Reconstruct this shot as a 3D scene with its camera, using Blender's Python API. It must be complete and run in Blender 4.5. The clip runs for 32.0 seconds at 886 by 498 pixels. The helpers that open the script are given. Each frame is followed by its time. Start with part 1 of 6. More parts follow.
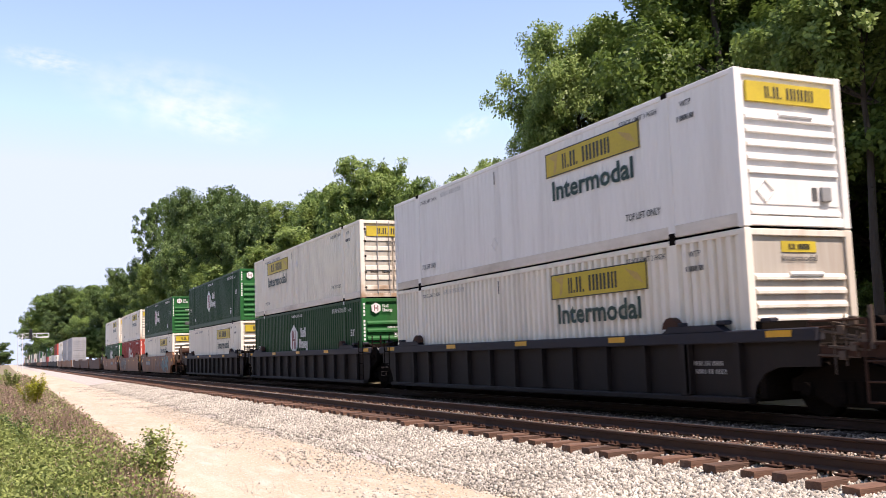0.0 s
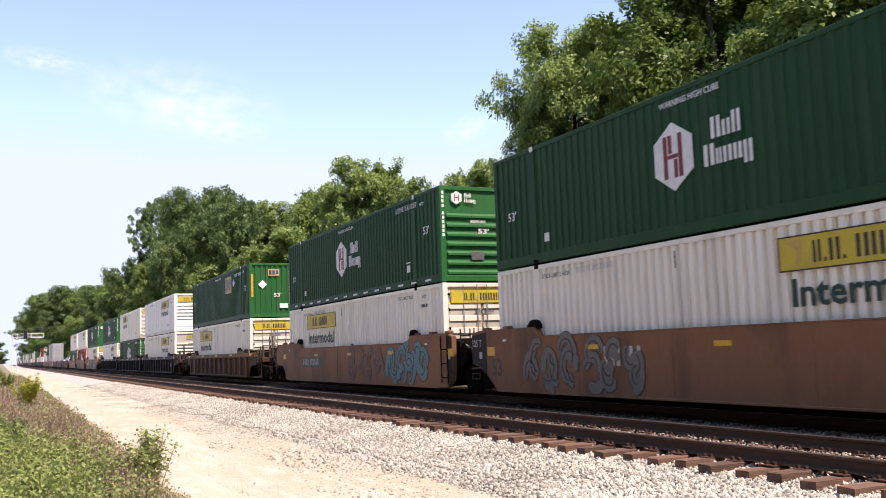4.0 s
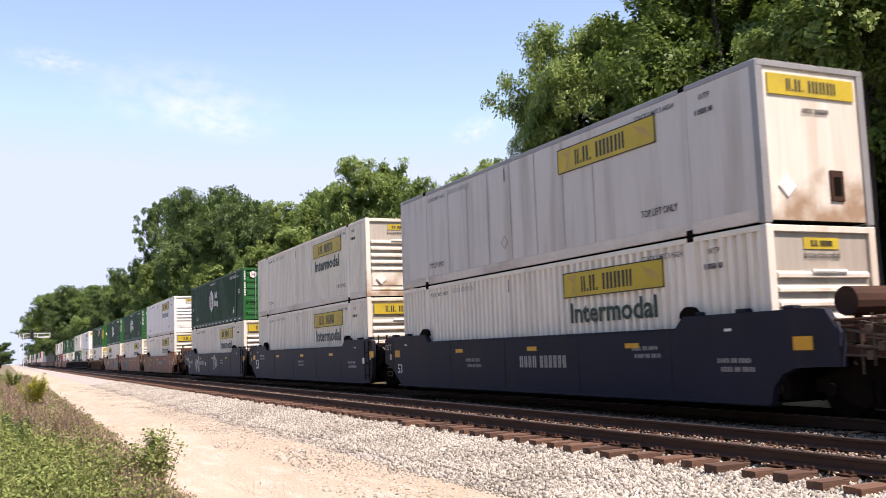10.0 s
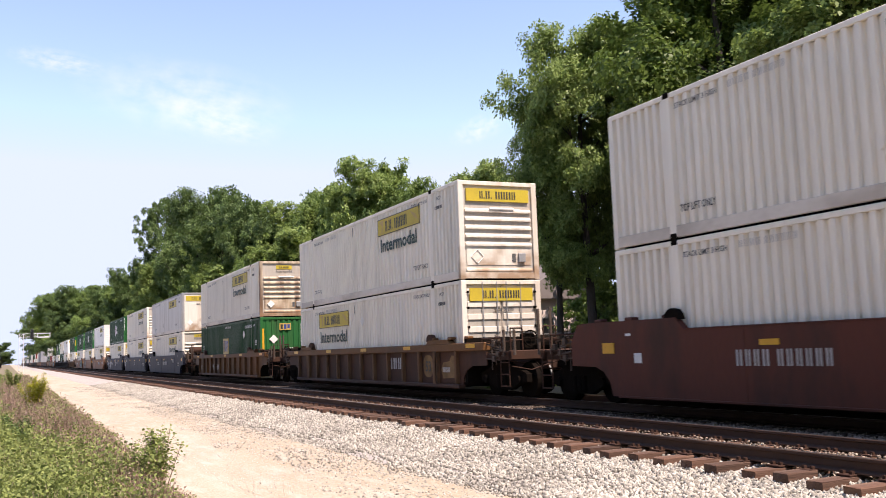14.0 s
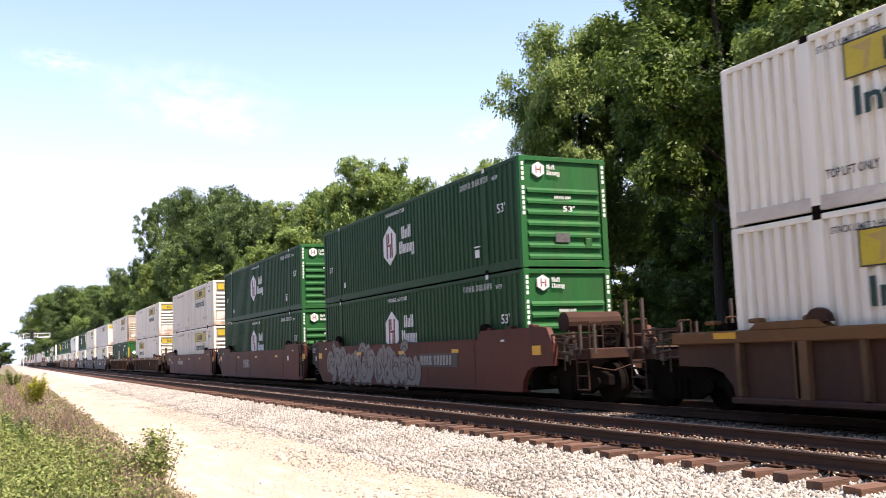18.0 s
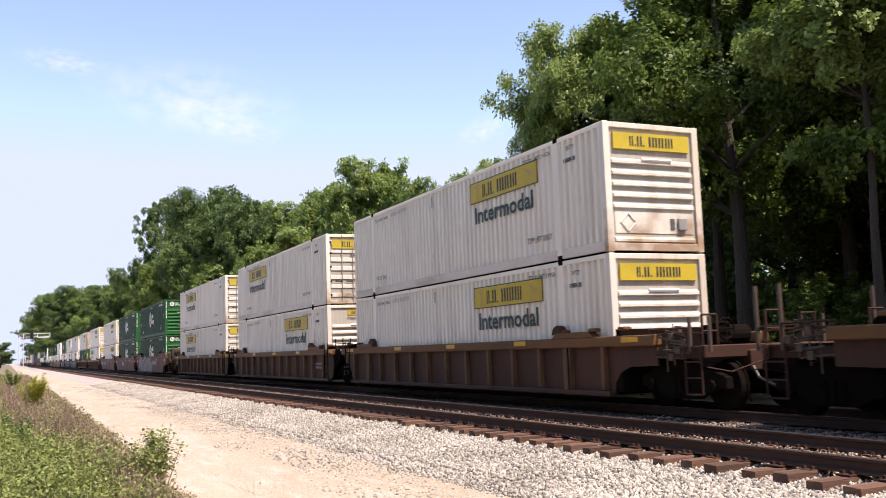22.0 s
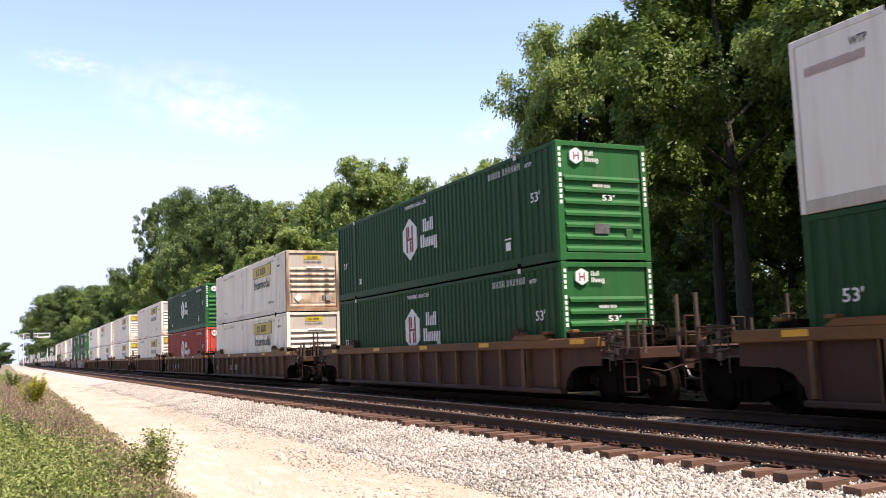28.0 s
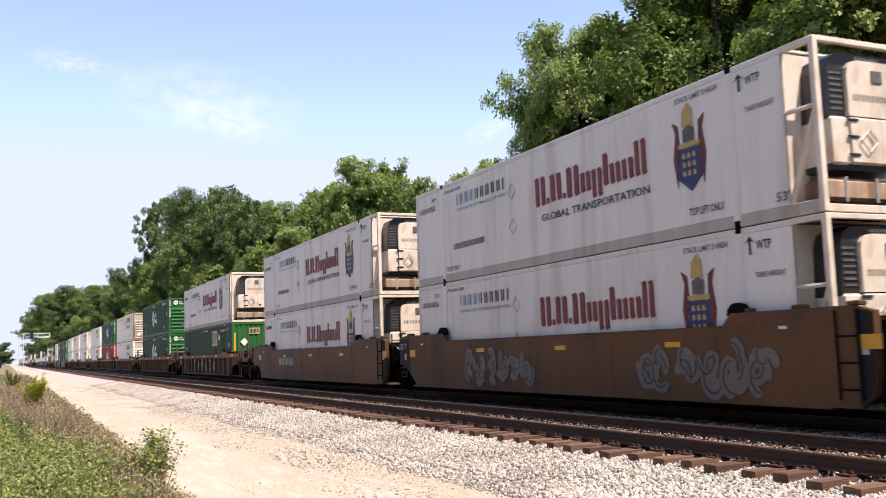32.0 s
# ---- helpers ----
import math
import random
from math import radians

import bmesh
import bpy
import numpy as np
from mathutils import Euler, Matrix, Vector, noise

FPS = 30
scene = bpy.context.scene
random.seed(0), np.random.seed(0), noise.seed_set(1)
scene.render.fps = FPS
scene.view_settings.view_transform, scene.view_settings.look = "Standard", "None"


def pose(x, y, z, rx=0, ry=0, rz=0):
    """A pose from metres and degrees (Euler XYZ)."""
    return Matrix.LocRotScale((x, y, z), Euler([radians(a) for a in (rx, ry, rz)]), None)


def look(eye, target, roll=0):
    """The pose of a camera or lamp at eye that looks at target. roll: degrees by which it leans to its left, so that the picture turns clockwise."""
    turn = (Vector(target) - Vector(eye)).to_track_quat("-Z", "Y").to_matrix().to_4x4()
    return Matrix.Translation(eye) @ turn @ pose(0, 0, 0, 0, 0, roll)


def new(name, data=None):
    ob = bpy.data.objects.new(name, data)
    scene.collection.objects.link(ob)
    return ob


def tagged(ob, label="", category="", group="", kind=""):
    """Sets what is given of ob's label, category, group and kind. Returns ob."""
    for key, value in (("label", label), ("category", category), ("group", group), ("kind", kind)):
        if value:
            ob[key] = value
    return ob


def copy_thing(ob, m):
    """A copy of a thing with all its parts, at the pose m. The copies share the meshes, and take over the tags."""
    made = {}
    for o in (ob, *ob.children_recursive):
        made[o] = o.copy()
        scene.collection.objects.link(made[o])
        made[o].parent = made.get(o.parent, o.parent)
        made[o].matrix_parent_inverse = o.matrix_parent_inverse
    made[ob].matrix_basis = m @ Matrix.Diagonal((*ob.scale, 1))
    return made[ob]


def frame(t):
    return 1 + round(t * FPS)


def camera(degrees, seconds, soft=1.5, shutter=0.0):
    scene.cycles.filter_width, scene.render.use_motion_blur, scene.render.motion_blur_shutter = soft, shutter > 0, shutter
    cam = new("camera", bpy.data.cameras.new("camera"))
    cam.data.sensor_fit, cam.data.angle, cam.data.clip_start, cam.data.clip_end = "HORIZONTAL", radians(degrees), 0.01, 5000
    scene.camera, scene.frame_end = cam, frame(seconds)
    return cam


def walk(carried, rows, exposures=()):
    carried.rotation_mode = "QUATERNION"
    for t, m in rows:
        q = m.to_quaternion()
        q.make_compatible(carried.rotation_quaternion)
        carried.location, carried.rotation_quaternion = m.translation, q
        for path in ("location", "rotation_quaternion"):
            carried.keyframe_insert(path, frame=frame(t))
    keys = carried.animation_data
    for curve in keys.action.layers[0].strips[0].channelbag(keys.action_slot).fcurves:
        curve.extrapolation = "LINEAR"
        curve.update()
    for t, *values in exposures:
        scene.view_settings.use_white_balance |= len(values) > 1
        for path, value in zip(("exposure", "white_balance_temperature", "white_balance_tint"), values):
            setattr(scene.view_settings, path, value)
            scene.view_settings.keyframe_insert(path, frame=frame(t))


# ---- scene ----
# --- camera: on a tripod beside the line, nudged once ---
EYE = (0.0, 0.0, 1.32)


def aim(yaw, pitch=6.114):
    y, p = radians(yaw), radians(pitch)
    return look(EYE, (EYE[0] + math.sin(y) * math.cos(p), EYE[1] + math.cos(y) * math.cos(p), EYE[2] + math.sin(p)), -2.01)


cam = camera(50.86, 32.0, soft=0.7, shutter=0.12)
walk(cam, [(0, aim(25.11)), (1, aim(25.07)), (2.3, aim(25.04)), (3.0, aim(25.18, 6.14)), (3.2, aim(25.40)), (3.5, aim(25.31)),
           (4.4, aim(25.46)), (5.5, aim(25.50, 6.13)), (5.7, aim(25.43)), (5.9, aim(25.22)), (6.0, aim(25.07)), (6.2, aim(25.06)), (7, aim(25.05)), (32, aim(25.06))],
     exposures=[(t, 0.89 + e, 7180, 23.5) for t, e in ((0, -0.03), (1, -0.11), (3, 0.06), (6, 0.0), (9, 0.0), (10, -0.09), (12, -0.07), (13, 0.01), (14, -0.05), (17, 0.19), (18, 0.23),
                                                               (19, 0.06), (20, -0.05), (21, -0.06), (23, -0.14), (24, -0.13), (25, 0.07), (28, 0.10), (29, 0.06), (30, 0.06), (31, -0.01), (32, -0.05))])

# --- daylight ---
SUN = Vector((0.22, -0.44, 0.87)).normalized()
world = bpy.data.worlds.new("sky")
scene.world = world
world.use_nodes = True
wn = world.node_tree
sky = wn.nodes.new("ShaderNodeTexSky")
sky.sky_type = 'NISHITA'
sky.sun_disc = False
sky.sun_elevation = math.asin(SUN.z)
sky.sun_rotation = math.atan2(SUN.x, SUN.y)
sky.air_density, sky.dust_density, sky.ozone_density = 1.0, 0.15, 1.6
haze = wn.nodes.new("ShaderNodeVectorMath")      # the pale sky near the horizon grows no brighter than haze
haze.operation = 'MINIMUM'
haze.inputs[1].default_value = (2.58, 3.28, 4.45)
wn.links.new(sky.outputs[0], haze.inputs[0])
wn.links.new(haze.outputs[0], wn.nodes["Background"].inputs[0])
wn.nodes["Background"].inputs[1].default_value = 0.158
sun_data = bpy.data.lights.new("sun", 'SUN')
sun_data.energy, sun_data.angle, sun_data.color = 4.5, radians(0.53), (1.0, 0.95, 0.86)
sun = new("sun", sun_data)
sun.matrix_world = look((0, 0, 60), Vector((0, 0, 60)) - SUN)

# --- materials ---


def shader(name, base, other=None, rough=0.6, metal=0.0, fine=30.0, coarse=1.5, stretch=(1, 1, 1), amount=0.6, bump=0.15,
           vary=0.0, dirt=None, dirt_amount=0.0, dirt_scale=0.8, spec=0.5, foot=None, dirt_from=0.5):
    """Two scales of variation between base and other, a little relief, and stains of their own colour."""
    m = bpy.data.materials.new(name)
    m.use_nodes = True
    nt, n, l = m.node_tree, m.node_tree.nodes, m.node_tree.links
    b = n["Principled BSDF"]
    b.inputs["Roughness"].default_value, b.inputs["Metallic"].default_value = rough, metal
    b.inputs["Specular IOR Level"].default_value = spec
    co = n.new("ShaderNodeTexCoord")
    mp = n.new("ShaderNodeMapping")
    mp.inputs["Scale"].default_value = stretch
    l.new(co.outputs["Object"], mp.inputs[0])
    other = other or tuple(c * 0.7 for c in base)
    n1, n2 = n.new("ShaderNodeTexNoise"), n.new("ShaderNodeTexNoise")
    for t, s in ((n1, coarse), (n2, fine)):
        t.inputs["Scale"].default_value, t.inputs["Detail"].default_value = s, 4
        l.new(mp.outputs[0], t.inputs[0])
    mul = n.new("ShaderNodeMath")
    mul.operation = 'MULTIPLY'
    l.new(n1.outputs[0], mul.inputs[0]), l.new(n2.outputs[0], mul.inputs[1])
    rg = n.new("ShaderNodeMapRange")
    rg.inputs[1].default_value, rg.inputs[2].default_value = 0.12, 0.42
    rg.inputs[4].default_value = amount
    l.new(mul.outputs[0], rg.inputs[0])
    mx = n.new("ShaderNodeMix")
    mx.data_type = 'RGBA'
    mx.inputs[6].default_value, mx.inputs[7].default_value = (*base, 1), (*other, 1)
    l.new(rg.outputs[0], mx.inputs[0])
    col = mx.outputs[2]
    if dirt:
        n3 = n.new("ShaderNodeTexNoise")
        n3.inputs["Scale"].default_value, n3.inputs["Detail"].default_value = dirt_scale, 7
        l.new(mp.outputs[0], n3.inputs[0])
        r3 = n.new("ShaderNodeMapRange")
        r3.inputs[1].default_value, r3.inputs[2].default_value, r3.inputs[4].default_value = dirt_from, dirt_from + 0.22, dirt_amount
        l.new(n3.outputs[0], r3.inputs[0])
        m3 = n.new("ShaderNodeMix")
        m3.data_type = 'RGBA'
        m3.inputs[7].default_value = (*dirt, 1)
        l.new(r3.outputs[0], m3.inputs[0]), l.new(col, m3.inputs[6])
        col = m3.outputs[2]
    if foot:
        # rust stains of uneven height that have crept up from the bottom edge
        sp, n4, sub, r5, m5 = n.new("ShaderNodeSeparateXYZ"), n.new("ShaderNodeTexNoise"), n.new("ShaderNodeMath"), n.new("ShaderNodeMapRange"), n.new("ShaderNodeMix")
        n4.inputs["Scale"].default_value, n4.inputs["Detail"].default_value = 1.7, 6
        l.new(co.outputs["Object"], sp.inputs[0]), l.new(co.outputs["Object"], n4.inputs[0])
        sub.operation = 'MULTIPLY_ADD'
        sub.inputs[1].default_value = -2.6
        l.new(n4.outputs[0], sub.inputs[0]), l.new(sp.outputs[2], sub.inputs[2])
        r5.inputs[1].default_value, r5.inputs[2].default_value, r5.inputs[3].default_value, r5.inputs[4].default_value = -1.35, -0.62, 0.85, 0.0
        l.new(sub.outputs[0], r5.inputs[0])
        m5.data_type = 'RGBA'
        m5.inputs[7].default_value = (*foot, 1)
        l.new(r5.outputs[0], m5.inputs[0]), l.new(col, m5.inputs[6])
        col = m5.outputs[2]
    if vary:
        oi = n.new("ShaderNodeObjectInfo")
        hv = n.new("ShaderNodeHueSaturation")
        r4 = n.new("ShaderNodeMapRange")
        r4.inputs[3].default_value, r4.inputs[4].default_value = 1 - vary, 1 + vary
        l.new(oi.outputs["Random"], r4.inputs[0]), l.new(r4.outputs[0], hv.inputs["Value"]), l.new(col, hv.inputs["Color"])
        col = hv.outputs[0]
    l.new(col, b.inputs["Base Color"])
    if bump:
        bp = n.new("ShaderNodeBump")
        bp.inputs["Strength"].default_value, bp.inputs["Distance"].default_value = bump, 0.02
        l.new(n2.outputs[0], bp.inputs["Height"]), l.new(bp.outputs[0], b.inputs["Normal"])
    return m


def leafy(name, a, c, through_light=0.35, rough=0.5):
    """Leaves: each one its own shade, some light coming through."""
    m = bpy.data.materials.new(name)
    m.use_nodes = True
    n, l = m.node_tree.nodes, m.node_tree.links
    b = n["Principled BSDF"]
    b.inputs["Roughness"].default_value = rough
    b.inputs["Specular IOR Level"].default_value = 0.3
    g = n.new("ShaderNodeNewGeometry")
    co = n.new("ShaderNodeTexCoord")
    nz = n.new("ShaderNodeTexNoise")
    nz.inputs["Scale"].default_value = 0.5
    l.new(co.outputs["Object"], nz.inputs[0])
    ad = n.new("ShaderNodeMath")
    ad.operation = 'MULTIPLY_ADD'
    ad.inputs[1].default_value, ad.inputs[2].default_value = 0.6, -0.1
    l.new(g.outputs["Random Per Island"], ad.inputs[0])
    ad2 = n.new("ShaderNodeMath")
    ad2.operation = 'MULTIPLY_ADD'
    ad2.inputs[1].default_value = 0.6
    l.new(nz.outputs[0], ad2.inputs[0]), l.new(ad.outputs[0], ad2.inputs[2])
    mx = n.new("ShaderNodeMix")
    mx.data_type = 'RGBA'
    mx.inputs[6].default_value, mx.inputs[7].default_value = (*a, 1), (*c, 1)
    l.new(ad2.outputs[0], mx.inputs[0]), l.new(mx.outputs[2], b.inputs["Base Color"])
    tr = n.new("ShaderNodeBsdfTranslucent")
    l.new(mx.outputs[2], tr.inputs[0])
    ms = n.new("ShaderNodeMixShader")
    ms.inputs[0].default_value = through_light
    l.new(b.outputs[0], ms.inputs[1]), l.new(tr.outputs[0], ms.inputs[2])
    l.new(ms.outputs[0], n["Material Output"].inputs[0])
    return m


GRIME = (0.30, 0.25, 0.19)
STREAK = (2.5, 2.5, 0.22)
WHITE = shader("white_container_paint", (0.86, 0.80, 0.69), (0.76, 0.695, 0.58), 0.5, stretch=STREAK, fine=9, coarse=1.2, bump=0.03, vary=0.05, dirt=GRIME, dirt_amount=0.25)
CREAM = shader("white_end_paint", (0.76, 0.71, 0.62), (0.62, 0.55, 0.45), 0.55, stretch=STREAK, fine=6, coarse=1.0, bump=0.04, vary=0.06, dirt=(0.36, 0.23, 0.12), dirt_amount=0.45, foot=(0.30, 0.17, 0.085))
# Rib shade on recessed end panels is put into this colour, with grime.
GRIME_SHADE = shader("road_grimed_panel", (0.46, 0.42, 0.36), (0.36, 0.31, 0.25), 0.7, stretch=STREAK, fine=6, coarse=1.0, bump=0.04, vary=0.1, dirt=(0.28, 0.17, 0.10), dirt_amount=0.5)
STAINED = shader("rust_stained_end_paint", (0.60, 0.50, 0.37), (0.42, 0.30, 0.19), 0.65, stretch=(2.5, 2.5, 0.35), fine=6, coarse=1.0, bump=0.04, dirt=(0.10, 0.05, 0.025), dirt_amount=0.95, dirt_scale=1.1, dirt_from=0.42, foot=(0.25, 0.13, 0.06))
SMOOTH = shader("white_smooth_paint", (0.81, 0.785, 0.745), (0.72, 0.695, 0.65), 0.45, stretch=STREAK, fine=5, coarse=0.8, bump=0.01, vary=0.03, dirt=GRIME, dirt_amount=0.15)
REEFER = shader("grimy_white_panel", (0.73, 0.68, 0.625), (0.62, 0.565, 0.50), 0.5, stretch=STREAK, fine=7, coarse=1.0, bump=0.02, vary=0.04, dirt=(0.34, 0.27, 0.19), dirt_amount=0.4)
REEFCREAM = shader("stained_cream_paint", (0.67, 0.595, 0.495), (0.53, 0.44, 0.335), 0.6, stretch=(2, 2, 1.0), fine=6, coarse=1.4, bump=0.04, vary=0.08, dirt=(0.26, 0.15, 0.07), dirt_amount=0.5, dirt_scale=1.6)
DIRTYRAIL = shader("dirty_white_rail", (0.72, 0.66, 0.58), (0.55, 0.48, 0.395), 0.6, stretch=(1, 0.5, 1), fine=9, coarse=1.4, bump=0.04, vary=0.08, dirt=(0.26, 0.20, 0.14), dirt_amount=0.6)
OLDPANEL = shader("old_white_panel", (0.63, 0.595, 0.55), (0.52, 0.485, 0.43), 0.5, stretch=STREAK, fine=5, coarse=0.8, bump=0.02, vary=0.03, dirt=GRIME, dirt_amount=0.45)
GREY_RAIL = shader("grey_metal_rail", (0.34, 0.34, 0.34), (0.22, 0.21, 0.20), 0.5, 0.3, bump=0.03)
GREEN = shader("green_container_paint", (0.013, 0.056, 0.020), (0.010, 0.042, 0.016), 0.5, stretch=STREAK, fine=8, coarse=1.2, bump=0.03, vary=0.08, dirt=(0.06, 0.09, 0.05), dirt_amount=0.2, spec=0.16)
# Green and red ends: lighter copies of the sides with sunlight painted in.
GREEN_LIT = shader("green_end_paint", (0.014, 0.12, 0.03), (0.010, 0.075, 0.022), 0.6, stretch=STREAK, fine=8, coarse=1.2, bump=0.03, vary=0.06, dirt=(0.10, 0.09, 0.05), dirt_amount=0.25, spec=0.2)
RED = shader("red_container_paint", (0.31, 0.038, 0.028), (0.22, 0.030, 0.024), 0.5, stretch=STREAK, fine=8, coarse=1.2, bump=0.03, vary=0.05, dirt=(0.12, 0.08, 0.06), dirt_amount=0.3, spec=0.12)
RED_LIT = shader("red_end_paint", (0.50, 0.07, 0.045), (0.32, 0.05, 0.035), 0.5, stretch=STREAK, fine=8, coarse=1.2, bump=0.03, dirt=(0.2, 0.12, 0.09), dirt_amount=0.3)
GREYBOX = shader("grey_container_paint", (0.30, 0.30, 0.31), (0.20, 0.20, 0.21), 0.5, stretch=STREAK, fine=8, coarse=1.2, bump=0.03, vary=0.1, dirt=GRIME, dirt_amount=0.3)
YELLOW = shader("yellow_panel_paint", (0.58, 0.43, 0.03), (0.42, 0.315, 0.03), 0.5, fine=20, coarse=2, bump=0.02, dirt=(0.2, 0.15, 0.05), dirt_amount=0.3)
BLACK = shader("black_lettering", (0.02, 0.02, 0.02), (0.05, 0.05, 0.045), 0.5, fine=12, coarse=3, bump=0)
DKGREEN = shader("dark_green_lettering", (0.005, 0.034, 0.026), (0.012, 0.05, 0.04), 0.5, fine=12, coarse=3, bump=0)
GREYTEXT = shader("grey_lettering", (0.055, 0.055, 0.055), (0.17, 0.17, 0.165), 0.6, fine=30, coarse=6, bump=0)
WHITETEXT = shader("white_lettering", (0.72, 0.72, 0.70), (0.5, 0.5, 0.47), 0.6, fine=15, coarse=3, bump=0)
CRESTRED = shader("dark_crest_red", (0.15, 0.014, 0.014), (0.05, 0.015, 0.015), 0.5, fine=12, coarse=5, bump=0)
CRESTBLUE = shader("dark_crest_blue", (0.016, 0.026, 0.095), (0.03, 0.04, 0.11), 0.5, fine=12, coarse=5, bump=0)
MAROON = shader("maroon_lettering", (0.16, 0.012, 0.016), (0.25, 0.04, 0.04), 0.5, fine=12, coarse=3, bump=0)
BLUEMARK = shader("blue_mark", (0.02, 0.045, 0.20), (0.05, 0.08, 0.24), 0.5, fine=12, coarse=3, bump=0)
SKYMARK = shader("light_blue_mark", (0.17, 0.28, 0.40), (0.3, 0.38, 0.46), 0.5, fine=12, coarse=3, bump=0)
GOLD = shader("gold_mark", (0.50, 0.33, 0.08), (0.36, 0.25, 0.08), 0.5, fine=12, coarse=3, bump=0)
TANCAR = shader("tan_well_car_paint", (0.255, 0.115, 0.056), (0.180, 0.080, 0.042), 0.6, stretch=(1.2, 1.2, 0.5), fine=10, coarse=0.9, bump=0.06, vary=0.05, dirt=(0.075, 0.042, 0.027), dirt_amount=0.75, spec=0.2)
OCHRECAR = shader("ochre_well_car_paint", (0.145, 0.066, 0.027), (0.085, 0.040, 0.020), 0.6, stretch=(1.2, 1.2, 0.5), fine=10, coarse=0.9, bump=0.06, dirt=(0.038, 0.024, 0.018), dirt_amount=0.8, spec=0.2)
BROWNCAR = shader("brown_well_car_paint", (0.078, 0.036, 0.023), (0.046, 0.023, 0.017), 0.65, stretch=(1.2, 1.2, 0.4), fine=10, coarse=0.9, bump=0.08, vary=0.08, dirt=(0.03, 0.02, 0.016), dirt_amount=0.75, spec=0.2)
WORNRIB = shader("worn_ochre_edge", (0.165, 0.085, 0.040), (0.085, 0.045, 0.026), 0.65, stretch=(1.5, 1.5, 0.6), fine=9, coarse=1.6, bump=0.06, dirt=(0.04, 0.026, 0.019), dirt_amount=0.7, dirt_scale=1.6, spec=0.2)
OLDPAINT = shader("old_ochre_paint", (0.27, 0.165, 0.07), (0.15, 0.085, 0.042), 0.65, fine=9, coarse=1.8, bump=0.04, dirt=(0.05, 0.032, 0.022), dirt_amount=0.6, dirt_scale=2.2, spec=0.2)
CHORD = shader("ochre_top_chord", (0.17, 0.080, 0.030), (0.10, 0.048, 0.022), 0.6, stretch=(1, 0.6, 1), fine=8, coarse=1.2, bump=0.06, dirt=(0.08, 0.045, 0.03), dirt_amount=0.7, spec=0.2)
MAROONCAR = shader("maroon_well_car_paint", (0.110, 0.033, 0.021), (0.078, 0.026, 0.018), 0.6, stretch=(1.2, 1.2, 0.5), fine=10, coarse=0.9, bump=0.06, vary=0.05, dirt=(0.036, 0.022, 0.017), dirt_amount=0.75, spec=0.2)
BLUECAR = shader("blue_well_car_paint", (0.017, 0.019, 0.034), (0.013, 0.014, 0.022), 0.55, stretch=(1.2, 1.2, 0.5), fine=10, coarse=0.9, bump=0.05, dirt=(0.035, 0.028, 0.026), dirt_amount=0.6, spec=0.15)
DARKCAR = shader("blackened_well_car_paint", (0.017, 0.013, 0.012), (0.026, 0.018, 0.015), 0.65, stretch=(1.2, 1.2, 0.5), fine=10, coarse=0.9, bump=0.08, dirt=(0.02, 0.018, 0.016), dirt_amount=0.6, spec=0.2)
DULLBLUE = shader("dull_blue_chord", (0.024, 0.025, 0.036), (0.03, 0.025, 0.024), 0.6, fine=10, coarse=0.9, bump=0.05, spec=0.2)
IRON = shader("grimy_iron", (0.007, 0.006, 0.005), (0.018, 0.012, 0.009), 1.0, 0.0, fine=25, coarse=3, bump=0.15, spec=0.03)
DULLSTEEL = shader("dull_brown_steel", (0.110, 0.080, 0.062), (0.055, 0.036, 0.027), 0.6, 0.2, fine=25, coarse=3, bump=0.08, spec=0.3)
RUSTY = shader("rusty_steel", (0.060, 0.028, 0.018), (0.032, 0.018, 0.013), 0.8, 0.0, fine=25, coarse=3, bump=0.12, spec=0.2)
TREAD = shader("worn_steel", (0.36, 0.35, 0.34), (0.25, 0.24, 0.23), 0.3, 1.0, fine=60, coarse=6, bump=0.02)
RAILSIDE = shader("rusty_rail", (0.075, 0.042, 0.030), (0.045, 0.030, 0.025), 0.75, 0.2, stretch=(1, 0.3, 1), fine=20, coarse=2, bump=0.1, spec=0.2)
REFLECT = shader("yellow_reflector", (0.70, 0.36, 0.02), (0.5, 0.26, 0.03), 0.4, fine=30, coarse=4, bump=0)
GLASSBLACK = shader("black_plastic", (0.015, 0.015, 0.016), (0.03, 0.03, 0.03), 0.35, bump=0.02)
STENCIL = shader("dulled_white_stencil", (0.46, 0.44, 0.42), (0.30, 0.28, 0.26), 0.6, fine=14, coarse=3, bump=0)
FADED = shader("faded_grey_stencil", (0.38, 0.37, 0.36), (0.55, 0.54, 0.52), 0.6, fine=20, coarse=4, bump=0)
TEAL = shader("teal_spray", (0.06, 0.16, 0.175), (0.11, 0.22, 0.235), 0.55, fine=8, coarse=2, bump=0)
DIMSPRAY = shader("dim_grey_spray", (0.15, 0.125, 0.105), (0.09, 0.072, 0.060), 0.55, fine=8, coarse=2, bump=0)
FAINTSPRAY = shader("faded_brown_spray", (0.17, 0.072, 0.042), (0.12, 0.055, 0.035), 0.6, fine=8, coarse=2, bump=0)
PALESPRAY = shader("pale_spray", (0.20, 0.178, 0.162), (0.10, 0.088, 0.080), 0.55, fine=8, coarse=2, bump=0)
BARK = shader("bark", (0.052, 0.040, 0.031), (0.030, 0.023, 0.018), 0.9, stretch=(3, 3, 0.6), fine=14, coarse=2, bump=0.6)
LEAF_A = leafy("dark_leaves", (0.044, 0.085, 0.018), (0.205, 0.290, 0.060), 0.35)
LEAF_B = leafy("mid_green_leaves", (0.064, 0.118, 0.028), (0.255, 0.355, 0.090), 0.35)
LEAF_C = leafy("light_green_leaves", (0.100, 0.165, 0.038), (0.325, 0.415, 0.118), 0.35)
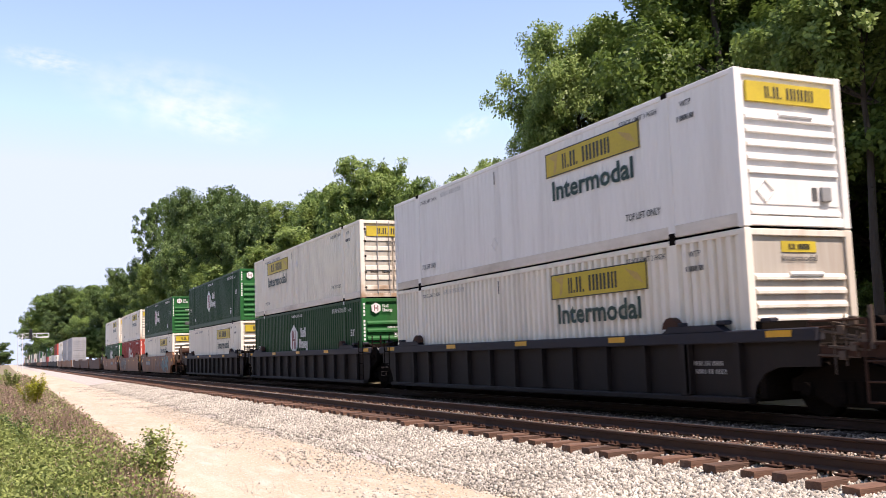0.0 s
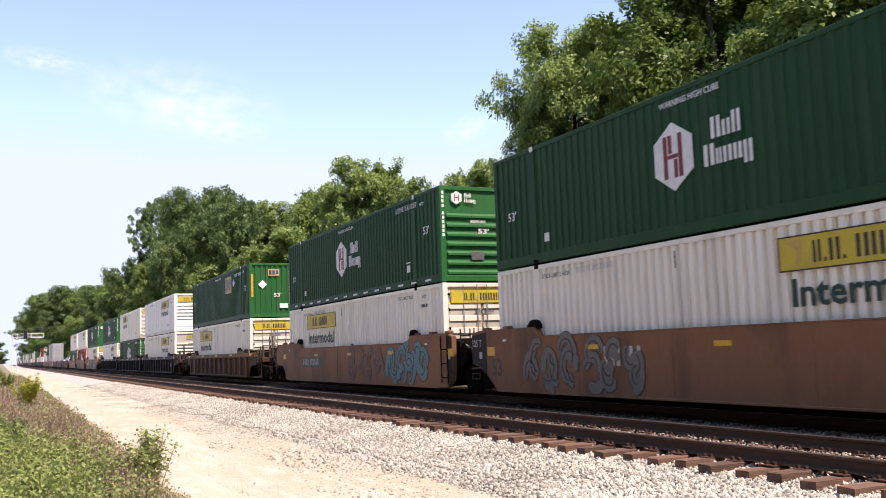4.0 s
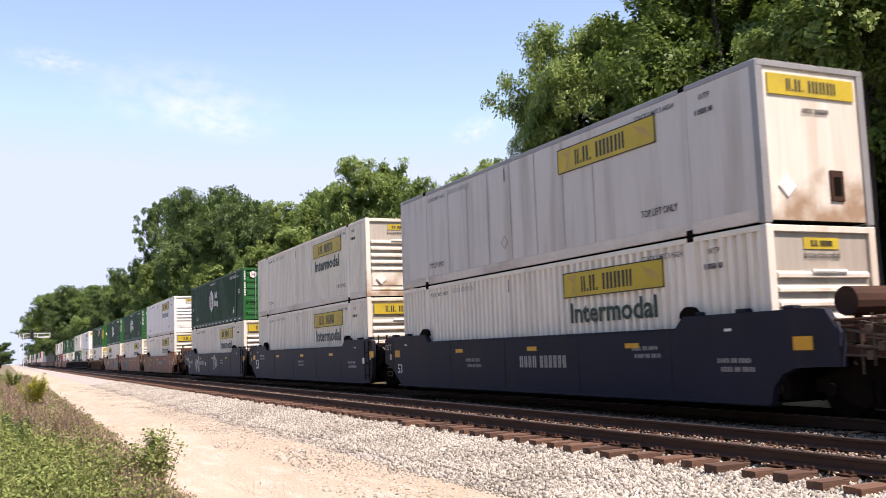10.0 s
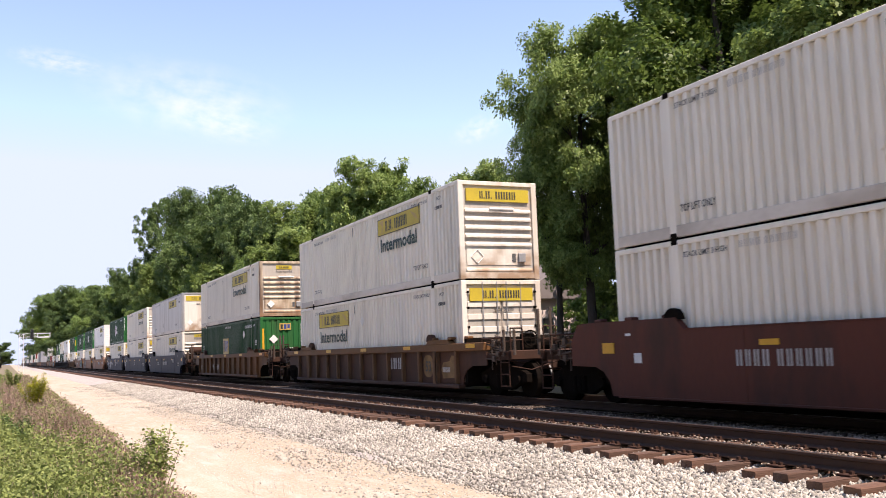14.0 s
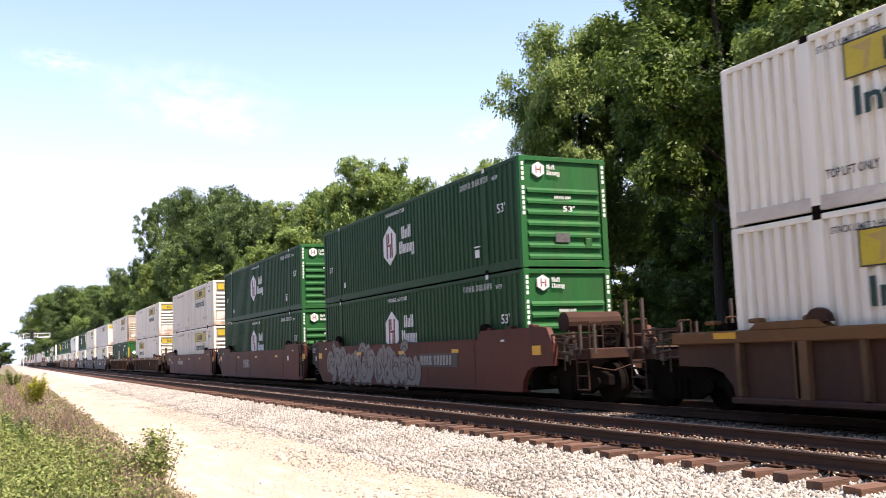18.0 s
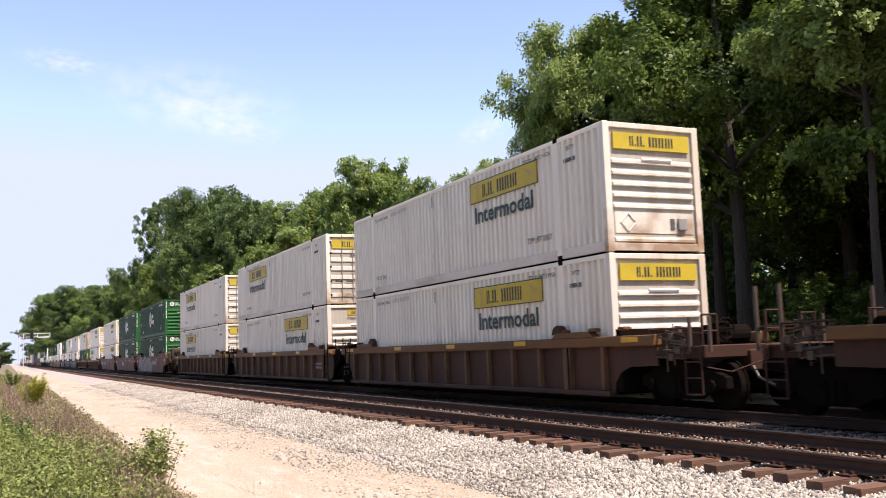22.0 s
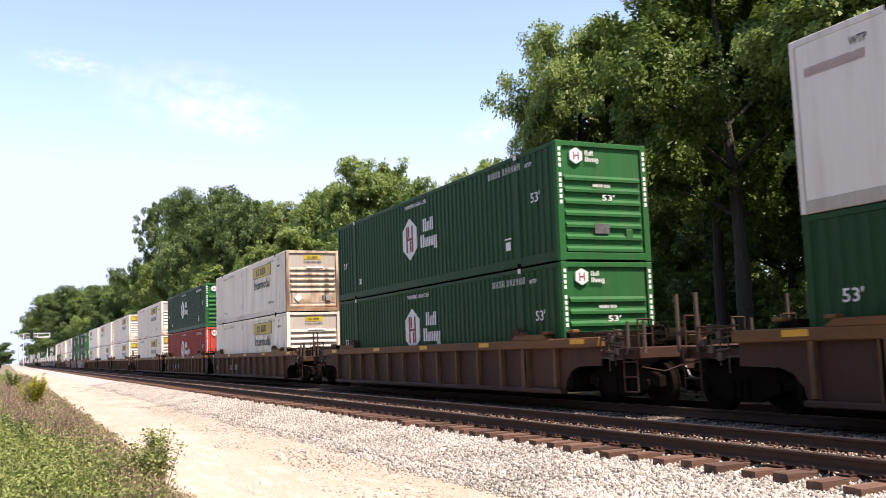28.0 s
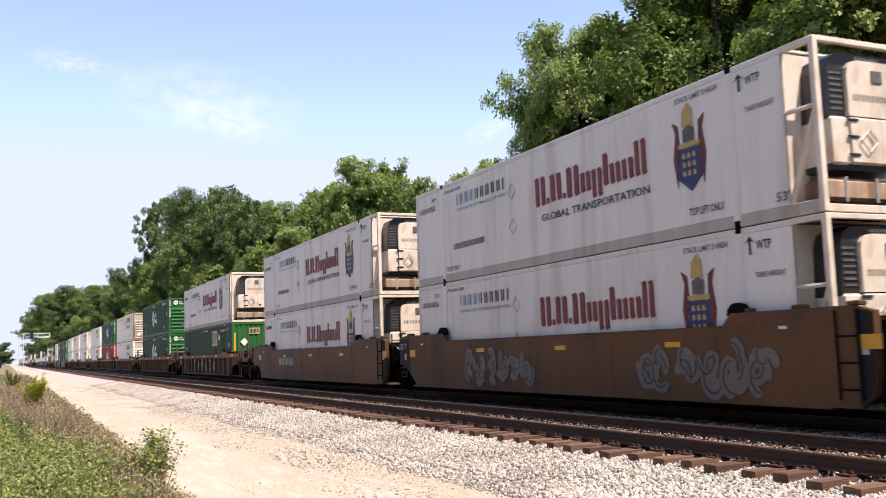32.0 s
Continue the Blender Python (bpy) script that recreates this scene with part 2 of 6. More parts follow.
LEAF_D = leafy("deep_green_leaves", (0.040, 0.082, 0.025), (0.180, 0.262, 0.080), 0.3)
BLADE = leafy("grass_blades", (0.10, 0.15, 0.035), (0.40, 0.42, 0.16), 0.3, 0.6)
DRYBLADE = leafy("dry_reddish_stems", (0.17, 0.095, 0.072), (0.54, 0.395, 0.305), 0.25, 0.7)
WEED = leafy("weed_leaves", (0.038, 0.074, 0.016), (0.41, 0.465, 0.145), 0.35, 0.6)
STRAW = leafy("pale_straw", (0.36, 0.28, 0.17), (0.62, 0.54, 0.38), 0.2, 0.7)
YELLEAF = leafy("yellow_green_leaves", (0.20, 0.23, 0.02), (0.50, 0.48, 0.05), 0.4)
SOIL = shader("grassy_soil", (0.15, 0.125, 0.068), (0.22, 0.165, 0.105), 0.9, fine=6, coarse=0.4, bump=0.6)
ROAD = shader("pale_dirt_road", (0.465, 0.390, 0.305), (0.335, 0.255, 0.168), 0.95, fine=34, coarse=0.7, stretch=(1, 0.22, 1), bump=0.5, amount=1.0, dirt=(0.50, 0.455, 0.395), dirt_amount=0.6, dirt_scale=4.5)
BALLAST = shader("ballast_bed", (0.46, 0.42, 0.38), (0.24, 0.205, 0.18), 0.95, fine=16, coarse=2.5, bump=1.0, amount=0.9)
# The train's shadow is put into this bed colour.
SHADEBED = shader("oily_ballast", (0.15, 0.13, 0.115), (0.06, 0.052, 0.046), 0.95, fine=16, coarse=2.5, bump=1.0, amount=0.9)
ROADSTONE = leafy("pale_gravel", (0.36, 0.31, 0.26), (0.66, 0.61, 0.55), 0.0, 0.9)
# Ties under the train, their colour darkened for its shadow.
SHADETIE = shader("oily_tie", (0.075, 0.055, 0.043), (0.04, 0.03, 0.024), 0.95, stretch=(0.5, 4, 4), fine=14, coarse=2, bump=0.5, spec=0.15)
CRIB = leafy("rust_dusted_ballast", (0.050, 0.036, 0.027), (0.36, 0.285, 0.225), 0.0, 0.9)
STONE = leafy("limestone_ballast", (0.045, 0.038, 0.030), (0.64, 0.59, 0.505), 0.0, 0.9)
TIE = shader("weathered_tie", (0.115, 0.056, 0.034), (0.045, 0.027, 0.020), 0.9, stretch=(0.5, 4, 4), fine=14, coarse=2, bump=0.5, vary=0.35, dirt=(0.22, 0.14, 0.095), dirt_amount=0.45, dirt_scale=1.5)
GALV = shader("galvanised_steel", (0.62, 0.63, 0.64), (0.50, 0.51, 0.52), 0.45, 0.2, bump=0.03)
BRICKISH = shader("house_wall_paint", (0.62, 0.50, 0.45), (0.52, 0.42, 0.38), 0.8, bump=0.1)
ROOFING = shader("shingle_roof", (0.20, 0.17, 0.16), (0.13, 0.11, 0.10), 0.9, bump=0.3)

# --- mesh building ---


class Geo:
    """Vertices and faces of one part."""

    def __init__(self):
        self.v, self.f, self.smooth = [], [], False

    def add(self, vs, fs):
        o = len(self.v)
        self.v += [tuple(p) for p in vs]
        self.f += [tuple(i + o for i in q) for q in fs]
        return self

    def box(self, x0, x1, y0, y1, z0, z1, c=0.0):
        """A box; c cuts its corners seen along z and its top edge."""
        if c <= 0:
            v = [(x, y, z) for z in (z0, z1) for x, y in ((x0, y0), (x1, y0), (x1, y1), (x0, y1))]
            return self.add(v, [(3, 2, 1, 0), (4, 5, 6, 7), (0, 1, 5, 4), (1, 2, 6, 5), (2, 3, 7, 6), (3, 0, 4, 7)])
        v = []
        for z, k in ((z0, c), (z0 + c, 0), (z1 - c, 0), (z1, c)):
            v += [(x0 + k, y0 + k, z), (x1 - k, y0 + k, z), (x1 - k, y1 - k, z), (x0 + k, y1 - k, z)]
        f = [(3, 2, 1, 0), (12, 13, 14, 15)]
        for r in range(3):
            for i in range(4):
                j = (i + 1) % 4
                f.append((r * 4 + i, r * 4 + j, r * 4 + 4 + j, r * 4 + 4 + i))
        return self.add(v, f)

    def tube(self, a, b, r0, r1=None, n=8):
        a, b = Vector(a), Vector(b)
        r1 = r0 if r1 is None else r1
        q = (b - a).to_track_quat('Z', 'Y')
        v = []
        for p, r in ((a, r0), (b, r1)):
            v += [p + q @ Vector((r * math.cos(i * math.tau / n), r * math.sin(i * math.tau / n), 0)) for i in range(n)]
        f = [(i, (i + 1) % n, n + (i + 1) % n, n + i) for i in range(n)]
        return self.add(v, f + [tuple(range(n - 1, -1, -1)), tuple(range(n, 2 * n))])

    def slab(self, pts, x0, x1):
        """An outline of (y, z), counter-clockwise seen from -x turned about, drawn out from x0 to x1."""
        n = len(pts)
        v = [(x0, y, z) for y, z in pts] + [(x1, y, z) for y, z in pts]
        f = [tuple(range(n)), tuple(range(2 * n - 1, n - 1, -1))]
        return self.add(v, f + [(i, n + i, n + (i + 1) % n, (i + 1) % n) for i in range(n)])

    def slab_y(self, pts, y0, y1):
        """An outline of (x, z) drawn out along y."""
        n = len(pts)
        v = [(x, y0, z) for x, z in pts] + [(x, y1, z) for x, z in pts]
        f = [tuple(range(n)), tuple(range(2 * n - 1, n - 1, -1))]
        return self.add(v, f + [(i, n + i, n + (i + 1) % n, (i + 1) % n) for i in range(n)])

    def ring(self, axis_pts, r):
        for a, b in zip(axis_pts, axis_pts[1:]):
            self.tube(a, b, r, n=6)
        return self

    def mesh(self, name, mat):
        me = bpy.data.meshes.new(name)
        me.from_pydata(self.v, [], self.f)
        bm = bmesh.new()
        bm.from_mesh(me)
        bmesh.ops.recalc_face_normals(bm, faces=bm.faces)
        bm.to_mesh(me)
        bm.free()
        if self.smooth:
            me.polygons.foreach_set("use_smooth", [True] * len(me.polygons))
        me.materials.append(mat)
        return me


def part(name, geo, mat, parent, label=""):
    me = geo if isinstance(geo, bpy.types.Mesh) else geo.mesh(name, mat)
    ob = new(name, me)
    ob.parent = parent
    return tagged(ob, label) if label else ob


def thing(name, label, category, group="", kind="", m=None):
    ob = tagged(new(name), label, category, group, kind)
    if m is not None:
        ob.matrix_basis = m
    return ob


TEXTS = {}


def lettering(words, size, mat, parent, x, y, z, width=None, name="lettering", end=False, label=""):
    """Flat words on the near side (read towards -y), or on the end that faces -y."""
    key = (words, size, mat.name, width, end)
    if key not in TEXTS:
        cu = bpy.data.curves.new("words", 'FONT')
        cu.body, cu.size = words, size
        cu.resolution_u, cu.offset = 2, (0.024 if size > 0.5 else 0.014) * size
        ob = bpy.data.objects.new("words", cu)
        scene.collection.objects.link(ob)
        dg = bpy.context.evaluated_depsgraph_get()
        me = bpy.data.meshes.new_from_object(ob.evaluated_get(dg))
        bpy.data.objects.remove(ob)
        xs = [v.co.x for v in me.vertices]
        k = width / (max(xs) - min(xs)) if width else 1
        for v in me.vertices:
            u, w = (v.co.x - min(xs)) * k, v.co.y
            v.co = (u, 0, w) if end else (0, -u, w)
        me.materials.clear()
        me.materials.append(mat)
        TEXTS[key] = me
    ob = part(name, TEXTS[key], mat, parent, label)
    ob.location = (x, y, z)
    return tagged(ob, kind="stuff")


def blocks(spec, h, mat, parent, x, y, z, name="lettering_bar", end=False, label="", gap=0.12, stroke=0.34):
    """Letter-sized pairs of plain bars: spec lists widths (0: a space), in units of h."""
    g, u = Geo(), 0.0
    for item in spec:
        w, lo, hi = item if isinstance(item, tuple) else (item, 0, 1)
        if w > 0.05:
            bars = [(0, w, lo, hi)] if w < 0.36 else [(0, w * stroke, lo, hi), (w * (1 - stroke), w, lo, hi)]
            for a, b, c, d in bars:
                if end:
                    g.box(x + u + a * h, x + u + b * h, y - 0.004, y + 0.002, z + c * h, z + d * h)
                else:
                    g.box(x - 0.004, x + 0.002, y - u - b * h, y - u - a * h, z + c * h, z + d * h)
            u += (w + gap) * h
        else:
            u += 0.4 * h
    return tagged(part(name, g, mat, parent, label), kind="stuff")


# --- containers ---
CL, CW, CH = 16.15, 2.59, 2.88
POST = 1.95          # lifting posts from each end


def corrugated(y0, y1, z0, z1, x, out, pitch, depth):
    """A wall of trapezoid folds at x, whose outer side faces out (-1 or 1)."""
    g = Geo()
    ys, n = [], max(1, round((y1 - y0) / pitch))
    p = (y1 - y0) / n
    for i in range(n):
        a = y0 + i * p
        ys += [(a, 0), (a + p * 0.42, 0), (a + p * 0.54, 1), (a + p * 0.88, 1)]
    ys.append((y1, 0))
    v = []
    for z in (z0, z1):
        v += [(x - out * depth * d, y, z) for y, d in ys]
    k = len(ys)
    f = [(i, i + 1, k + i + 1, k + i) if out < 0 else (k + i, k + i + 1, i + 1, i) for i in range(k - 1)]
    g.add(v, f)
    return g


def shell(ob, side, end, pitch, depth, top=None):
    """Walls, roof, posts and castings that all boxes share."""
    rails, low = side, DIRTYRAIL if side in (WHITE, SMOOTH, OLDPANEL) else side
    hx, hy = CW / 2, CL / 2
    for out in (-1, 1):
        for a, b in ((-hy + 0.14, -hy + POST - 0.1), (-hy + POST + 0.1, hy - POST - 0.1), (hy - POST + 0.1, hy - 0.14)):
            part("side_panel", corrugated(a, b, 0.26, CH - 0.11, out * (hx - 0.012), out, pitch, depth), side, ob)
        part("bottom_rail", Geo().box(*sorted((out * hx, out * (hx - 0.09))), -hy + 0.14, hy - 0.14, 0.03, 0.26, 0.012), low, ob)
        part("top_rail", Geo().box(*sorted((out * hx, out * (hx - 0.07))), -hy + 0.14, hy - 0.14, CH - 0.11, CH - 0.005, 0.012), top or rails, ob)
        for s in (-1, 1):
            y = s * (hy - POST)
            part("lifting_post", Geo().box(*sorted((out * (hx + 0.004), out * (hx - 0.1))), y - 0.1, y + 0.1, 0.03, CH - 0.005, 0.02), rails, ob)
            for z in (0.0, CH - 0.1) if out < 0 else ():
                part("corner_casting", Geo().box(*sorted((out * (hx + 0.012), out * (hx - 0.12))), y - 0.09, y + 0.09, z, z + 0.115, 0.01), IRON, ob, "rusty dark steel casting")
    for s in (-1, 1):
        for out in (-1, 1):
            part("corner_post", Geo().box(*sorted((out * hx, out * (hx - 0.16))), *sorted((s * hy, s * (hy - 0.15))), 0.0, CH, 0.02), end if s < 0 else side, ob)
    part("roof", Geo().box(-hx + 0.05, hx - 0.05, -hy + 0.05, hy - 0.05, CH - 0.045, CH - 0.012), side, ob)
    part("floor_pan", Geo().box(-hx + 0.06, hx - 0.06, -hy + 0.05, hy - 0.05, 0.05, 0.18), IRON, ob)
    part("front_wall", Geo().box(-hx + 0.15, hx - 0.15, hy - 0.09, hy - 0.05, 0.1, CH - 0.1), side, ob)


def plain_end(ob, end, n=8):
    """The closed end: ribs, a sill and a header."""
    hy = CL / 2
    # the darker recess colour carries the shade under the ribs
    part("end_wall", Geo().box(-1.14, 1.14, -hy + 0.06, -hy + 0.1, 0.2, CH - 0.1), GRIME_SHADE if end in (CREAM, STAINED) else end, ob, "recessed panel with road grime and painted-in shade" if end in (CREAM, STAINED) else "")
    part("end_sill", Geo().box(-1.14, 1.14, -hy + 0.005, -hy + 0.1, 0.03, 0.2, 0.01), end, ob)
    part("end_header", Geo().box(-1.14, 1.14, -hy + 0.005, -hy + 0.1, CH - 0.13, CH - 0.01, 0.01), end, ob)
    lo, hi = (0.22, 2.2)
    step = (hi - lo) / n
    for i in range(n):
        if n == 8 and i in (1, 2):
            continue
        z = lo + i * step
        g = Geo().slab([(-hy + 0.06, z), (-hy + 0.002, z + 0.012), (-hy + 0.002, z + step * 0.26), (-hy + 0.06, z + step * 0.5)], -1.08, 1.08)
        part("end_rib", g, end, ob)


def door_end(ob, end):
    """Two door leaves with lock rods and hinges."""
    hy = CL / 2
    part("end_sill", Geo().box(-1.14, 1.14, -hy + 0.005, -hy + 0.1, 0.03, 0.17, 0.01), end, ob)
    part("end_header", Geo().box(-1.14, 1.14, -hy + 0.005, -hy + 0.1, CH - 0.13, CH - 0.01, 0.01), end, ob)
    for s in (-1, 1):
        # leaves take the darker colour too, as painted shade between the ribs
        door = part("door", Geo().box(*sorted((s * 0.012, s * 1.125)), -hy + 0.06, -hy + 0.1, 0.18, CH - 0.14), GRIME_SHADE if end is CREAM else end, ob)
        for z in (0.3, 0.66, 1.02, 1.38, 1.74, 2.1, 2.46):
            part("door_rib", Geo().box(*sorted((s * 0.05, s * 1.09)), -hy + 0.028, -hy + 0.06, z, z + 0.17, 0.012), end, door)
        for x in (0.16, 0.62):
            part("lock_rod", Geo().tube((s * x, -hy + 0.005, 0.1), (s * x, -hy + 0.005, CH - 0.05), 0.018, n=6), GREY_RAIL, door, "grey steel lock rod")
            part("rod_handle", Geo().box(*sorted((s * x, s * (x + 0.3))), -hy - 0.012, -hy + 0.006, 0.98 + 0.06 * s, 1.02 + 0.06 * s), IRON, door)
        for z in (0.35, 0.9, 1.5, 2.05, 2.5):
            part("hinge", Geo().box(*sorted((s * 1.06, s * 1.16)), -hy + 0.0, -hy + 0.05, z, z + 0.07, 0.01), IRON, door)


BRAND_ONE = [(0.44, 0, 1), (0.14, 0, 0.18), (0.58, 0, 1), (0.14, 0, 0.18), 0, (0.64, 0, 1), (0.62, 0, 1), (0.66, 0, 1), (0.54, 0, 1)]


def yellow_panel(ob, y, z, h=0.58, length=3.65):
    """The yellow carrier panel on the near side, from y towards -y."""
    hx = CW / 2
    p = part("carrier_panel", Geo().box(-hx - 0.006, -hx + 0.02, y - length, y, z, z + h), YELLOW, ob, "yellow painted carrier panel")
    part("panel_border", Geo().box(-hx - 0.009, -hx, y - length, y, z, z + 0.025).box(-hx - 0.009, -hx, y - length, y, z + h - 0.025, z + h)
         .box(-hx - 0.009, -hx, y - 0.03, y, z + 0.026, z + h - 0.026).box(-hx - 0.009, -hx, y - length, y - length + 0.03, z + 0.026, z + h - 0.026), BLACK, p)
    blocks(BRAND_ONE, 0.35, BLACK, p, -hx - 0.008, y - 0.74, z + 0.11, gap=0.17)
    tagged(part("scroll_mark", Geo().slab([(y - 0.15, z + h - 0.1), (y - 0.55, z + h - 0.06), (y - 0.45, z + 0.1), (y - 0.35, z + 0.06), (y - 0.4, z + h * 0.6)], -hx - 0.008, -hx)
         .slab([(y - length + 0.12, z + 0.14), (y - length + 0.3, z + h * 0.62), (y - length + 0.75, z + h - 0.08), (y - length + 0.42, z + h * 0.42)], -hx - 0.008, -hx), GOLD, p), kind="stuff")
    return p


def small_marks(ob, mat):
    hx, hy = CW / 2, CL / 2
    lettering("STACK LIMIT 3 HIGH", 0.15, mat, ob, -hx - 0.006, -hy + POST + 1.5, CH - 0.33, 1.25)
    lettering("TOP LIFT ONLY", 0.2, BLACK, ob, -hx - 0.006, -hy + 3.4, 0.55, 1.15)
    lettering("TOP LIFT ONLY", 0.2, BLACK, ob, -hx - 0.006, hy - 2.2, 0.5, 1.0)
    lettering("WTP", 0.16, mat, ob, -hx - 0.006, -hy + 1.5, CH - 0.38, 0.33)
    lettering("STACK LIMIT 3 HIGH", 0.15, mat, ob, -hx - 0.006, hy - 2.2, CH - 0.36, 1.2)
    blocks([0.6, 0.6, 0.6, 0.6, 0, 0.5, 0.5, 0.5, 0.5, 0.5, 0.5], 0.13, FADED, ob, -hx - 0.006, hy - 3.7, CH - 0.34, gap=0.5, stroke=0.2)
    blocks([0.3, 0, 0.5, 0.5, 0.5, 0.5, 0, 0.5, 0.5], 0.1, mat, ob, -hx - 0.006, -hy + 1.6, CH - 0.65)
    part("mark_strip", Geo().box(-hx - 0.006, -hx, -0.02 + 1.0, 0.02 + 1.0, CH - 0.55, CH - 0.22), GREYTEXT, ob)


def diamond(ob, y, z, r, mat, end=False, hollow=False):
    hx, hy = CW / 2, CL / 2
    g = Geo()
    pts = [(-r, 0), (0, -r), (r, 0), (0, r)]
    if hollow:
        for (a, b), (c, d) in zip(pts, pts[1:] + pts[:1]):
            if end:
                g.tube((y + a, -hy + 0.03, z + b), (y + c, -hy + 0.03, z + d), 0.012, n=4)
            else:
                g.tube((-hx, y + a, z + b), (-hx, y + c, z + d), 0.012, n=4)
    elif end:
        g.slab_y([(y + a, z + b) for a, b in pts], -hy + 0.004, -hy + 0.03)
    else:
        g.slab([(y + a, z + b) for a, b in pts], -hx - 0.006, -hx + 0.02)
    return part("placard_holder", g, mat, ob, "diamond-shaped placard holder")


def white_box(name, label, logo="rear", end="plain", style="fold", seed=0, end_words=True, endm=CREAM):
    """White carrier container. logo: which end the panel lies towards."""
    hx, hy = CW / 2, CL / 2
    ob = thing(name, label, "container", "containers of the train")
    side = {"fold": WHITE, "smooth": SMOOTH, "panel": OLDPANEL}[style]
    pitch, depth = {"fold": (0.25, 0.08), "smooth": (0.235, 0.012), "panel": (1.22, 0.004)}[style]
    shell(ob, side, GREY_RAIL if style == "panel" else endm, pitch, depth, top=GREY_RAIL if style == "panel" else None)
    if style == "panel":
        part("end_wall", Geo().box(-1.14, 1.14, -hy + 0.03, -hy + 0.1, 0.06, CH - 0.1), CREAM, ob)
        part("end_header", Geo().box(-hx + 0.02, hx - 0.02, -hy - 0.004, -hy + 0.1, CH - 0.12, CH - 0.006, 0.01), GREY_RAIL, ob)
        hatch = part("vent_hatch", Geo().box(0.3, 0.62, -hy + 0.0, -hy + 0.03, 0.42, 0.98, 0.01), RUSTY, ob)
        part("hatch_pane", Geo().box(0.37, 0.55, -hy - 0.006, -hy + 0.002, 0.52, 0.86), IRON, hatch)
        for y in (-3.0, -1.75, -0.5, 0.75, 2.0, 3.25, 4.5):
            part("seam_strip", Geo().box(-hx - 0.004, -hx, y - 0.02, y + 0.02, 0.26, CH - 0.12), side, ob)
    elif end == "plain":
        plain_end(ob, endm)
        part("clear_panel", Geo().box(-1.06, 1.06, -hy + 0.045, -hy + 0.058, 0.42, 0.98), endm, ob)
        part("document_box", Geo().box(0.62, 0.84, -hy - 0.02, -hy + 0.06, 0.5, 0.78, 0.02), GREY_RAIL, ob, "small grey metal box")
        part("gauge_cap", Geo().box(0.42, 0.54, -hy + 0.03, -hy + 0.07, 0.52, 0.76), GREYTEXT, ob)
        part("small_decal", Geo().box(-0.06, 0.06, -hy + 0.052, -hy + 0.07, 0.58, 0.72), YELLOW, ob)
        part("tracking_unit", Geo().tube((-0.3, -hy + 0.01, 2.06), (0.5, -hy + 0.01, 2.06), 0.045, n=8), SMOOTH, ob)
    else:
        door_end(ob, CREAM)
    if end == "plain":
        diamond(ob, -0.72, 0.66, 0.2, SMOOTH, True, hollow=(seed % 2 == 0))
    if end == "plain" and not end_words:
        e = part("end_panel", Geo().box(-0.42, 0.42, -hy + 0.045, -hy + 0.07, 2.46, 2.66), YELLOW, ob, "small yellow carrier panel")
        blocks(BRAND_ONE, 0.1, BLACK, e, -0.25, -hy + 0.04, 2.51, end=True)
        lettering("Intermodal", 0.17, GREYTEXT, ob, -0.42, -hy + 0.04, 2.3, 0.84, end=True)
    else:
        z, w = (2.28, 0.95)
        e = part("end_panel", Geo().box(-w - 0.08, w + 0.08, -hy - 0.0, -hy + 0.07, z, z + 0.37), YELLOW, ob, "yellow carrier panel")
        blocks(BRAND_ONE, 0.22, BLACK, e, -0.6, -hy - 0.004, z + 0.075, end=True, gap=0.17)
    blocks([0.6] * 4 + [0] + [0.5] * 6, 0.09, GREYTEXT, ob, -0.25, -hy + 0.008, 1.98, end=True)
    if logo == "rear":
        yellow_panel(ob, -hy + 6.45, 2.0)
        if style != "panel":
            lettering("Intermodal", 0.62, DKGREEN, ob, -hx - 0.008, -hy + 6.2, 1.44, 3.15)
        small_marks(ob, GREYTEXT)
        diamond(ob, -hy + 9.2, 0.75, 0.17, side, hollow=True)
    else:
        yellow_panel(ob, -hy + 13.45, 1.95)
        lettering("Intermodal", 0.62, DKGREEN, ob, -hx - 0.008, -hy + 13.3, 1.37, 3.3)
        small_marks(ob, GREYTEXT)
        diamond(ob, -hy + 8.3, 0.85, 0.17, SMOOTH, hollow=True)
        diamond(ob, -hy + 8.3, 2.05, 0.17, SMOOTH)
    return ob


def hexagon(g, y, z, w, h):
    g.slab([(y, z + h / 2), (y - w / 2, z + h * 0.24), (y - w / 2, z - h * 0.24), (y, z - h / 2), (y + w / 2, z - h * 0.24), (y + w / 2, z + h * 0.24)], -CW / 2 - 0.006, -CW / 2 + 0.02)
    return g


BRAND_TWO_A = [(0.62, 0, 1), (0.5, 0, 0.72), (0.52, 0, 1)]
BRAND_TWO_B = [(0.68, 0, 1), (0.36, 0, 0.72), (0.52, 0, 0.72), (0.5, 0, 0.72), (0.52, -0.28, 0.72)]


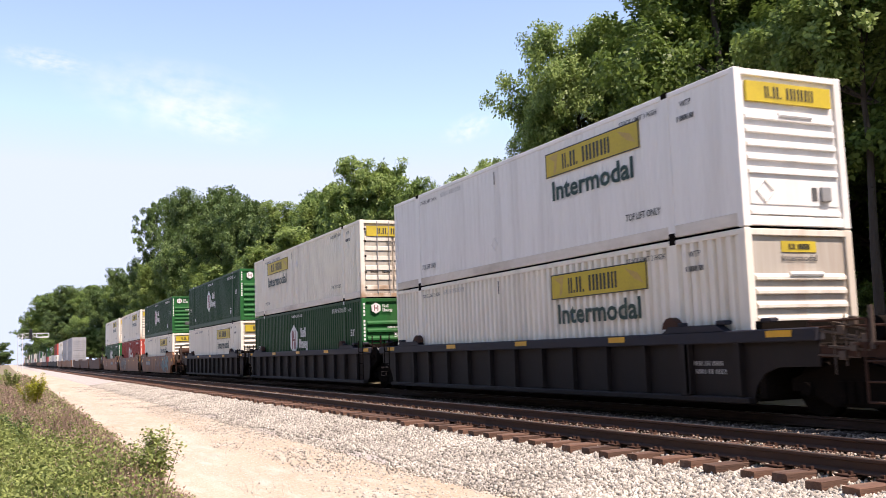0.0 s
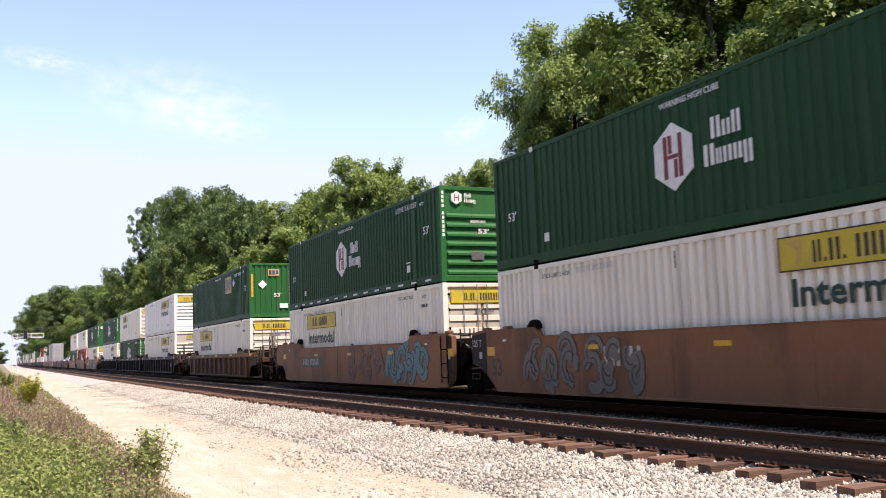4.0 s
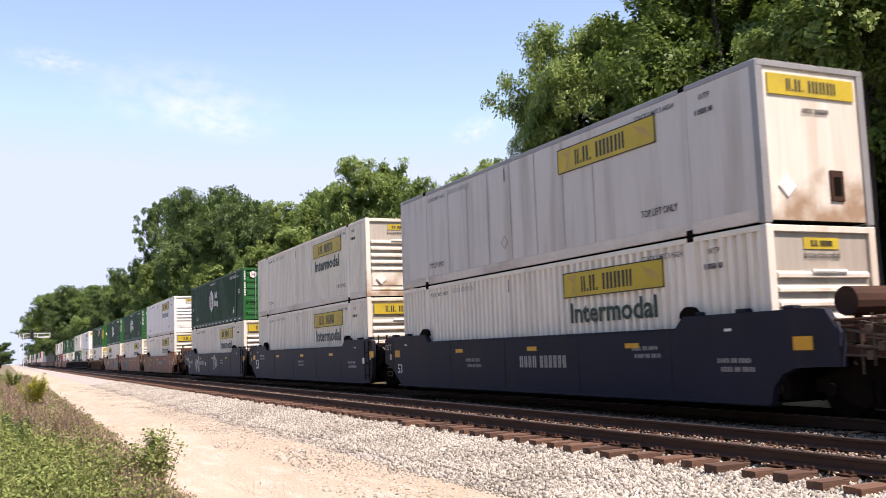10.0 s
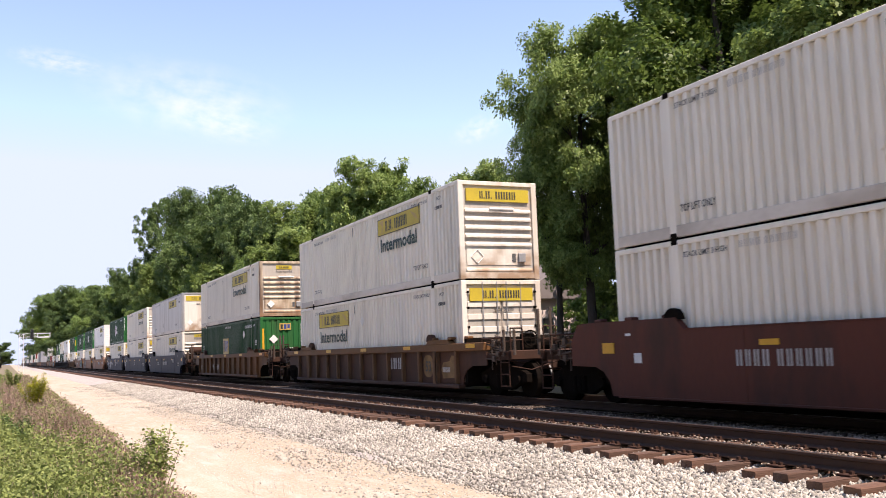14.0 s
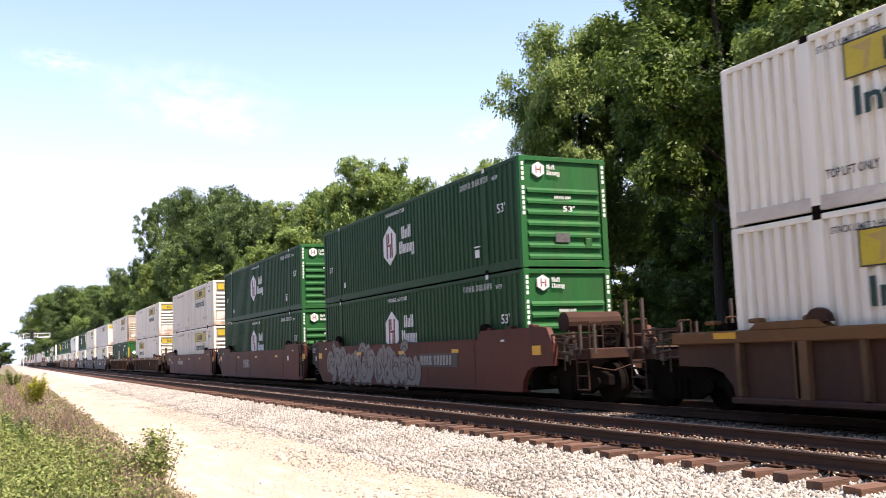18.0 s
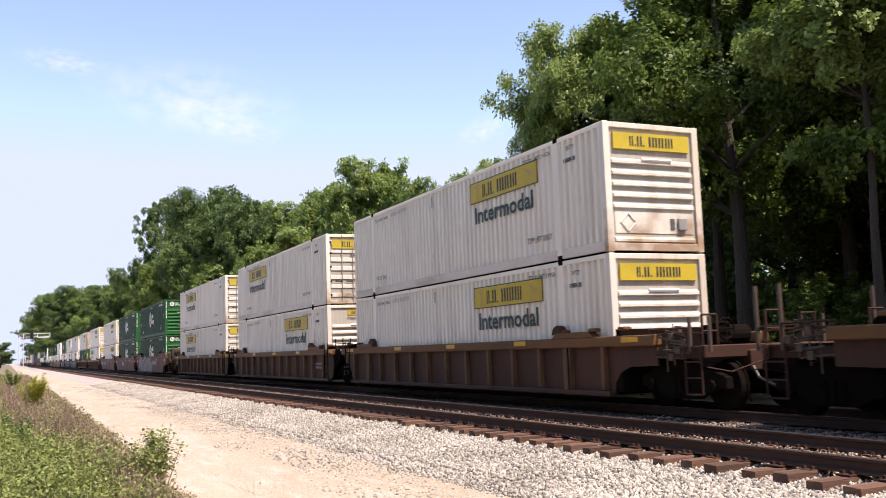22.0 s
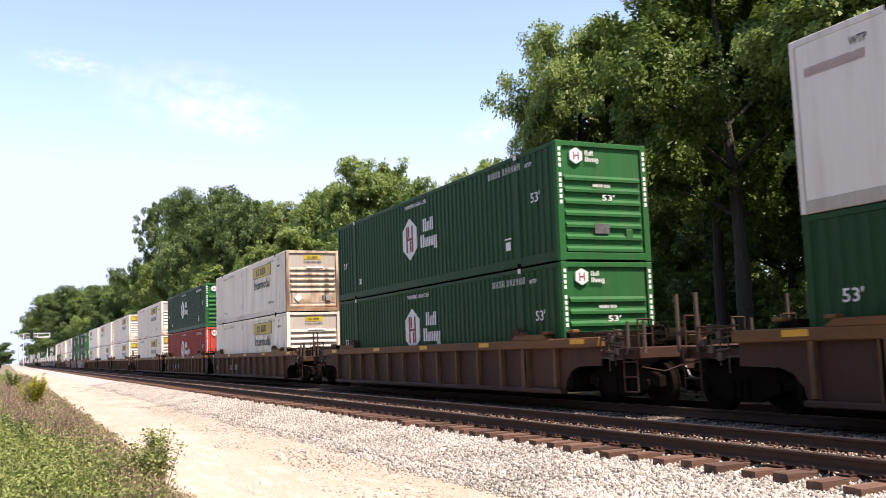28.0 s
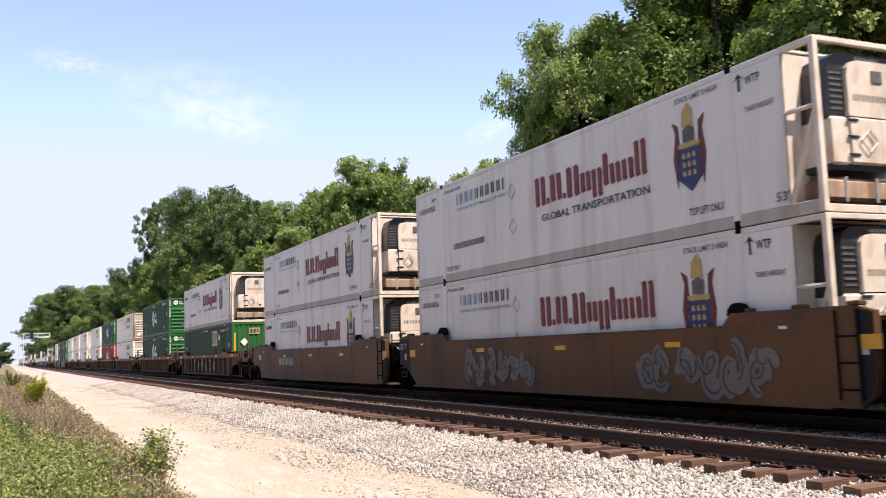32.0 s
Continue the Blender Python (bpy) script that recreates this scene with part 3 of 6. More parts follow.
def green_box(name, label, red=False, end="plain", dashes=False):
    hx, hy = CW / 2, CL / 2
    ob = thing(name, label, "container", "containers of the train")
    side, endm = (RED, RED_LIT) if red else (GREEN, GREEN_LIT)
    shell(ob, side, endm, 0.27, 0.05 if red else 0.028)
    if red:
        part("end_wall", corrugated(-1.14, 1.14, 0.2, CH - 0.1, 0, -1, 0.3, 0.04), endm, ob).matrix_basis = pose(0, -hy + 0.03, 0, 0, 0, 90)
        part("end_sill", Geo().box(-1.14, 1.14, -hy + 0.005, -hy + 0.1, 0.03, 0.2, 0.01), endm, ob)
        part("end_header", Geo().box(-1.14, 1.14, -hy + 0.005, -hy + 0.1, CH - 0.13, CH - 0.01, 0.01), endm, ob)
    elif end == "plain":
        plain_end(ob, endm, 7)
        part("weight_label", Geo().box(-0.3, 0.12, -hy + 0.0, -hy + 0.06, 0.66, 0.9), GREYTEXT, ob, "pale data label")
        part("document_box", Geo().box(0.6, 0.78, -hy - 0.01, -hy + 0.06, 0.5, 0.78, 0.02), endm, ob)
    else:
        door_end(ob, endm)
    # mark on the side
    mark = part("side_emblem", hexagon(Geo(), 0.87, 1.58, 1.12, 1.34), WHITETEXT, ob, "white hexagon emblem")
    ins = Geo()
    for a, b, c, d in ((0.28, 0.16, -0.42, 0.42), (-0.16, -0.28, -0.42, 0.42), (0.13, 0.02, 0.06, 0.42), (-0.02, -0.13, -0.42, -0.06), (0.15, -0.15, -0.04, 0.04)):
        ins.box(-hx - 0.009, -hx, 0.87 + min(a, b), 0.87 + max(a, b), 1.58 + c, 1.58 + d)
    part("emblem_bar", ins, side if red else MAROON, mark)
    blocks(BRAND_TWO_A, 0.4, WHITETEXT, ob, -hx - 0.006, -0.22, 1.68, stroke=0.38)
    blocks(BRAND_TWO_B + ([0, 0.2, 0.5, 0.4] if red else []), 0.4, WHITETEXT, ob, -hx - 0.006, -0.0, 1.2, stroke=0.38)
    lettering("WARNING HIGH CUBE", 0.17, WHITETEXT, ob, -hx - 0.006, 1.2, CH - 0.32, 1.7)
    lettering("53'", 0.34, WHITETEXT, ob, -hx - 0.006, -hy + 1.25, 1.55, 0.45)
    lettering("53'", 0.3, WHITETEXT, ob, -hx - 0.006, hy - 0.7, 1.2, 0.4)
    lettering("WTP", 0.16, WHITETEXT, ob, -hx - 0.006, -hy + 1.5, CH - 0.42, 0.36)
    blocks([0.6] * 4 + [0] + [0.5] * 6, 0.17, WHITETEXT, ob, -hx - 0.006, -hy + 3.4, CH - 0.4, gap=0.45, stroke=0.2)
    part("mark_strip", Geo().box(-hx - 0.006, -hx, -hy + 2.35, -hy + 2.6, 0.5, 0.72).box(-hx - 0.006, -hx, -hy + 2.3, -hy + 2.65, 0.78, 0.82), WHITETEXT, ob)
    part("mark_strip", Geo().box(-hx - 0.006, -hx, hy - 2.6, hy - 2.4, 0.5, 0.7), WHITETEXT, ob)
    for y in (-hy + POST, hy - POST):
        part("pale_casting", Geo().box(-hx - 0.018, -hx - 0.01, y - 0.07, y + 0.07, CH - 0.12, CH + 0.0), WHITETEXT, ob)
    if dashes:
        for i in range(14):
            part("reflective_tape", Geo().box(-hx - 0.006, -hx, -hy + 0.8 + i * 1.08, -hy + 1.2 + i * 1.08, 0.1, 0.16), WHITETEXT, ob)
    # marks on the end
    e = Geo().slab_y([(-0.74 + 0.2 * math.sin(i * math.tau / 6), 2.52 + 0.2 * math.cos(i * math.tau / 6)) for i in range(6)], -hy - 0.006, -hy + 0.05)
    em = part("end_emblem", e, WHITETEXT, ob, "white hexagon emblem")
    part("emblem_bar", Geo().box(-0.82, -0.79, -hy - 0.009, -hy, 2.42, 2.62).box(-0.69, -0.66, -hy - 0.009, -hy, 2.42, 2.62).box(-0.78, -0.7, -hy - 0.009, -hy, 2.5, 2.54), MAROON, em)
    blocks(BRAND_TWO_A, 0.12, WHITETEXT, ob, -0.48, -hy + 0.004, 2.54, end=True)
    blocks(BRAND_TWO_B, 0.12, WHITETEXT, ob, -0.48, -hy + 0.004, 2.39, end=True)
    lettering("53'", 0.2, WHITETEXT, ob, -0.05, -hy - 0.0, 1.46, 0.36, end=True)
    blocks([0.5] * 7 + [0] + [0.5] * 4, 0.07, WHITETEXT, ob, -0.3, -hy + 0.0, 1.78, end=True)
    for x in (-1.24, 1.18):
        g = Geo()
        for i in range(10):
            z = 2.62 - i * 0.13 - (0.1 if i > 3 else 0)
            g.box(x, x + 0.07, -hy - 0.006, -hy + 0.002, z, z + 0.09)
        tagged(part("number_bar", g, WHITETEXT, ob), kind="stuff")
    return ob


def pool_box(name, label, at=5.8, dz=0.0):
    """Green pool container with a square yellow emblem."""
    hx, hy = CW / 2, CL / 2
    ob = thing(name, label, "container", "containers of the train")
    shell(ob, GREEN, GREEN_LIT, 0.27, 0.028)
    part("end_wall", corrugated(-1.14, 1.14, 0.2, CH - 0.1, 0, -1, 0.28, 0.035), GREEN_LIT, ob).matrix_basis = pose(0, -hy + 0.03, 0, 0, 0, 90)
    part("end_sill", Geo().box(-1.14, 1.14, -hy + 0.005, -hy + 0.1, 0.03, 0.2, 0.01), GREEN_LIT, ob)
    part("end_header", Geo().box(-1.14, 1.14, -hy + 0.005, -hy + 0.1, CH - 0.13, CH - 0.01, 0.01), GREEN_LIT, ob)
    y = -hy + at
    p = part("side_emblem", Geo().box(-hx - 0.006, -hx + 0.02, y - 1.48, y, 1.62 + dz, 2.55 + dz), GOLD, ob, "square yellow emblem panel")
    part("emblem_bar", Geo().box(-hx - 0.009, -hx, y - 0.24, y - 0.1, 1.75 + dz, 2.45 + dz).box(-hx - 0.009, -hx, y - 0.48, y - 0.34, 1.75 + dz, 2.45 + dz), BLACK, p)
    part("emblem_bar", Geo().box(-hx - 0.009, -hx, y - 0.7, y - 0.57, 1.8 + dz, 2.4 + dz).box(-hx - 0.009, -hx, y - 0.95, y - 0.82, 1.8 + dz, 2.4 + dz)
         .box(-hx - 0.009, -hx, y - 1.16, y - 1.03, 1.75 + dz, 2.4 + dz).box(-hx - 0.009, -hx, y - 1.36, y - 1.24, 2.05 + dz, 2.4 + dz), BLUEMARK, p)
    diamond(ob, -hy + 3.73, 2.1, 0.21, SMOOTH)
    lettering("53'", 0.36, WHITETEXT, ob, -hx - 0.006, -hy + 1.1, 1.5, 0.42)
    lettering("53'", 0.3, WHITETEXT, ob, -hx - 0.006, hy - 0.7, 1.45, 0.4)
    lettering("WTP", 0.18, WHITETEXT, ob, -hx - 0.006, -hy + 1.5, CH - 0.42, 0.36)
    lettering("WARNING HIGH CUBE", 0.17, WHITETEXT, ob, -hx - 0.006, -hy + 8.7, CH - 0.32, 1.65)
    blocks([0.6] * 4 + [0] + [0.5] * 6, 0.16, WHITETEXT, ob, -hx - 0.006, -hy + 3.4, CH - 0.46, gap=0.45, stroke=0.2)
    for yy in (-hy + POST, hy - POST):
        part("pale_casting", Geo().box(-hx - 0.018, -hx - 0.01, yy - 0.07, yy + 0.07, CH - 0.12, CH), WHITETEXT, ob)
    for x in (-1.2, 1.1):
        part("reflective_strip", Geo().box(x, x + 0.1, -hy - 0.006, -hy + 0.001, 1.1, 2.3), REFLECT, ob, "yellow reflective strip")
    q = part("end_emblem", Geo().box(-0.3, 0.3, -hy - 0.004, -hy + 0.03, 2.2, 2.56), GOLD, ob)
    part("emblem_bar", Geo().box(-0.24, -0.12, -hy - 0.008, -hy, 2.26, 2.5), BLACK, q)
    part("emblem_bar", Geo().box(-0.07, 0.07, -hy - 0.008, -hy, 2.26, 2.5).box(0.12, 0.24, -hy - 0.008, -hy, 2.3, 2.5), BLUEMARK, q)
    diamond(ob, -0.6, 1.75, 0.23, SMOOTH, True)
    lettering("53'", 0.28, WHITETEXT, ob, 0.0, -hy - 0.004, 1.1, 0.4, end=True)
    g = Geo()
    for i in range(11):
        g.box(0.82, 0.93, -hy - 0.006, -hy + 0.02, 2.4 - i * 0.17, 2.52 - i * 0.17)
    tagged(part("number_bar", g, WHITETEXT, ob), kind="stuff")
    part("weight_label", Geo().box(0.3, 0.75, -hy - 0.005, -hy + 0.02, 0.5, 0.74), WHITETEXT, ob)
    return ob


def reefer_box(name, label):
    """White refrigerated container with an open frame round its cooling unit."""
    hx, hy = CW / 2, CL / 2
    ob = thing(name, label, "container", "containers of the train")
    body0 = -hy + 0.72
    for out in (-1, 1):
        for a, b in ((body0, -hy + POST - 0.08), (-hy + POST + 0.08, hy - POST - 0.08), (hy - POST + 0.08, hy - 0.12)):
            part("side_panel", corrugated(a, b, 0.22, CH - 0.12, out * (hx - 0.01), out, 0.61, 0.006), REEFER, ob)
        part("bottom_rail", Geo().box(*sorted((out * hx, out * (hx - 0.09))), -hy + 0.1, hy - 0.1, 0.0, 0.22, 0.012), GRIME_SHADE, ob)
        part("top_rail", Geo().box(*sorted((out * hx, out * (hx - 0.07))), body0, hy - 0.1, CH - 0.12, CH - 0.005, 0.012), OLDPANEL, ob)
        for s in (-1, 1):
            y = s * (hy - POST)
            part("lifting_post", Geo().box(*sorted((out * (hx + 0.006), out * (hx - 0.1))), y - 0.08, y + 0.08, 0.0, CH - 0.005, 0.02), REEFER, ob)
            for z in (0.0, CH - 0.1) if out < 0 else ():
                part("corner_casting", Geo().box(*sorted((out * (hx + 0.014), out * (hx - 0.12))), y - 0.07, y + 0.07, z, z + 0.115, 0.01), IRON, ob)
            part("corner_post", Geo().box(*sorted((out * hx, out * (hx - 0.1))), *sorted((s * hy, s * (hy - 0.1))), 0.0, CH, 0.02), REEFCREAM if s < 0 else REEFER, ob)
        part("frame_brace", Geo().tube((out * (hx - 0.06), -hy + 0.07, 1.75), (out * (hx - 0.06), body0, 0.25), 0.045, n=6)
             .tube((out * (hx - 0.06), -hy + 0.07, 1.75), (out * (hx - 0.06), body0, 1.75), 0.04, n=6), REEFCREAM, ob, "cream steel frame brace")
        part("frame_rail", Geo().box(*sorted((out * hx, out * (hx - 0.1))), -hy + 0.1, body0, CH - 0.1, CH), REEFCREAM, ob)
    part("roof", Geo().box(-hx + 0.05, hx - 0.05, body0, hy - 0.05, CH - 0.05, CH - 0.012), REEFER, ob)
    part("floor_pan", Geo().box(-hx + 0.06, hx - 0.06, -hy + 0.05, hy - 0.05, 0.05, 0.18), IRON, ob)
    part("front_wall", Geo().box(-hx + 0.13, hx - 0.13, hy - 0.09, hy - 0.05, 0.1, CH - 0.1), REEFER, ob)
    part("bulkhead", Geo().box(-hx + 0.05, hx - 0.05, body0, body0 + 0.05, 0.1, CH - 0.1), REEFCREAM, ob)
    part("frame_header", Geo().box(-hx + 0.1, hx - 0.1, -hy, -hy + 0.1, CH - 0.09, CH, 0.01), REEFCREAM, ob)
    part("frame_sill", Geo().box(-hx + 0.1, hx - 0.1, -hy, -hy + 0.12, 0.0, 0.13, 0.01), REEFCREAM, ob)
    unit = part("cooling_unit", Geo().slab_y([(-0.88, 0.72), (0.82, 0.72), (0.85, 1.6), (0.84, 2.4), (0.76, 2.6), (0.58, 2.7), (-0.6, 2.7), (-0.78, 2.6), (-0.86, 2.4), (-0.9, 1.6)], -hy + 0.16, body0), GLASSBLACK, ob, "black and white cooling unit")
    part("unit_cover", Geo().slab_y([(-0.5, 1.62), (0.78, 1.62), (0.8, 2.2), (0.75, 2.44), (0.66, 2.53), (0.5, 2.57), (-0.24, 2.57), (-0.4, 2.53), (-0.47, 2.44), (-0.5, 2.3)], -hy + 0.08, -hy + 0.2), REEFCREAM, unit, "cream upper cover of the cooling unit")
    part("unit_fairing", Geo().box(-0.9, -0.53, -hy + 0.1, body0, 0.8, 1.6, 0.04), REEFCREAM, unit)
    part("unit_door", Geo().box(-0.5, 0.2, -hy + 0.07, -hy + 0.2, 0.82, 1.6, 0.03), REEFCREAM, unit)
    part("unit_door", Geo().box(0.21, 0.79, -hy + 0.07, -hy + 0.2, 0.82, 1.6, 0.03), REEFCREAM, unit)
    louvre = Geo()
    for i in range(7):
        louvre.box(-0.84, -0.56, -hy + 0.145, -hy + 0.17, 1.72 + 0.1 * i, 1.76 + 0.1 * i)
    part("louvre", louvre, GREYTEXT, unit)
    for z in (0.94, 1.24, 1.52):
        part("door_hinge", Geo().box(-0.58, -0.34, -hy + 0.05, -hy + 0.08, z, z + 0.05, 0.008), GLASSBLACK, unit)
    part("drain_plug", Geo().tube((0.36, -hy + 0.05, 1.0), (0.36, -hy + 0.08, 1.0), 0.06, n=10), GLASSBLACK, unit)
    part("display", Geo().box(0.06, 0.3, -hy + 0.06, -hy + 0.1, 2.2, 2.42, 0.01), GREYTEXT, unit)
    blocks([0.7] * 9, 0.11, GREYTEXT, unit, -0.38, -hy + 0.074, 1.88, end=True, gap=0.35, stroke=0.2)
    blocks([0.6] * 9, 0.06, WHITETEXT, unit, -0.2, -hy + 0.155, 2.6, end=True, gap=0.5, stroke=0.2)
    diamond(ob, -0.14, 1.2, 0.19, GREY_RAIL, True, hollow=True)
    part("fuel_tank", Geo().box(-0.95, 0.95, -hy + 0.2, body0, 0.22, 0.6, 0.06), STAINED, ob, "rust-stained fuel tank")
    for x in (-0.6, 0.1, 0.7):
        part("tank_strap", Geo().box(x, x + 0.06, -hy + 0.185, body0, 0.2, 0.62), GREY_RAIL, ob)
    # near-side marks
    y, z = -hy + 8.8, 1.42
    w = [(0.62, -0.05, 1.05), (0.13, 0, 0.2), (0.66, 0, 1.0), (0.13, 0, 0.2), (0.7, -0.05, 1.05), (0.52, 0, 0.7), (0.5, -0.28, 0.7), (0.24, 0, 1.1), (0.5, 0, 0.7), (0.52, 0, 0.7), (0.5, 0, 1.15)]
    g, u, hh = Geo(), 0.0, 0.66
    for a, lo, hi in w:
        a *= 1.08
        pairs = [(0, a)] if a < 0.36 else [(0, a * 0.38), (a * 0.62, a)]
        for p, q in pairs:
            m, t = (p + q) / 2, 0.1 if hi - lo > 0.3 else 0.03
            g.slab([(y - u - f * hh, z + v * hh) for f, v in ((p, lo + t), (m - 0.04, lo), (q + 0.05, lo + t * 0.6), (q, lo + t * 1.4), (q, hi - t), (m + 0.04, hi), (p - 0.05, hi - t * 0.6), (p, hi - t * 1.4))], -hx - 0.010, -hx + 0.002)
        u += (a + 0.12) * hh
    tagged(part("lettering_bar", g, MAROON, ob, "dark red brand lettering"), kind="stuff")
    lettering("GLOBAL TRANSPORTATION", 0.24, BLACK, ob, -hx - 0.006, -hy + 8.55, 1.02, 4.2)
    crest = part("crest", Geo().slab([(-hy + 3.5, 1.5), (-hy + 3.55, 1.1), (-hy + 3.1, 0.85), (-hy + 2.68, 1.1), (-hy + 2.7, 1.5), (-hy + 2.75, 1.68), (-hy + 3.45, 1.68)], -hx - 0.008, -hx + 0.01), CRESTBLUE, ob, "painted coat of arms")
    part("crest_supporter", Geo().slab([(-hy + 3.6, 0.95), (-hy + 3.72, 1.5), (-hy + 3.6, 2.0), (-hy + 3.72, 2.25), (-hy + 3.5, 2.15), (-hy + 3.45, 1.7), (-hy + 3.55, 1.4)], -hx - 0.007, -hx + 0.01), CRESTRED, crest)
    part("crest_supporter", Geo().slab([(-hy + 2.62, 0.95), (-hy + 2.7, 1.4), (-hy + 2.76, 1.7), (-hy + 2.72, 2.15), (-hy + 2.5, 2.25), (-hy + 2.6, 2.0), (-hy + 2.5, 1.5)], -hx - 0.007, -hx + 0.01), CRESTRED, crest)
    shield = Geo()
    for i in range(9):
        yy, zz = -hy + 2.86 + 0.19 * (i % 3), 1.16 + 0.17 * (i // 3)
        shield.slab([(yy, zz), (yy + 0.06, zz + 0.1), (yy + 0.13, zz + 0.07), (yy + 0.11, zz - 0.02)], -hx - 0.011, -hx)
    tagged(part("crest_band", shield
         .slab([(-hy + 3.35, 2.1), (-hy + 3.3, 2.4), (-hy + 3.1, 2.55), (-hy + 2.95, 2.4), (-hy + 2.95, 2.1)], -hx - 0.008, -hx).box(-hx - 0.009, -hx, -hy + 2.7, -hy + 3.5, 1.7, 1.78), GOLD, crest), kind="stuff")
    part("crest_helm", Geo().slab([(-hy + 3.32, 1.8), (-hy + 3.32, 2.05), (-hy + 3.1, 2.12), (-hy + 2.9, 2.05), (-hy + 2.9, 1.8)], -hx - 0.008, -hx), GREYTEXT, crest)
    for o in (crest, *crest.children):
        for v in o.data.vertices:
            v.co.y = -hy + 3.1 + (v.co.y + hy - 3.1) * 0.76
    blocks([0.85] * 4, 0.3, SKYMARK, ob, -hx - 0.006, -hy + 13.2, 2.14, gap=0.2, stroke=0.2)
    blocks([0.85] * 5, 0.3, GREYTEXT, ob, -hx - 0.006, -hy + 11.92, 2.14, gap=0.2, stroke=0.2)
    lettering("REFRIGERATED INTERMODAL NETWORK", 0.12, SKYMARK, ob, -hx - 0.006, -hy + 13.2, 1.95, 2.9)
    blocks([0.6] * 9 + [0.15, 0.6, 0.6, 0.8], 0.17, BLACK, ob, -hx - 0.006, -hy + 13.5, 0.88, gap=0.3, stroke=0.24)
    lettering("TOP LIFT ONLY", 0.2, BLACK, ob, -hx - 0.006, -hy + 3.2, 0.38, 0.95)
    lettering("TOP LIFT ONLY", 0.17, BLACK, ob, -hx - 0.006, hy - 2.1, 0.3, 0.9)
    lettering("WTP", 0.22, BLACK, ob, -hx - 0.006, -hy + 1.55, CH - 0.42, 0.36)
    part("arrow_mark", Geo().box(-hx - 0.008, -hx, -hy + 1.68, -hy + 1.72, CH - 0.5, CH - 0.2).slab([(-hy + 1.82, CH - 0.3), (-hy + 1.7, CH - 0.18), (-hy + 1.58, CH - 0.3), (-hy + 1.7, CH - 0.24)], -hx - 0.008, -hx), BLACK, ob)
    lettering("TARE WEIGHT", 0.13, GREYTEXT, ob, -hx - 0.006, -hy + 1.6, CH - 0.9, 0.7)
    lettering("53'", 0.22, GREYTEXT, ob, -hx - 0.006, -hy + 1.0, 0.3, 0.3)
    lettering("STACK LIMIT 3 HIGH", 0.15, GREYTEXT, ob, -hx - 0.006, -hy + POST + 1.5, CH - 0.3, 1.2)
    lettering("STACK LIMIT 3 HIGH", 0.13, GREYTEXT, ob, -hx - 0.006, hy - 2.1, CH - 0.3, 1.1)
    lettering("WTP", 0.18, BLACK, ob, -hx - 0.006, hy - 1.2, CH - 0.42, 0.33)
    blocks([0.5] * 4 + [0.42] * 6, 0.16, MAROON, ob, -hx - 0.006, hy - 0.3, CH - 0.68, gap=0.3, stroke=0.2)
    diamond(ob, -hy + 10.0, 1.1, 0.2, OLDPANEL, hollow=True)
    diamond(ob, -hy + 10.0, 2.0, 0.2, OLDPANEL, hollow=True)
    return ob


def grey_box(name, label):
    ob = thing(name, label, "container", "containers of the train")
    shell(ob, GREYBOX, GREYBOX, 0.27, 0.03)
    plain_end(ob, GREYBOX, 8)
    part("end_panel", Geo().box(-0.7, 0.7, -CL / 2 - 0.003, -CL / 2 + 0.06, 2.3, 2.6), BLACK, ob)
    return ob

# --- well cars ---
HALF = 9.76          # half of the pitch between articulated units
FLOOR_Z = 0.37


def low_end(kind, s, style="flat"):
    """The lower corner of a side (y, z from the bottom up) as the end needs it: an arch over the truck, or a cut at a joint."""
    if kind == "free":
        return [(8.12, 0.22), (8.2, 0.5), (8.42, 0.72), (8.7, 0.82), (9.62, 0.84)]
    return [(8.62, 0.22), (8.9, 0.42), (8.98, 0.8)] if s < 0 else ([(7.95, 0.22), (8.5, 0.62), (8.9, 0.82), (9.3, 0.9)] if style == "flat" else [(8.3, 0.22), (8.5, 0.6), (8.72, 0.85), (9.25, 0.92)])


def side_outline(top, raised, rear="joint", front="joint"):
    def half(kind, s):
        low = low_end(kind, s)
        e = low[-1][0]
        return low + [(e, 1.36 if kind == "free" else raised - 0.1), (e - 0.25, raised - 0.03), (e - 0.5, raised), (6.0, raised), (5.75, top)]
    return half(front, 1) + [(-y, z) for y, z in half(rear, -1)[::-1]]


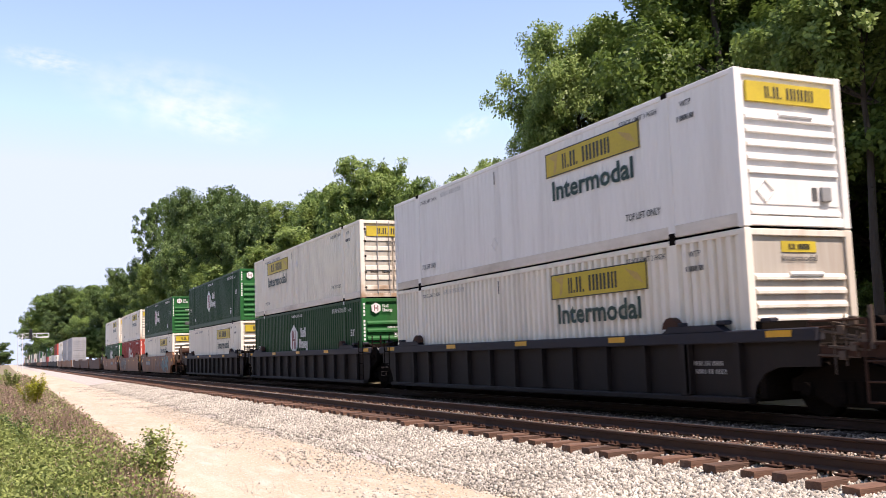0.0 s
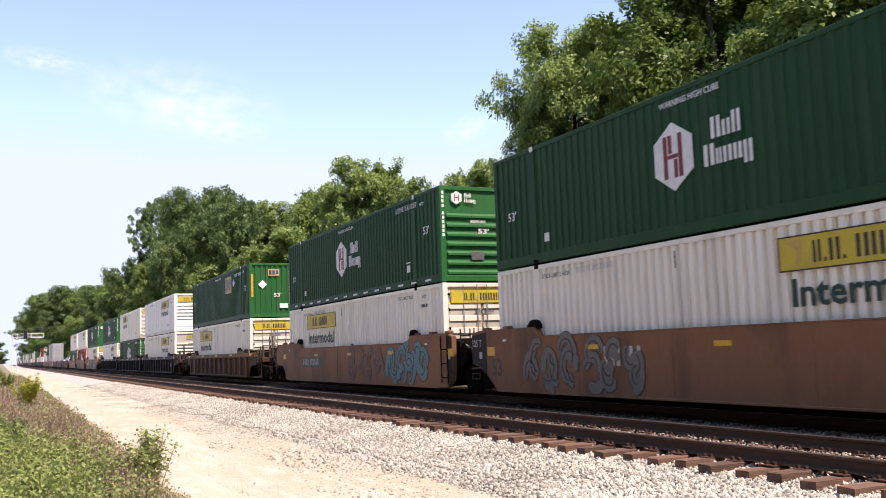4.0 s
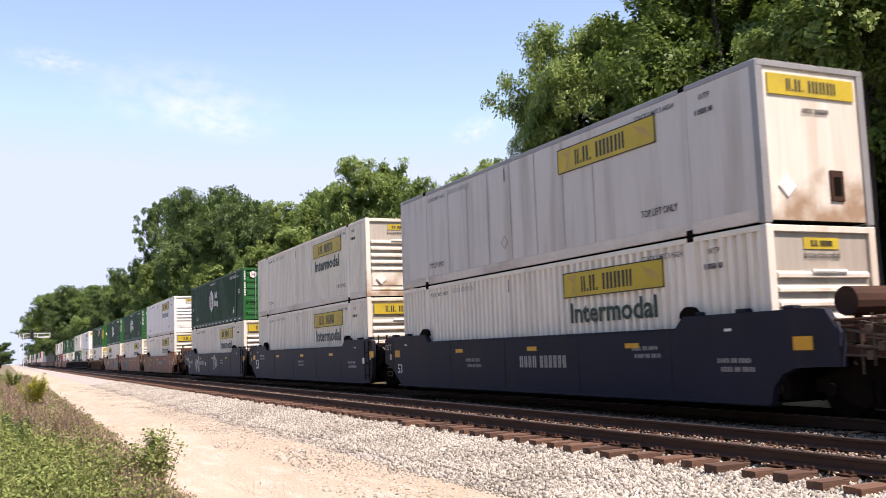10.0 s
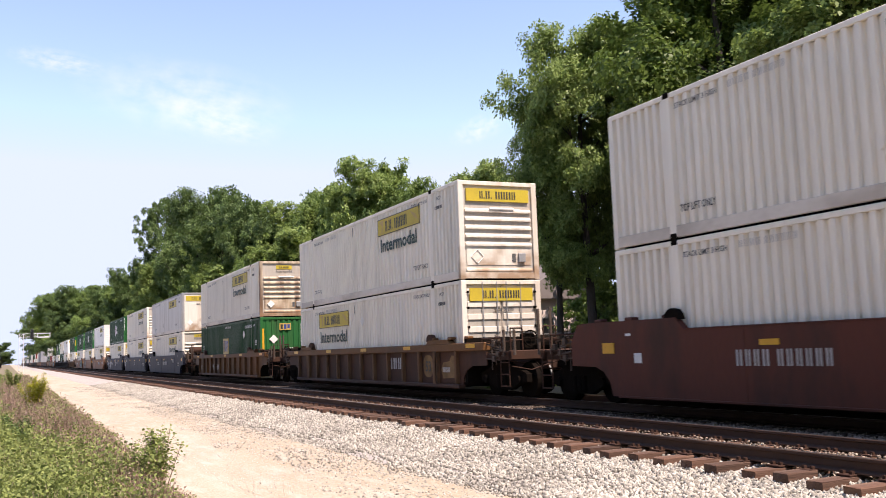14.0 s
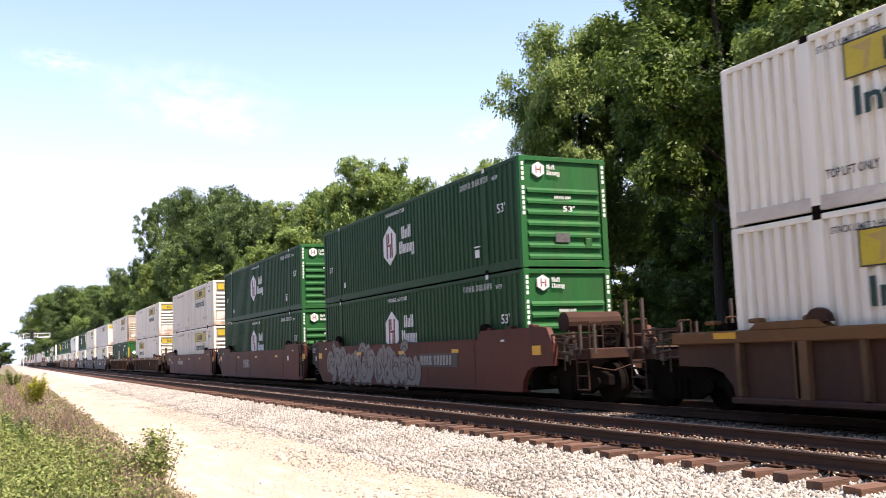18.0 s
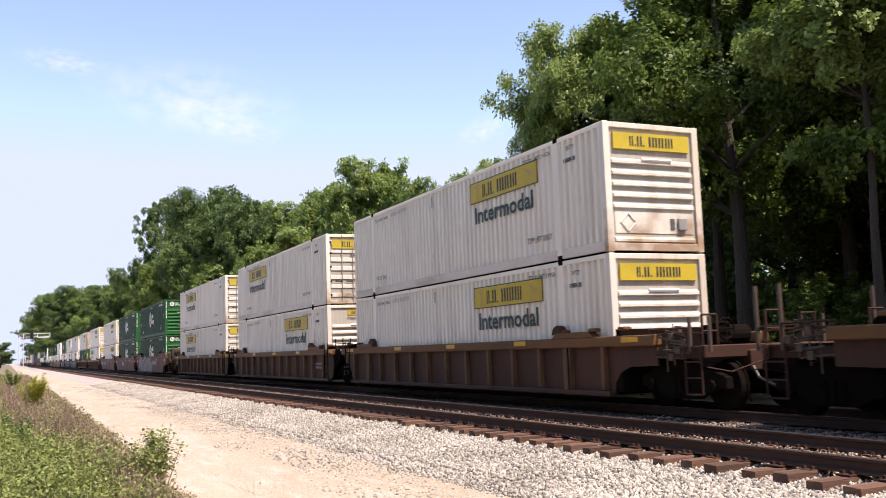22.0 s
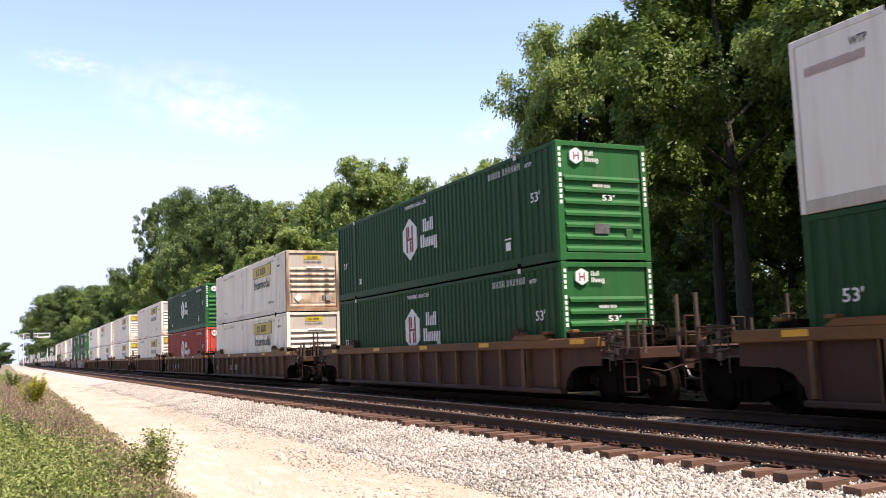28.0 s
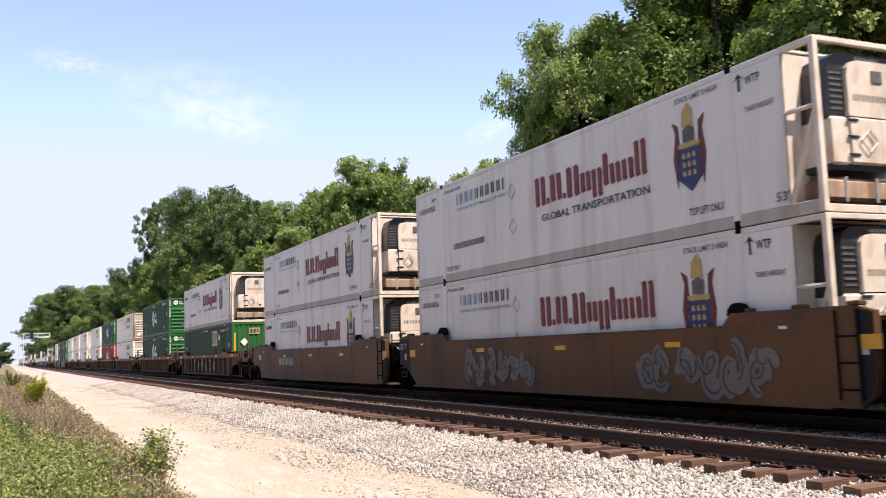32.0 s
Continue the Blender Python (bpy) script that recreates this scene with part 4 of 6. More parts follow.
def truck(ob, y, wheel_r=0.46):
    """A two-axle truck under the car at y: side frames, bolster, springs, wheelsets."""
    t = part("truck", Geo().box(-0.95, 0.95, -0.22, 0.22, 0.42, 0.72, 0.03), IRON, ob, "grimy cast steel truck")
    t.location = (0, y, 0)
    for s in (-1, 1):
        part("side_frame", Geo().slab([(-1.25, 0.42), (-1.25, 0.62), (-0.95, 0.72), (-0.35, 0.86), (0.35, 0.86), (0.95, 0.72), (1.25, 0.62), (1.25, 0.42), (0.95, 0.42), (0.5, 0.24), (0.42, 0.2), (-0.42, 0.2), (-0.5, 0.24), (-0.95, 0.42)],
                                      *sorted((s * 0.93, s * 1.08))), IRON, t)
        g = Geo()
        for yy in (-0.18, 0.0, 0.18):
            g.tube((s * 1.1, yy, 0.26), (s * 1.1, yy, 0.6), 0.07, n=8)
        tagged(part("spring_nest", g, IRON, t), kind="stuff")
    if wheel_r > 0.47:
        # lighter bars put the glint on the spring gear into the colour
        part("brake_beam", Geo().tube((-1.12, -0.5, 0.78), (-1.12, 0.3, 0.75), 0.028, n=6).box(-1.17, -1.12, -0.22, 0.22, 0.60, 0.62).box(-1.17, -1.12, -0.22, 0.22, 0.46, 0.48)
             .box(-1.17, -1.12, -0.22, -0.19, 0.46, 0.62).box(-1.17, -1.12, 0.19, 0.22, 0.46, 0.62), DULLSTEEL, t, "lighter steel bars for the glint on the truck")
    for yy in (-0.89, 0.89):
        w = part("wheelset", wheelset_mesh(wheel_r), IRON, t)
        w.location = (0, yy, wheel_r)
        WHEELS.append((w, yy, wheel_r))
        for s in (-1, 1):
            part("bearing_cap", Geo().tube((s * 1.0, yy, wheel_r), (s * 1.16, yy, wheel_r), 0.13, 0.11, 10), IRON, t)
    return t


WHEELS, WMESH = [], {}


def wheelset_mesh(r):
    """Axle, two dished wheels with flanges, and spokes of grime that show the turning."""
    if r not in WMESH:
        g = Geo()
        g.tube((-0.9, 0, 0), (0.9, 0, 0), 0.08, n=8)
        for s in (-1, 1):
            g.tube((s * 0.69, 0, 0), (s * 0.82, 0, 0), r, r - 0.01, 24)
            g.tube((s * 0.66, 0, 0), (s * 0.69, 0, 0), r + 0.03, r + 0.03, 24)
            g.tube((s * 0.82, 0, 0), (s * 0.86, 0, 0), 0.16, 0.14, 12)
            g.box(*sorted((s * 0.815, s * 0.835)), -0.04, 0.04, 0.18, r - 0.1)
        WMESH[r] = g.mesh("wheelset", IRON)
    return WMESH[r]


def well_car(name, label, style, paint, chord, rear, front, marks=()):
    """rear, front: 'free' (coupler, platform and truck), 'joint' (carries the shared truck) or 'hung' (rests on its neighbour's truck)."""
    ob = thing(name, label, "well car", "well cars of the train")
    X = 1.5
    top, raised = (1.52, 1.76) if style == "flat" else (1.46, 1.58)
    for out in (-1, 1):
        if style == "flat":
            s = part("side_sill", Geo().slab(side_outline(top, raised, rear, front), *sorted((out * X, out * (X - 0.14)))), paint, ob)
            part("sill_cap", Geo().box(*sorted((out * (X + 0.012), out * (X - 0.2))), -5.7, 5.7, top, top + 0.03, 0.008), paint, s)
            part("bottom_flange", Geo().box(*sorted((out * (X + 0.02), out * (X - 0.25))), -8.1, 7.9, 0.19, 0.235, 0.008), paint, s)
        else:
            part("side_plate", Geo().slab(low_end(front, 1, "rib") + [(low_end(front, 1, "rib")[-1][0], 1.3), (-low_end(rear, -1)[-1][0], 1.3)] + [(-y, z) for y, z in low_end(rear, -1)[::-1]], *sorted((out * (X - 0.12), out * (X - 0.16)))), paint, ob)
            part("top_chord", Geo().box(*sorted((out * X, out * (X - 0.22))), -low_end(rear, -1)[-1][0] - 0.03, low_end(front, 1, "rib")[-1][0] + 0.03, 1.24, top, 0.02), chord, ob)
            part("bottom_chord", Geo().box(*sorted((out * X, out * (X - 0.2))), -low_end(rear, -1)[0][0], low_end(front, 1, "rib")[0][0], 0.2, 0.31, 0.02), paint, ob)
            edge_paint = WORNRIB if paint == BROWNCAR else paint
            for s in (-1, 1):
                part("end_riser", Geo().slab([(s * 5.9, top), (s * 6.1, raised), (s * 7.4, raised), (s * 7.6, top)], *sorted((out * X, out * (X - 0.2)))), chord, ob)
                part("end_post", Geo().box(*sorted((out * X, out * (X - 0.13))), *sorted((s * 6.35, s * 6.6)), 0.3, 1.26, 0.015), edge_paint, ob)
            n = 13
            for i in range(n):
                y = -7.9 + i * 15.8 / (n - 1)
                if out < 0:
                    part("rib", Geo().slab_y([(out * (X - 0.115), 0.3), (out * (X + 0.0), 0.34), (out * (X + 0.0), 1.24), (out * (X - 0.115), 1.26)], y - 0.055, y + 0.055), edge_paint, ob)
        for s in (-1, 1):
            for yy in (6.3, 7.5, 8.6) if out < 0 else ():
                part("guide_lug", Geo().box(*sorted((out * (X - 0.03), out * (X - 0.2))), s * yy - 0.12, s * yy + 0.12, raised - 0.01, raised + 0.07, 0.02), paint if style == "flat" else chord, ob)
            part("lift_hump", Geo().slab([(s * 6.12 + 0.24 * math.cos(a), raised - 0.04 + 0.22 * math.sin(a)) for a in [i * math.pi / 6 for i in range(7)]], *sorted((out * (X - 0.02), out * (X - 0.16)))), IRON if style == "flat" else RUSTY, ob)
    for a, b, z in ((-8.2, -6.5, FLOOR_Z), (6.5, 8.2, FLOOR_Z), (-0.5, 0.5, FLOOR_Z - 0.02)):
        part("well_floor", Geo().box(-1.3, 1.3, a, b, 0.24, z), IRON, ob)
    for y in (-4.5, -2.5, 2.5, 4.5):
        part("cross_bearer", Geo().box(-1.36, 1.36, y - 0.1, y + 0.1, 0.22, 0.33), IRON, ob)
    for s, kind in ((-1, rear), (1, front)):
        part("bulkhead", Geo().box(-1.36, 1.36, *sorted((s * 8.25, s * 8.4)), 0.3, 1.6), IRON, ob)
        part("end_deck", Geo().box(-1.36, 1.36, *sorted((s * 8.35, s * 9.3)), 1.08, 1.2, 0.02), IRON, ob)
        if kind == "free":
            part("stub_sill", Geo().box(-0.42, 0.42, *sorted((s * 9.2, s * 11.15)), 0.72, 1.12, 0.03), RUSTY, ob)
            part("coupler", Geo().box(-0.12, 0.12, *sorted((s * 11.1, s * 11.55)), 0.74, 0.98, 0.03).box(-0.2, 0.2, *sorted((s * 11.5, s * 11.82)), 0.7, 1.02, 0.06), IRON, ob)
            part("end_sheet", Geo().box(-1.45, 1.45, *sorted((s * 10.95, s * 11.07)), 0.98, 1.22, 0.02), RUSTY, ob)
            part("walkway", Geo().box(-1.42, 1.42, *sorted((s * 10.3, s * 10.95)), 1.16, 1.2), RUSTY, ob)
            for out in (-1, 1):
                part("step_ladder", Geo().ring([(out * 1.46, s * 10.55, 1.2), (out * 1.46, s * 10.55, 0.32), (out * 1.46, s * 11.0, 0.32), (out * 1.46, s * 11.0, 1.2)], 0.02)
                     .ring([(out * 1.46, s * 10.55, 0.62), (out * 1.46, s * 11.0, 0.62)], 0.018).ring([(out * 1.46, s * 10.55, 0.92), (out * 1.46, s * 11.0, 0.92)], 0.018), RUSTY, ob)
                part("handrail", Geo().ring([(out * 1.4, s * 11.0, 1.2), (out * 1.4, s * 11.0, 1.78), (out * 1.05, s * 11.0, 1.78), (out * 1.05, s * 11.0, 1.2)], 0.022)
                     .ring([(out * 1.4, s * 11.0, 1.48), (out * 1.05, s * 11.0, 1.48)], 0.02), RUSTY, ob)
                part("grab_iron", Geo().ring([(out * 1.44, s * 9.5, 1.25), (out * 1.44, s * 9.5, 1.55), (out * 1.44, s * 10.6, 1.55), (out * 1.44, s * 10.6, 1.25)], 0.022), RUSTY, ob)
                part("outer_beam", Geo().box(*sorted((out * 1.2, out * 1.36)), *sorted((s * 9.3, s * 10.95)), 0.98, 1.16), RUSTY, ob)
            part("air_hose", Geo().ring([(-0.35, s * 11.05, 0.9), (-0.4, s * 11.3, 0.6), (-0.3, s * 11.6, 0.45), (-0.2, s * 11.75, 0.55)], 0.03), GLASSBLACK, ob, "black rubber air hose")
            if s < 0:
                bw = part("brake_wheel", Geo().ring([(-0.75 + 0.2 * math.cos(i * math.tau / 14), -10.9, 1.52 + 0.2 * math.sin(i * math.tau / 14)) for i in range(15)], 0.018), IRON, ob, "round rusty hand brake wheel")
                part("brake_spoke", Geo().tube((-0.95, -10.9, 1.52), (-0.55, -10.9, 1.52), 0.014, n=5).tube((-0.75, -10.9, 1.32), (-0.75, -10.9, 1.72), 0.014, n=5), IRON, bw)
                part("brake_housing", Geo().box(-0.9, -0.6, -10.85, -10.6, 1.2, 1.66, 0.04), IRON, ob)
            for out in (-1, 1):
                high = 2.2 if s > 0 else 1.75
                for yy in (11.2, 10.65):
                    part("corner_stanchion", Geo().tube((out * 1.4, s * yy, 1.1), (out * 1.4, s * yy, high), 0.038, n=8), DULLSTEEL, ob, "upright dull steel stanchion")
                part("cross_pipe", Geo().tube((out * 1.38, s * 9.4, 1.45), (out * 1.3, s * 11.0, 1.45), 0.025, n=6), RUSTY, ob)
            part("uncoupling_lever", Geo().ring([(-1.42, s * 11.1, 0.82), (-0.9, s * 11.15, 0.72), (-0.3, s * 11.3, 0.9), (-0.1, s * 11.6, 1.02)], 0.016), RUSTY, ob)
            part("brake_cylinder", Geo().tube((-1.0, s * 9.55, 0.95), (-1.0, s * 10.2, 0.95), 0.13, n=12), IRON, ob)
            rig = Geo()
            for i in range(5):
                zz, yy = 0.62 + 0.13 * i, 9.6 + 0.22 * (i % 3)
                rig.tube((-1.38, s * yy, zz + 0.4), (-1.34, s * (yy + 0.75), zz + 0.36 - 0.03 * i), 0.018 + 0.006 * (i % 2), n=5)
                rig.tube((-1.36, s * (yy + 0.3), zz + 0.1), (-1.36, s * (yy + 0.3), zz + 0.5), 0.016, n=5)
                rig.box(-1.42, -1.34, *sorted((s * (yy + 0.42), s * (yy + 0.54))), zz + 0.32, zz + 0.46, 0.01)
            tagged(part("brake_rigging", rig, DULLSTEEL, ob, "dull steel pipes and valves of the brake rigging"), kind="stuff")
            part("brake_rod", Geo().tube((-1.0, s * 10.2, 0.95), (-0.6, s * 11.0, 0.8), 0.018, n=6), RUSTY, ob)
            g = Geo()
            for i in range(6):
                g.tube((-1.3, s * (9.7 + 0.1 * i), 1.06), (-1.3, s * (9.74 + 0.1 * i), 1.2), 0.016, n=5)
            tagged(part("chain", g, IRON, ob), kind="stuff")
            if s < 0 and style == "flat":
                part("air_reservoir", Geo().tube((-1.0, -9.35, 1.85), (0.5, -9.35, 1.85), 0.24, n=14).box(-0.8, -0.7, -9.4, -9.3, 1.2, 1.7).box(0.2, 0.3, -9.4, -9.3, 1.2, 1.7), RUSTY, ob, "rusty brown air reservoir")
            else:
                part("air_reservoir", Geo().tube((-0.2, s * 9.7, 1.42), (0.8, s * 9.7, 1.42), 0.2, n=14), IRON, ob)
            truck(ob, s * 9.95)
        else:
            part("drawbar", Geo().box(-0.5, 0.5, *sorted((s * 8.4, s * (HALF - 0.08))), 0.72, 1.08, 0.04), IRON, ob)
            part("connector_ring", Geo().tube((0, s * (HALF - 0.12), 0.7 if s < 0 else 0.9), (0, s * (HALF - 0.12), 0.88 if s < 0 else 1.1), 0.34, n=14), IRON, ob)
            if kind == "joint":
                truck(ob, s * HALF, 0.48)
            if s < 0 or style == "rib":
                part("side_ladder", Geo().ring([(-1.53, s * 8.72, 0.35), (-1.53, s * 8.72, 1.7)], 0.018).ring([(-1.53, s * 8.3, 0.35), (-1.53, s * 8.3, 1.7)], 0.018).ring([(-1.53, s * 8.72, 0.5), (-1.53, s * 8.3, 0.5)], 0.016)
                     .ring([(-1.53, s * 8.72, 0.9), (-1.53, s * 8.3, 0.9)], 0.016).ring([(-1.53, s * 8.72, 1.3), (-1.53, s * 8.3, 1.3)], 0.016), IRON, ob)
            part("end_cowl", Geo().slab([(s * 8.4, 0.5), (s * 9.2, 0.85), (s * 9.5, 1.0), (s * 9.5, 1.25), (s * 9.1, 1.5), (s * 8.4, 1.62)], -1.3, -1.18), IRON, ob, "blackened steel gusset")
            if style == "flat":
                e = low_end(kind, s)[-1][0]
                if s > 0:
                    corner = Geo().slab([(8.48, 0.62), (8.9, 0.83), (e - 0.01, 0.91), (e - 0.01, raised - 0.13), (8.48, raised - 0.05)], -X - 0.005, -X + 0.01)
                    lettering("125 T", 0.26, STENCIL, ob, -X - 0.008, e - 0.06, raised - 0.42, 0.5)
                else:
                    corner = Geo().slab([(-8.64, 0.26), (-8.64, raised - 0.05), (1 - e - 0.99, raised - 0.13), (0.01 - e, 0.82), (-8.88, 0.43)], -X - 0.005, -X + 0.01)
                part("corner_plate", corner, DARKCAR, ob, "blackened corner plate")
                part("data_plate", Geo().box(-X - 0.012, -X, *sorted((s * 8.72, s * 8.86)), 1.02, 1.2), FADED, ob)
            part("brake_pipe", Geo().ring([(-1.05, s * 8.5, 1.3), (-1.1, s * 9.0, 1.42), (-0.9, s * 9.4, 1.2), (-0.7, s * 9.7, 1.05)], 0.03).ring([(-0.5, s * 8.5, 1.45), (-0.55, s * 9.1, 1.6), (-0.4, s * 9.7, 1.15)], 0.025), GREY_RAIL, ob, "grey brake pipe")
            for out in (-1, 1):
                part("handrail", Geo().ring([(out * 1.4, s * 9.35, 1.36), (out * 1.4, s * 9.35, 1.86)], 0.022).ring([(out * 1.1, s * 9.35, 1.2), (out * 1.1, s * 9.35, 1.86)], 0.022).ring([(out * 1.4, s * 9.35, 1.66), (out * 1.1, s * 9.35, 1.66)], 0.018), RUSTY, ob)
    if style == "flat":
        for y in (-5.6, -2.4, 1.0, 4.2):
            part("side_seam", Geo().box(-X - 0.006, -X + 0.01, y - 0.012, y + 0.012, 0.26, 1.48), paint, ob)
        for y in (-7.2, 7.5):
            part("stencil_bar", Geo().box(-X - 0.004, -X + 0.01, y - 0.09, y + 0.09, 1.45, 1.5), WHITETEXT, ob)
    # reflectors, data squares and the painted size
    for y in (-8.9, -4.4, -0.4, 3.6, 8.2):
        part("reflector", Geo().box(-X - 0.018, -X + 0.01, *((y - 0.22, y + 0.22, 1.2, 1.3) if abs(y) < 8 else (y - 0.2, y + 0.2, 1.1, 1.32))) if style == "flat" else Geo().box(-X - 0.008, -X + 0.01, y - 0.28, y + 0.28, 1.32, 1.43), REFLECT, ob, "yellow reflective plate")
    face = -X - 0.006 if style == "flat" else -X + 0.112
    for kind, y, z, h in marks:
        if kind == "numbers":
            blocks([0.5, 0.42, 0.42, 0.5, 0, 0.42, 0.42, 0.42, 0.42, 0.42, 0.42], h, STENCIL, ob, face, y, z, name="number_bar", gap=0.3)
        elif kind == "dark_plate":
            part("number_plate_field", Geo().box(face - 0.002, face + 0.004, y - h * 9.6, y + 0.12, z - 0.06, z + h + 0.06), BLACK, ob)
            blocks([0.5, 0.42, 0.42, 0.5, 0, 0.42, 0.42, 0.42, 0.42, 0.42, 0.42], h, STENCIL, ob, face - 0.004, y, z, name="number_bar", gap=0.36)
        elif kind == "fifty_three":
            lettering("53", h, WHITETEXT, ob, face, y, z)
        elif kind == "fifty_three_dark":
            lettering("53", h, BLACK, ob, face, y, z)
        elif kind == "fifty_three_patch":
            # an ochre disc left clear of the dark repaint, a little squared
            part("number_field", Geo().slab([(y - 0.19 + 0.35 * math.copysign(abs(math.cos(a)) ** 0.75, math.cos(a)), z + h * 0.36 + 0.33 * math.copysign(abs(math.sin(a)) ** 0.75, math.sin(a))) for a in (math.tau * k / 24 for k in range(24))], face - 0.001, face + 0.004), OLDPAINT, ob, "worn ochre number field")
            lettering("53", h, BLACK, ob, face - 0.004, y, z)
        elif kind == "patch":
            part("paint_patch", Geo().slab([(y - 1.1, z), (y - 0.1, z - 0.04), (y + 0.02, z + 0.2), (y - 0.12, z + 0.42), (y - 0.55, z + 0.46), (y - 0.7, z + 0.62), (y - 1.12, z + 0.6)], face - 0.001, face + 0.004), OLDPAINT, ob, "patch of worn ochre paint")
            blocks([0.9, 0.9, 0.9], 0.15, STENCIL, ob, face - 0.003, y - 0.1, z + 0.14, name="data_stencil", gap=0.2, stroke=0.4)
        elif kind == "data":
            for i in range(2):
                blocks([0.6, 0.5, 0.6, 0.5, 0, 0.6, 0.6, 0, 0.5, 0.6, 0.5, 0.6], 0.085, STENCIL, ob, face + 0.002, y - 0.08 * i, z + 0.15 * (1 - i), name="data_stencil", gap=0.35, stroke=0.25)
        elif kind == "brand":
            blocks([0.9, 0.9, 0.9], h, STENCIL, ob, face, y, z, name="brand_bar", gap=0.2, stroke=0.3)
        elif kind == "graffiti":
            graffiti(ob, face, y, z, h, DIMSPRAY)
        elif kind == "graffiti_faint":
            graffiti(ob, face, y, z, h, FAINTSPRAY, 4)
        elif kind == "graffiti_bays":
            graffiti(ob, face, y, z, h, STENCIL, 6, 1.32 / h)
        elif kind == "doodle":
            graffiti(ob, face, y, z, h, STENCIL, 2)
        elif kind == "graffiti_long":
            graffiti(ob, face, y, z, h, PALESPRAY, 12, 0.6)
        elif kind == "graffiti_teal":
            graffiti(ob, face, y, z, h, TEAL, 4, 0.7)
        elif kind == "scrawl":
            wave = [(y - i * 0.045, z + h * (0.5 + 0.42 * math.sin(i * 1.9) * math.cos(i * 0.45))) for i in range(17)]
            edge, g = ribbon(wave, 0.018), Geo()
            for i in range(16):
                g.slab([edge[i], edge[i + 1], edge[32 - i], edge[33 - i]], face - 0.003, face + 0.003)
            tagged(part("graffiti_line", g, WHITETEXT, ob, "white sprayed scrawl"), kind="stuff")
        elif kind == "square":
            part("white_square", Geo().box(face - 0.003, face + 0.004, y - 0.12, y + 0.12, z, z + 0.2), WHITETEXT, ob)
    return ob


def ribbon(line, w):
    """The outline of a brush stroke of width w along a line of (y, z) points."""
    left, right = [], []
    for i, (y, z) in enumerate(line):
        (a, b), (c, d) = line[max(i - 1, 0)], line[min(i + 1, len(line) - 1)]
        n = math.hypot(c - a, d - b) or 1
        k = w * (0.55 if i in (0, len(line) - 1) else 1)
        left.append((y - (d - b) / n * k, z + (c - a) / n * k))
        right.append((y + (d - b) / n * k, z - (c - a) / n * k))
    return left + right[::-1]


def graffiti(ob, x, y, z, h, fill, n=6, step=0.82):
    """Sprayed, unreadable shapes: fat curved strokes with a dark outline and thin line work over them."""
    rng = random.Random(int(y * 100) + 7)
    dark, pale, fine = Geo(), Geo(), Geo()
    for k in range(n):
        cy = y - (k + 0.4) * h * step
        for q in range(5):
            a0, sweep, r = rng.uniform(0, math.tau), rng.uniform(1.6, 4.0) * rng.choice((-1, 1)), h * rng.uniform(0.2, 0.40)
            oy, oz = cy + h * rng.uniform(-0.22, 0.22), z + h * (0.30 + 0.2 * (q % 3)) + h * rng.uniform(-0.05, 0.05)
            line = [(oy + r * 0.8 * math.cos(a0 + sweep * i / 8), oz + r * math.sin(a0 + sweep * i / 8)) for i in range(9)]
            for geo, w, up in ((dark, 0.15, 0.0), (pale, 0.122, 0.004)):
                edge, m = ribbon(line, h * w), len(line)
                for i in range(m - 1):
                    quad = [edge[i], edge[i + 1], edge[2 * m - 2 - i], edge[2 * m - 1 - i]]
                    geo.slab(quad, x - 0.002 - up - 0.0006 * q - 0.0003 * (k % 3), x + 0.003)
            if q % 2 == 0:
                line = [(oy + h * 0.02 + r * 0.75 * math.cos(a0 + sweep * i / 8), oz + r * 0.92 * math.sin(a0 + sweep * i / 8)) for i in range(9)]
                edge, m = ribbon(line, h * 0.02), len(line)
                for i in range(m - 1):
                    fine.slab([edge[i], edge[i + 1], edge[2 * m - 2 - i], edge[2 * m - 1 - i]], x - 0.012, x + 0.003)
    o = tagged(part("graffiti_outline", dark, BLACK, ob, "sprayed graffiti"), kind="stuff")
    tagged(part("graffiti_fill", pale, fill, o), kind="stuff")
    tagged(part("graffiti_line", fine, BLACK, o), kind="stuff")


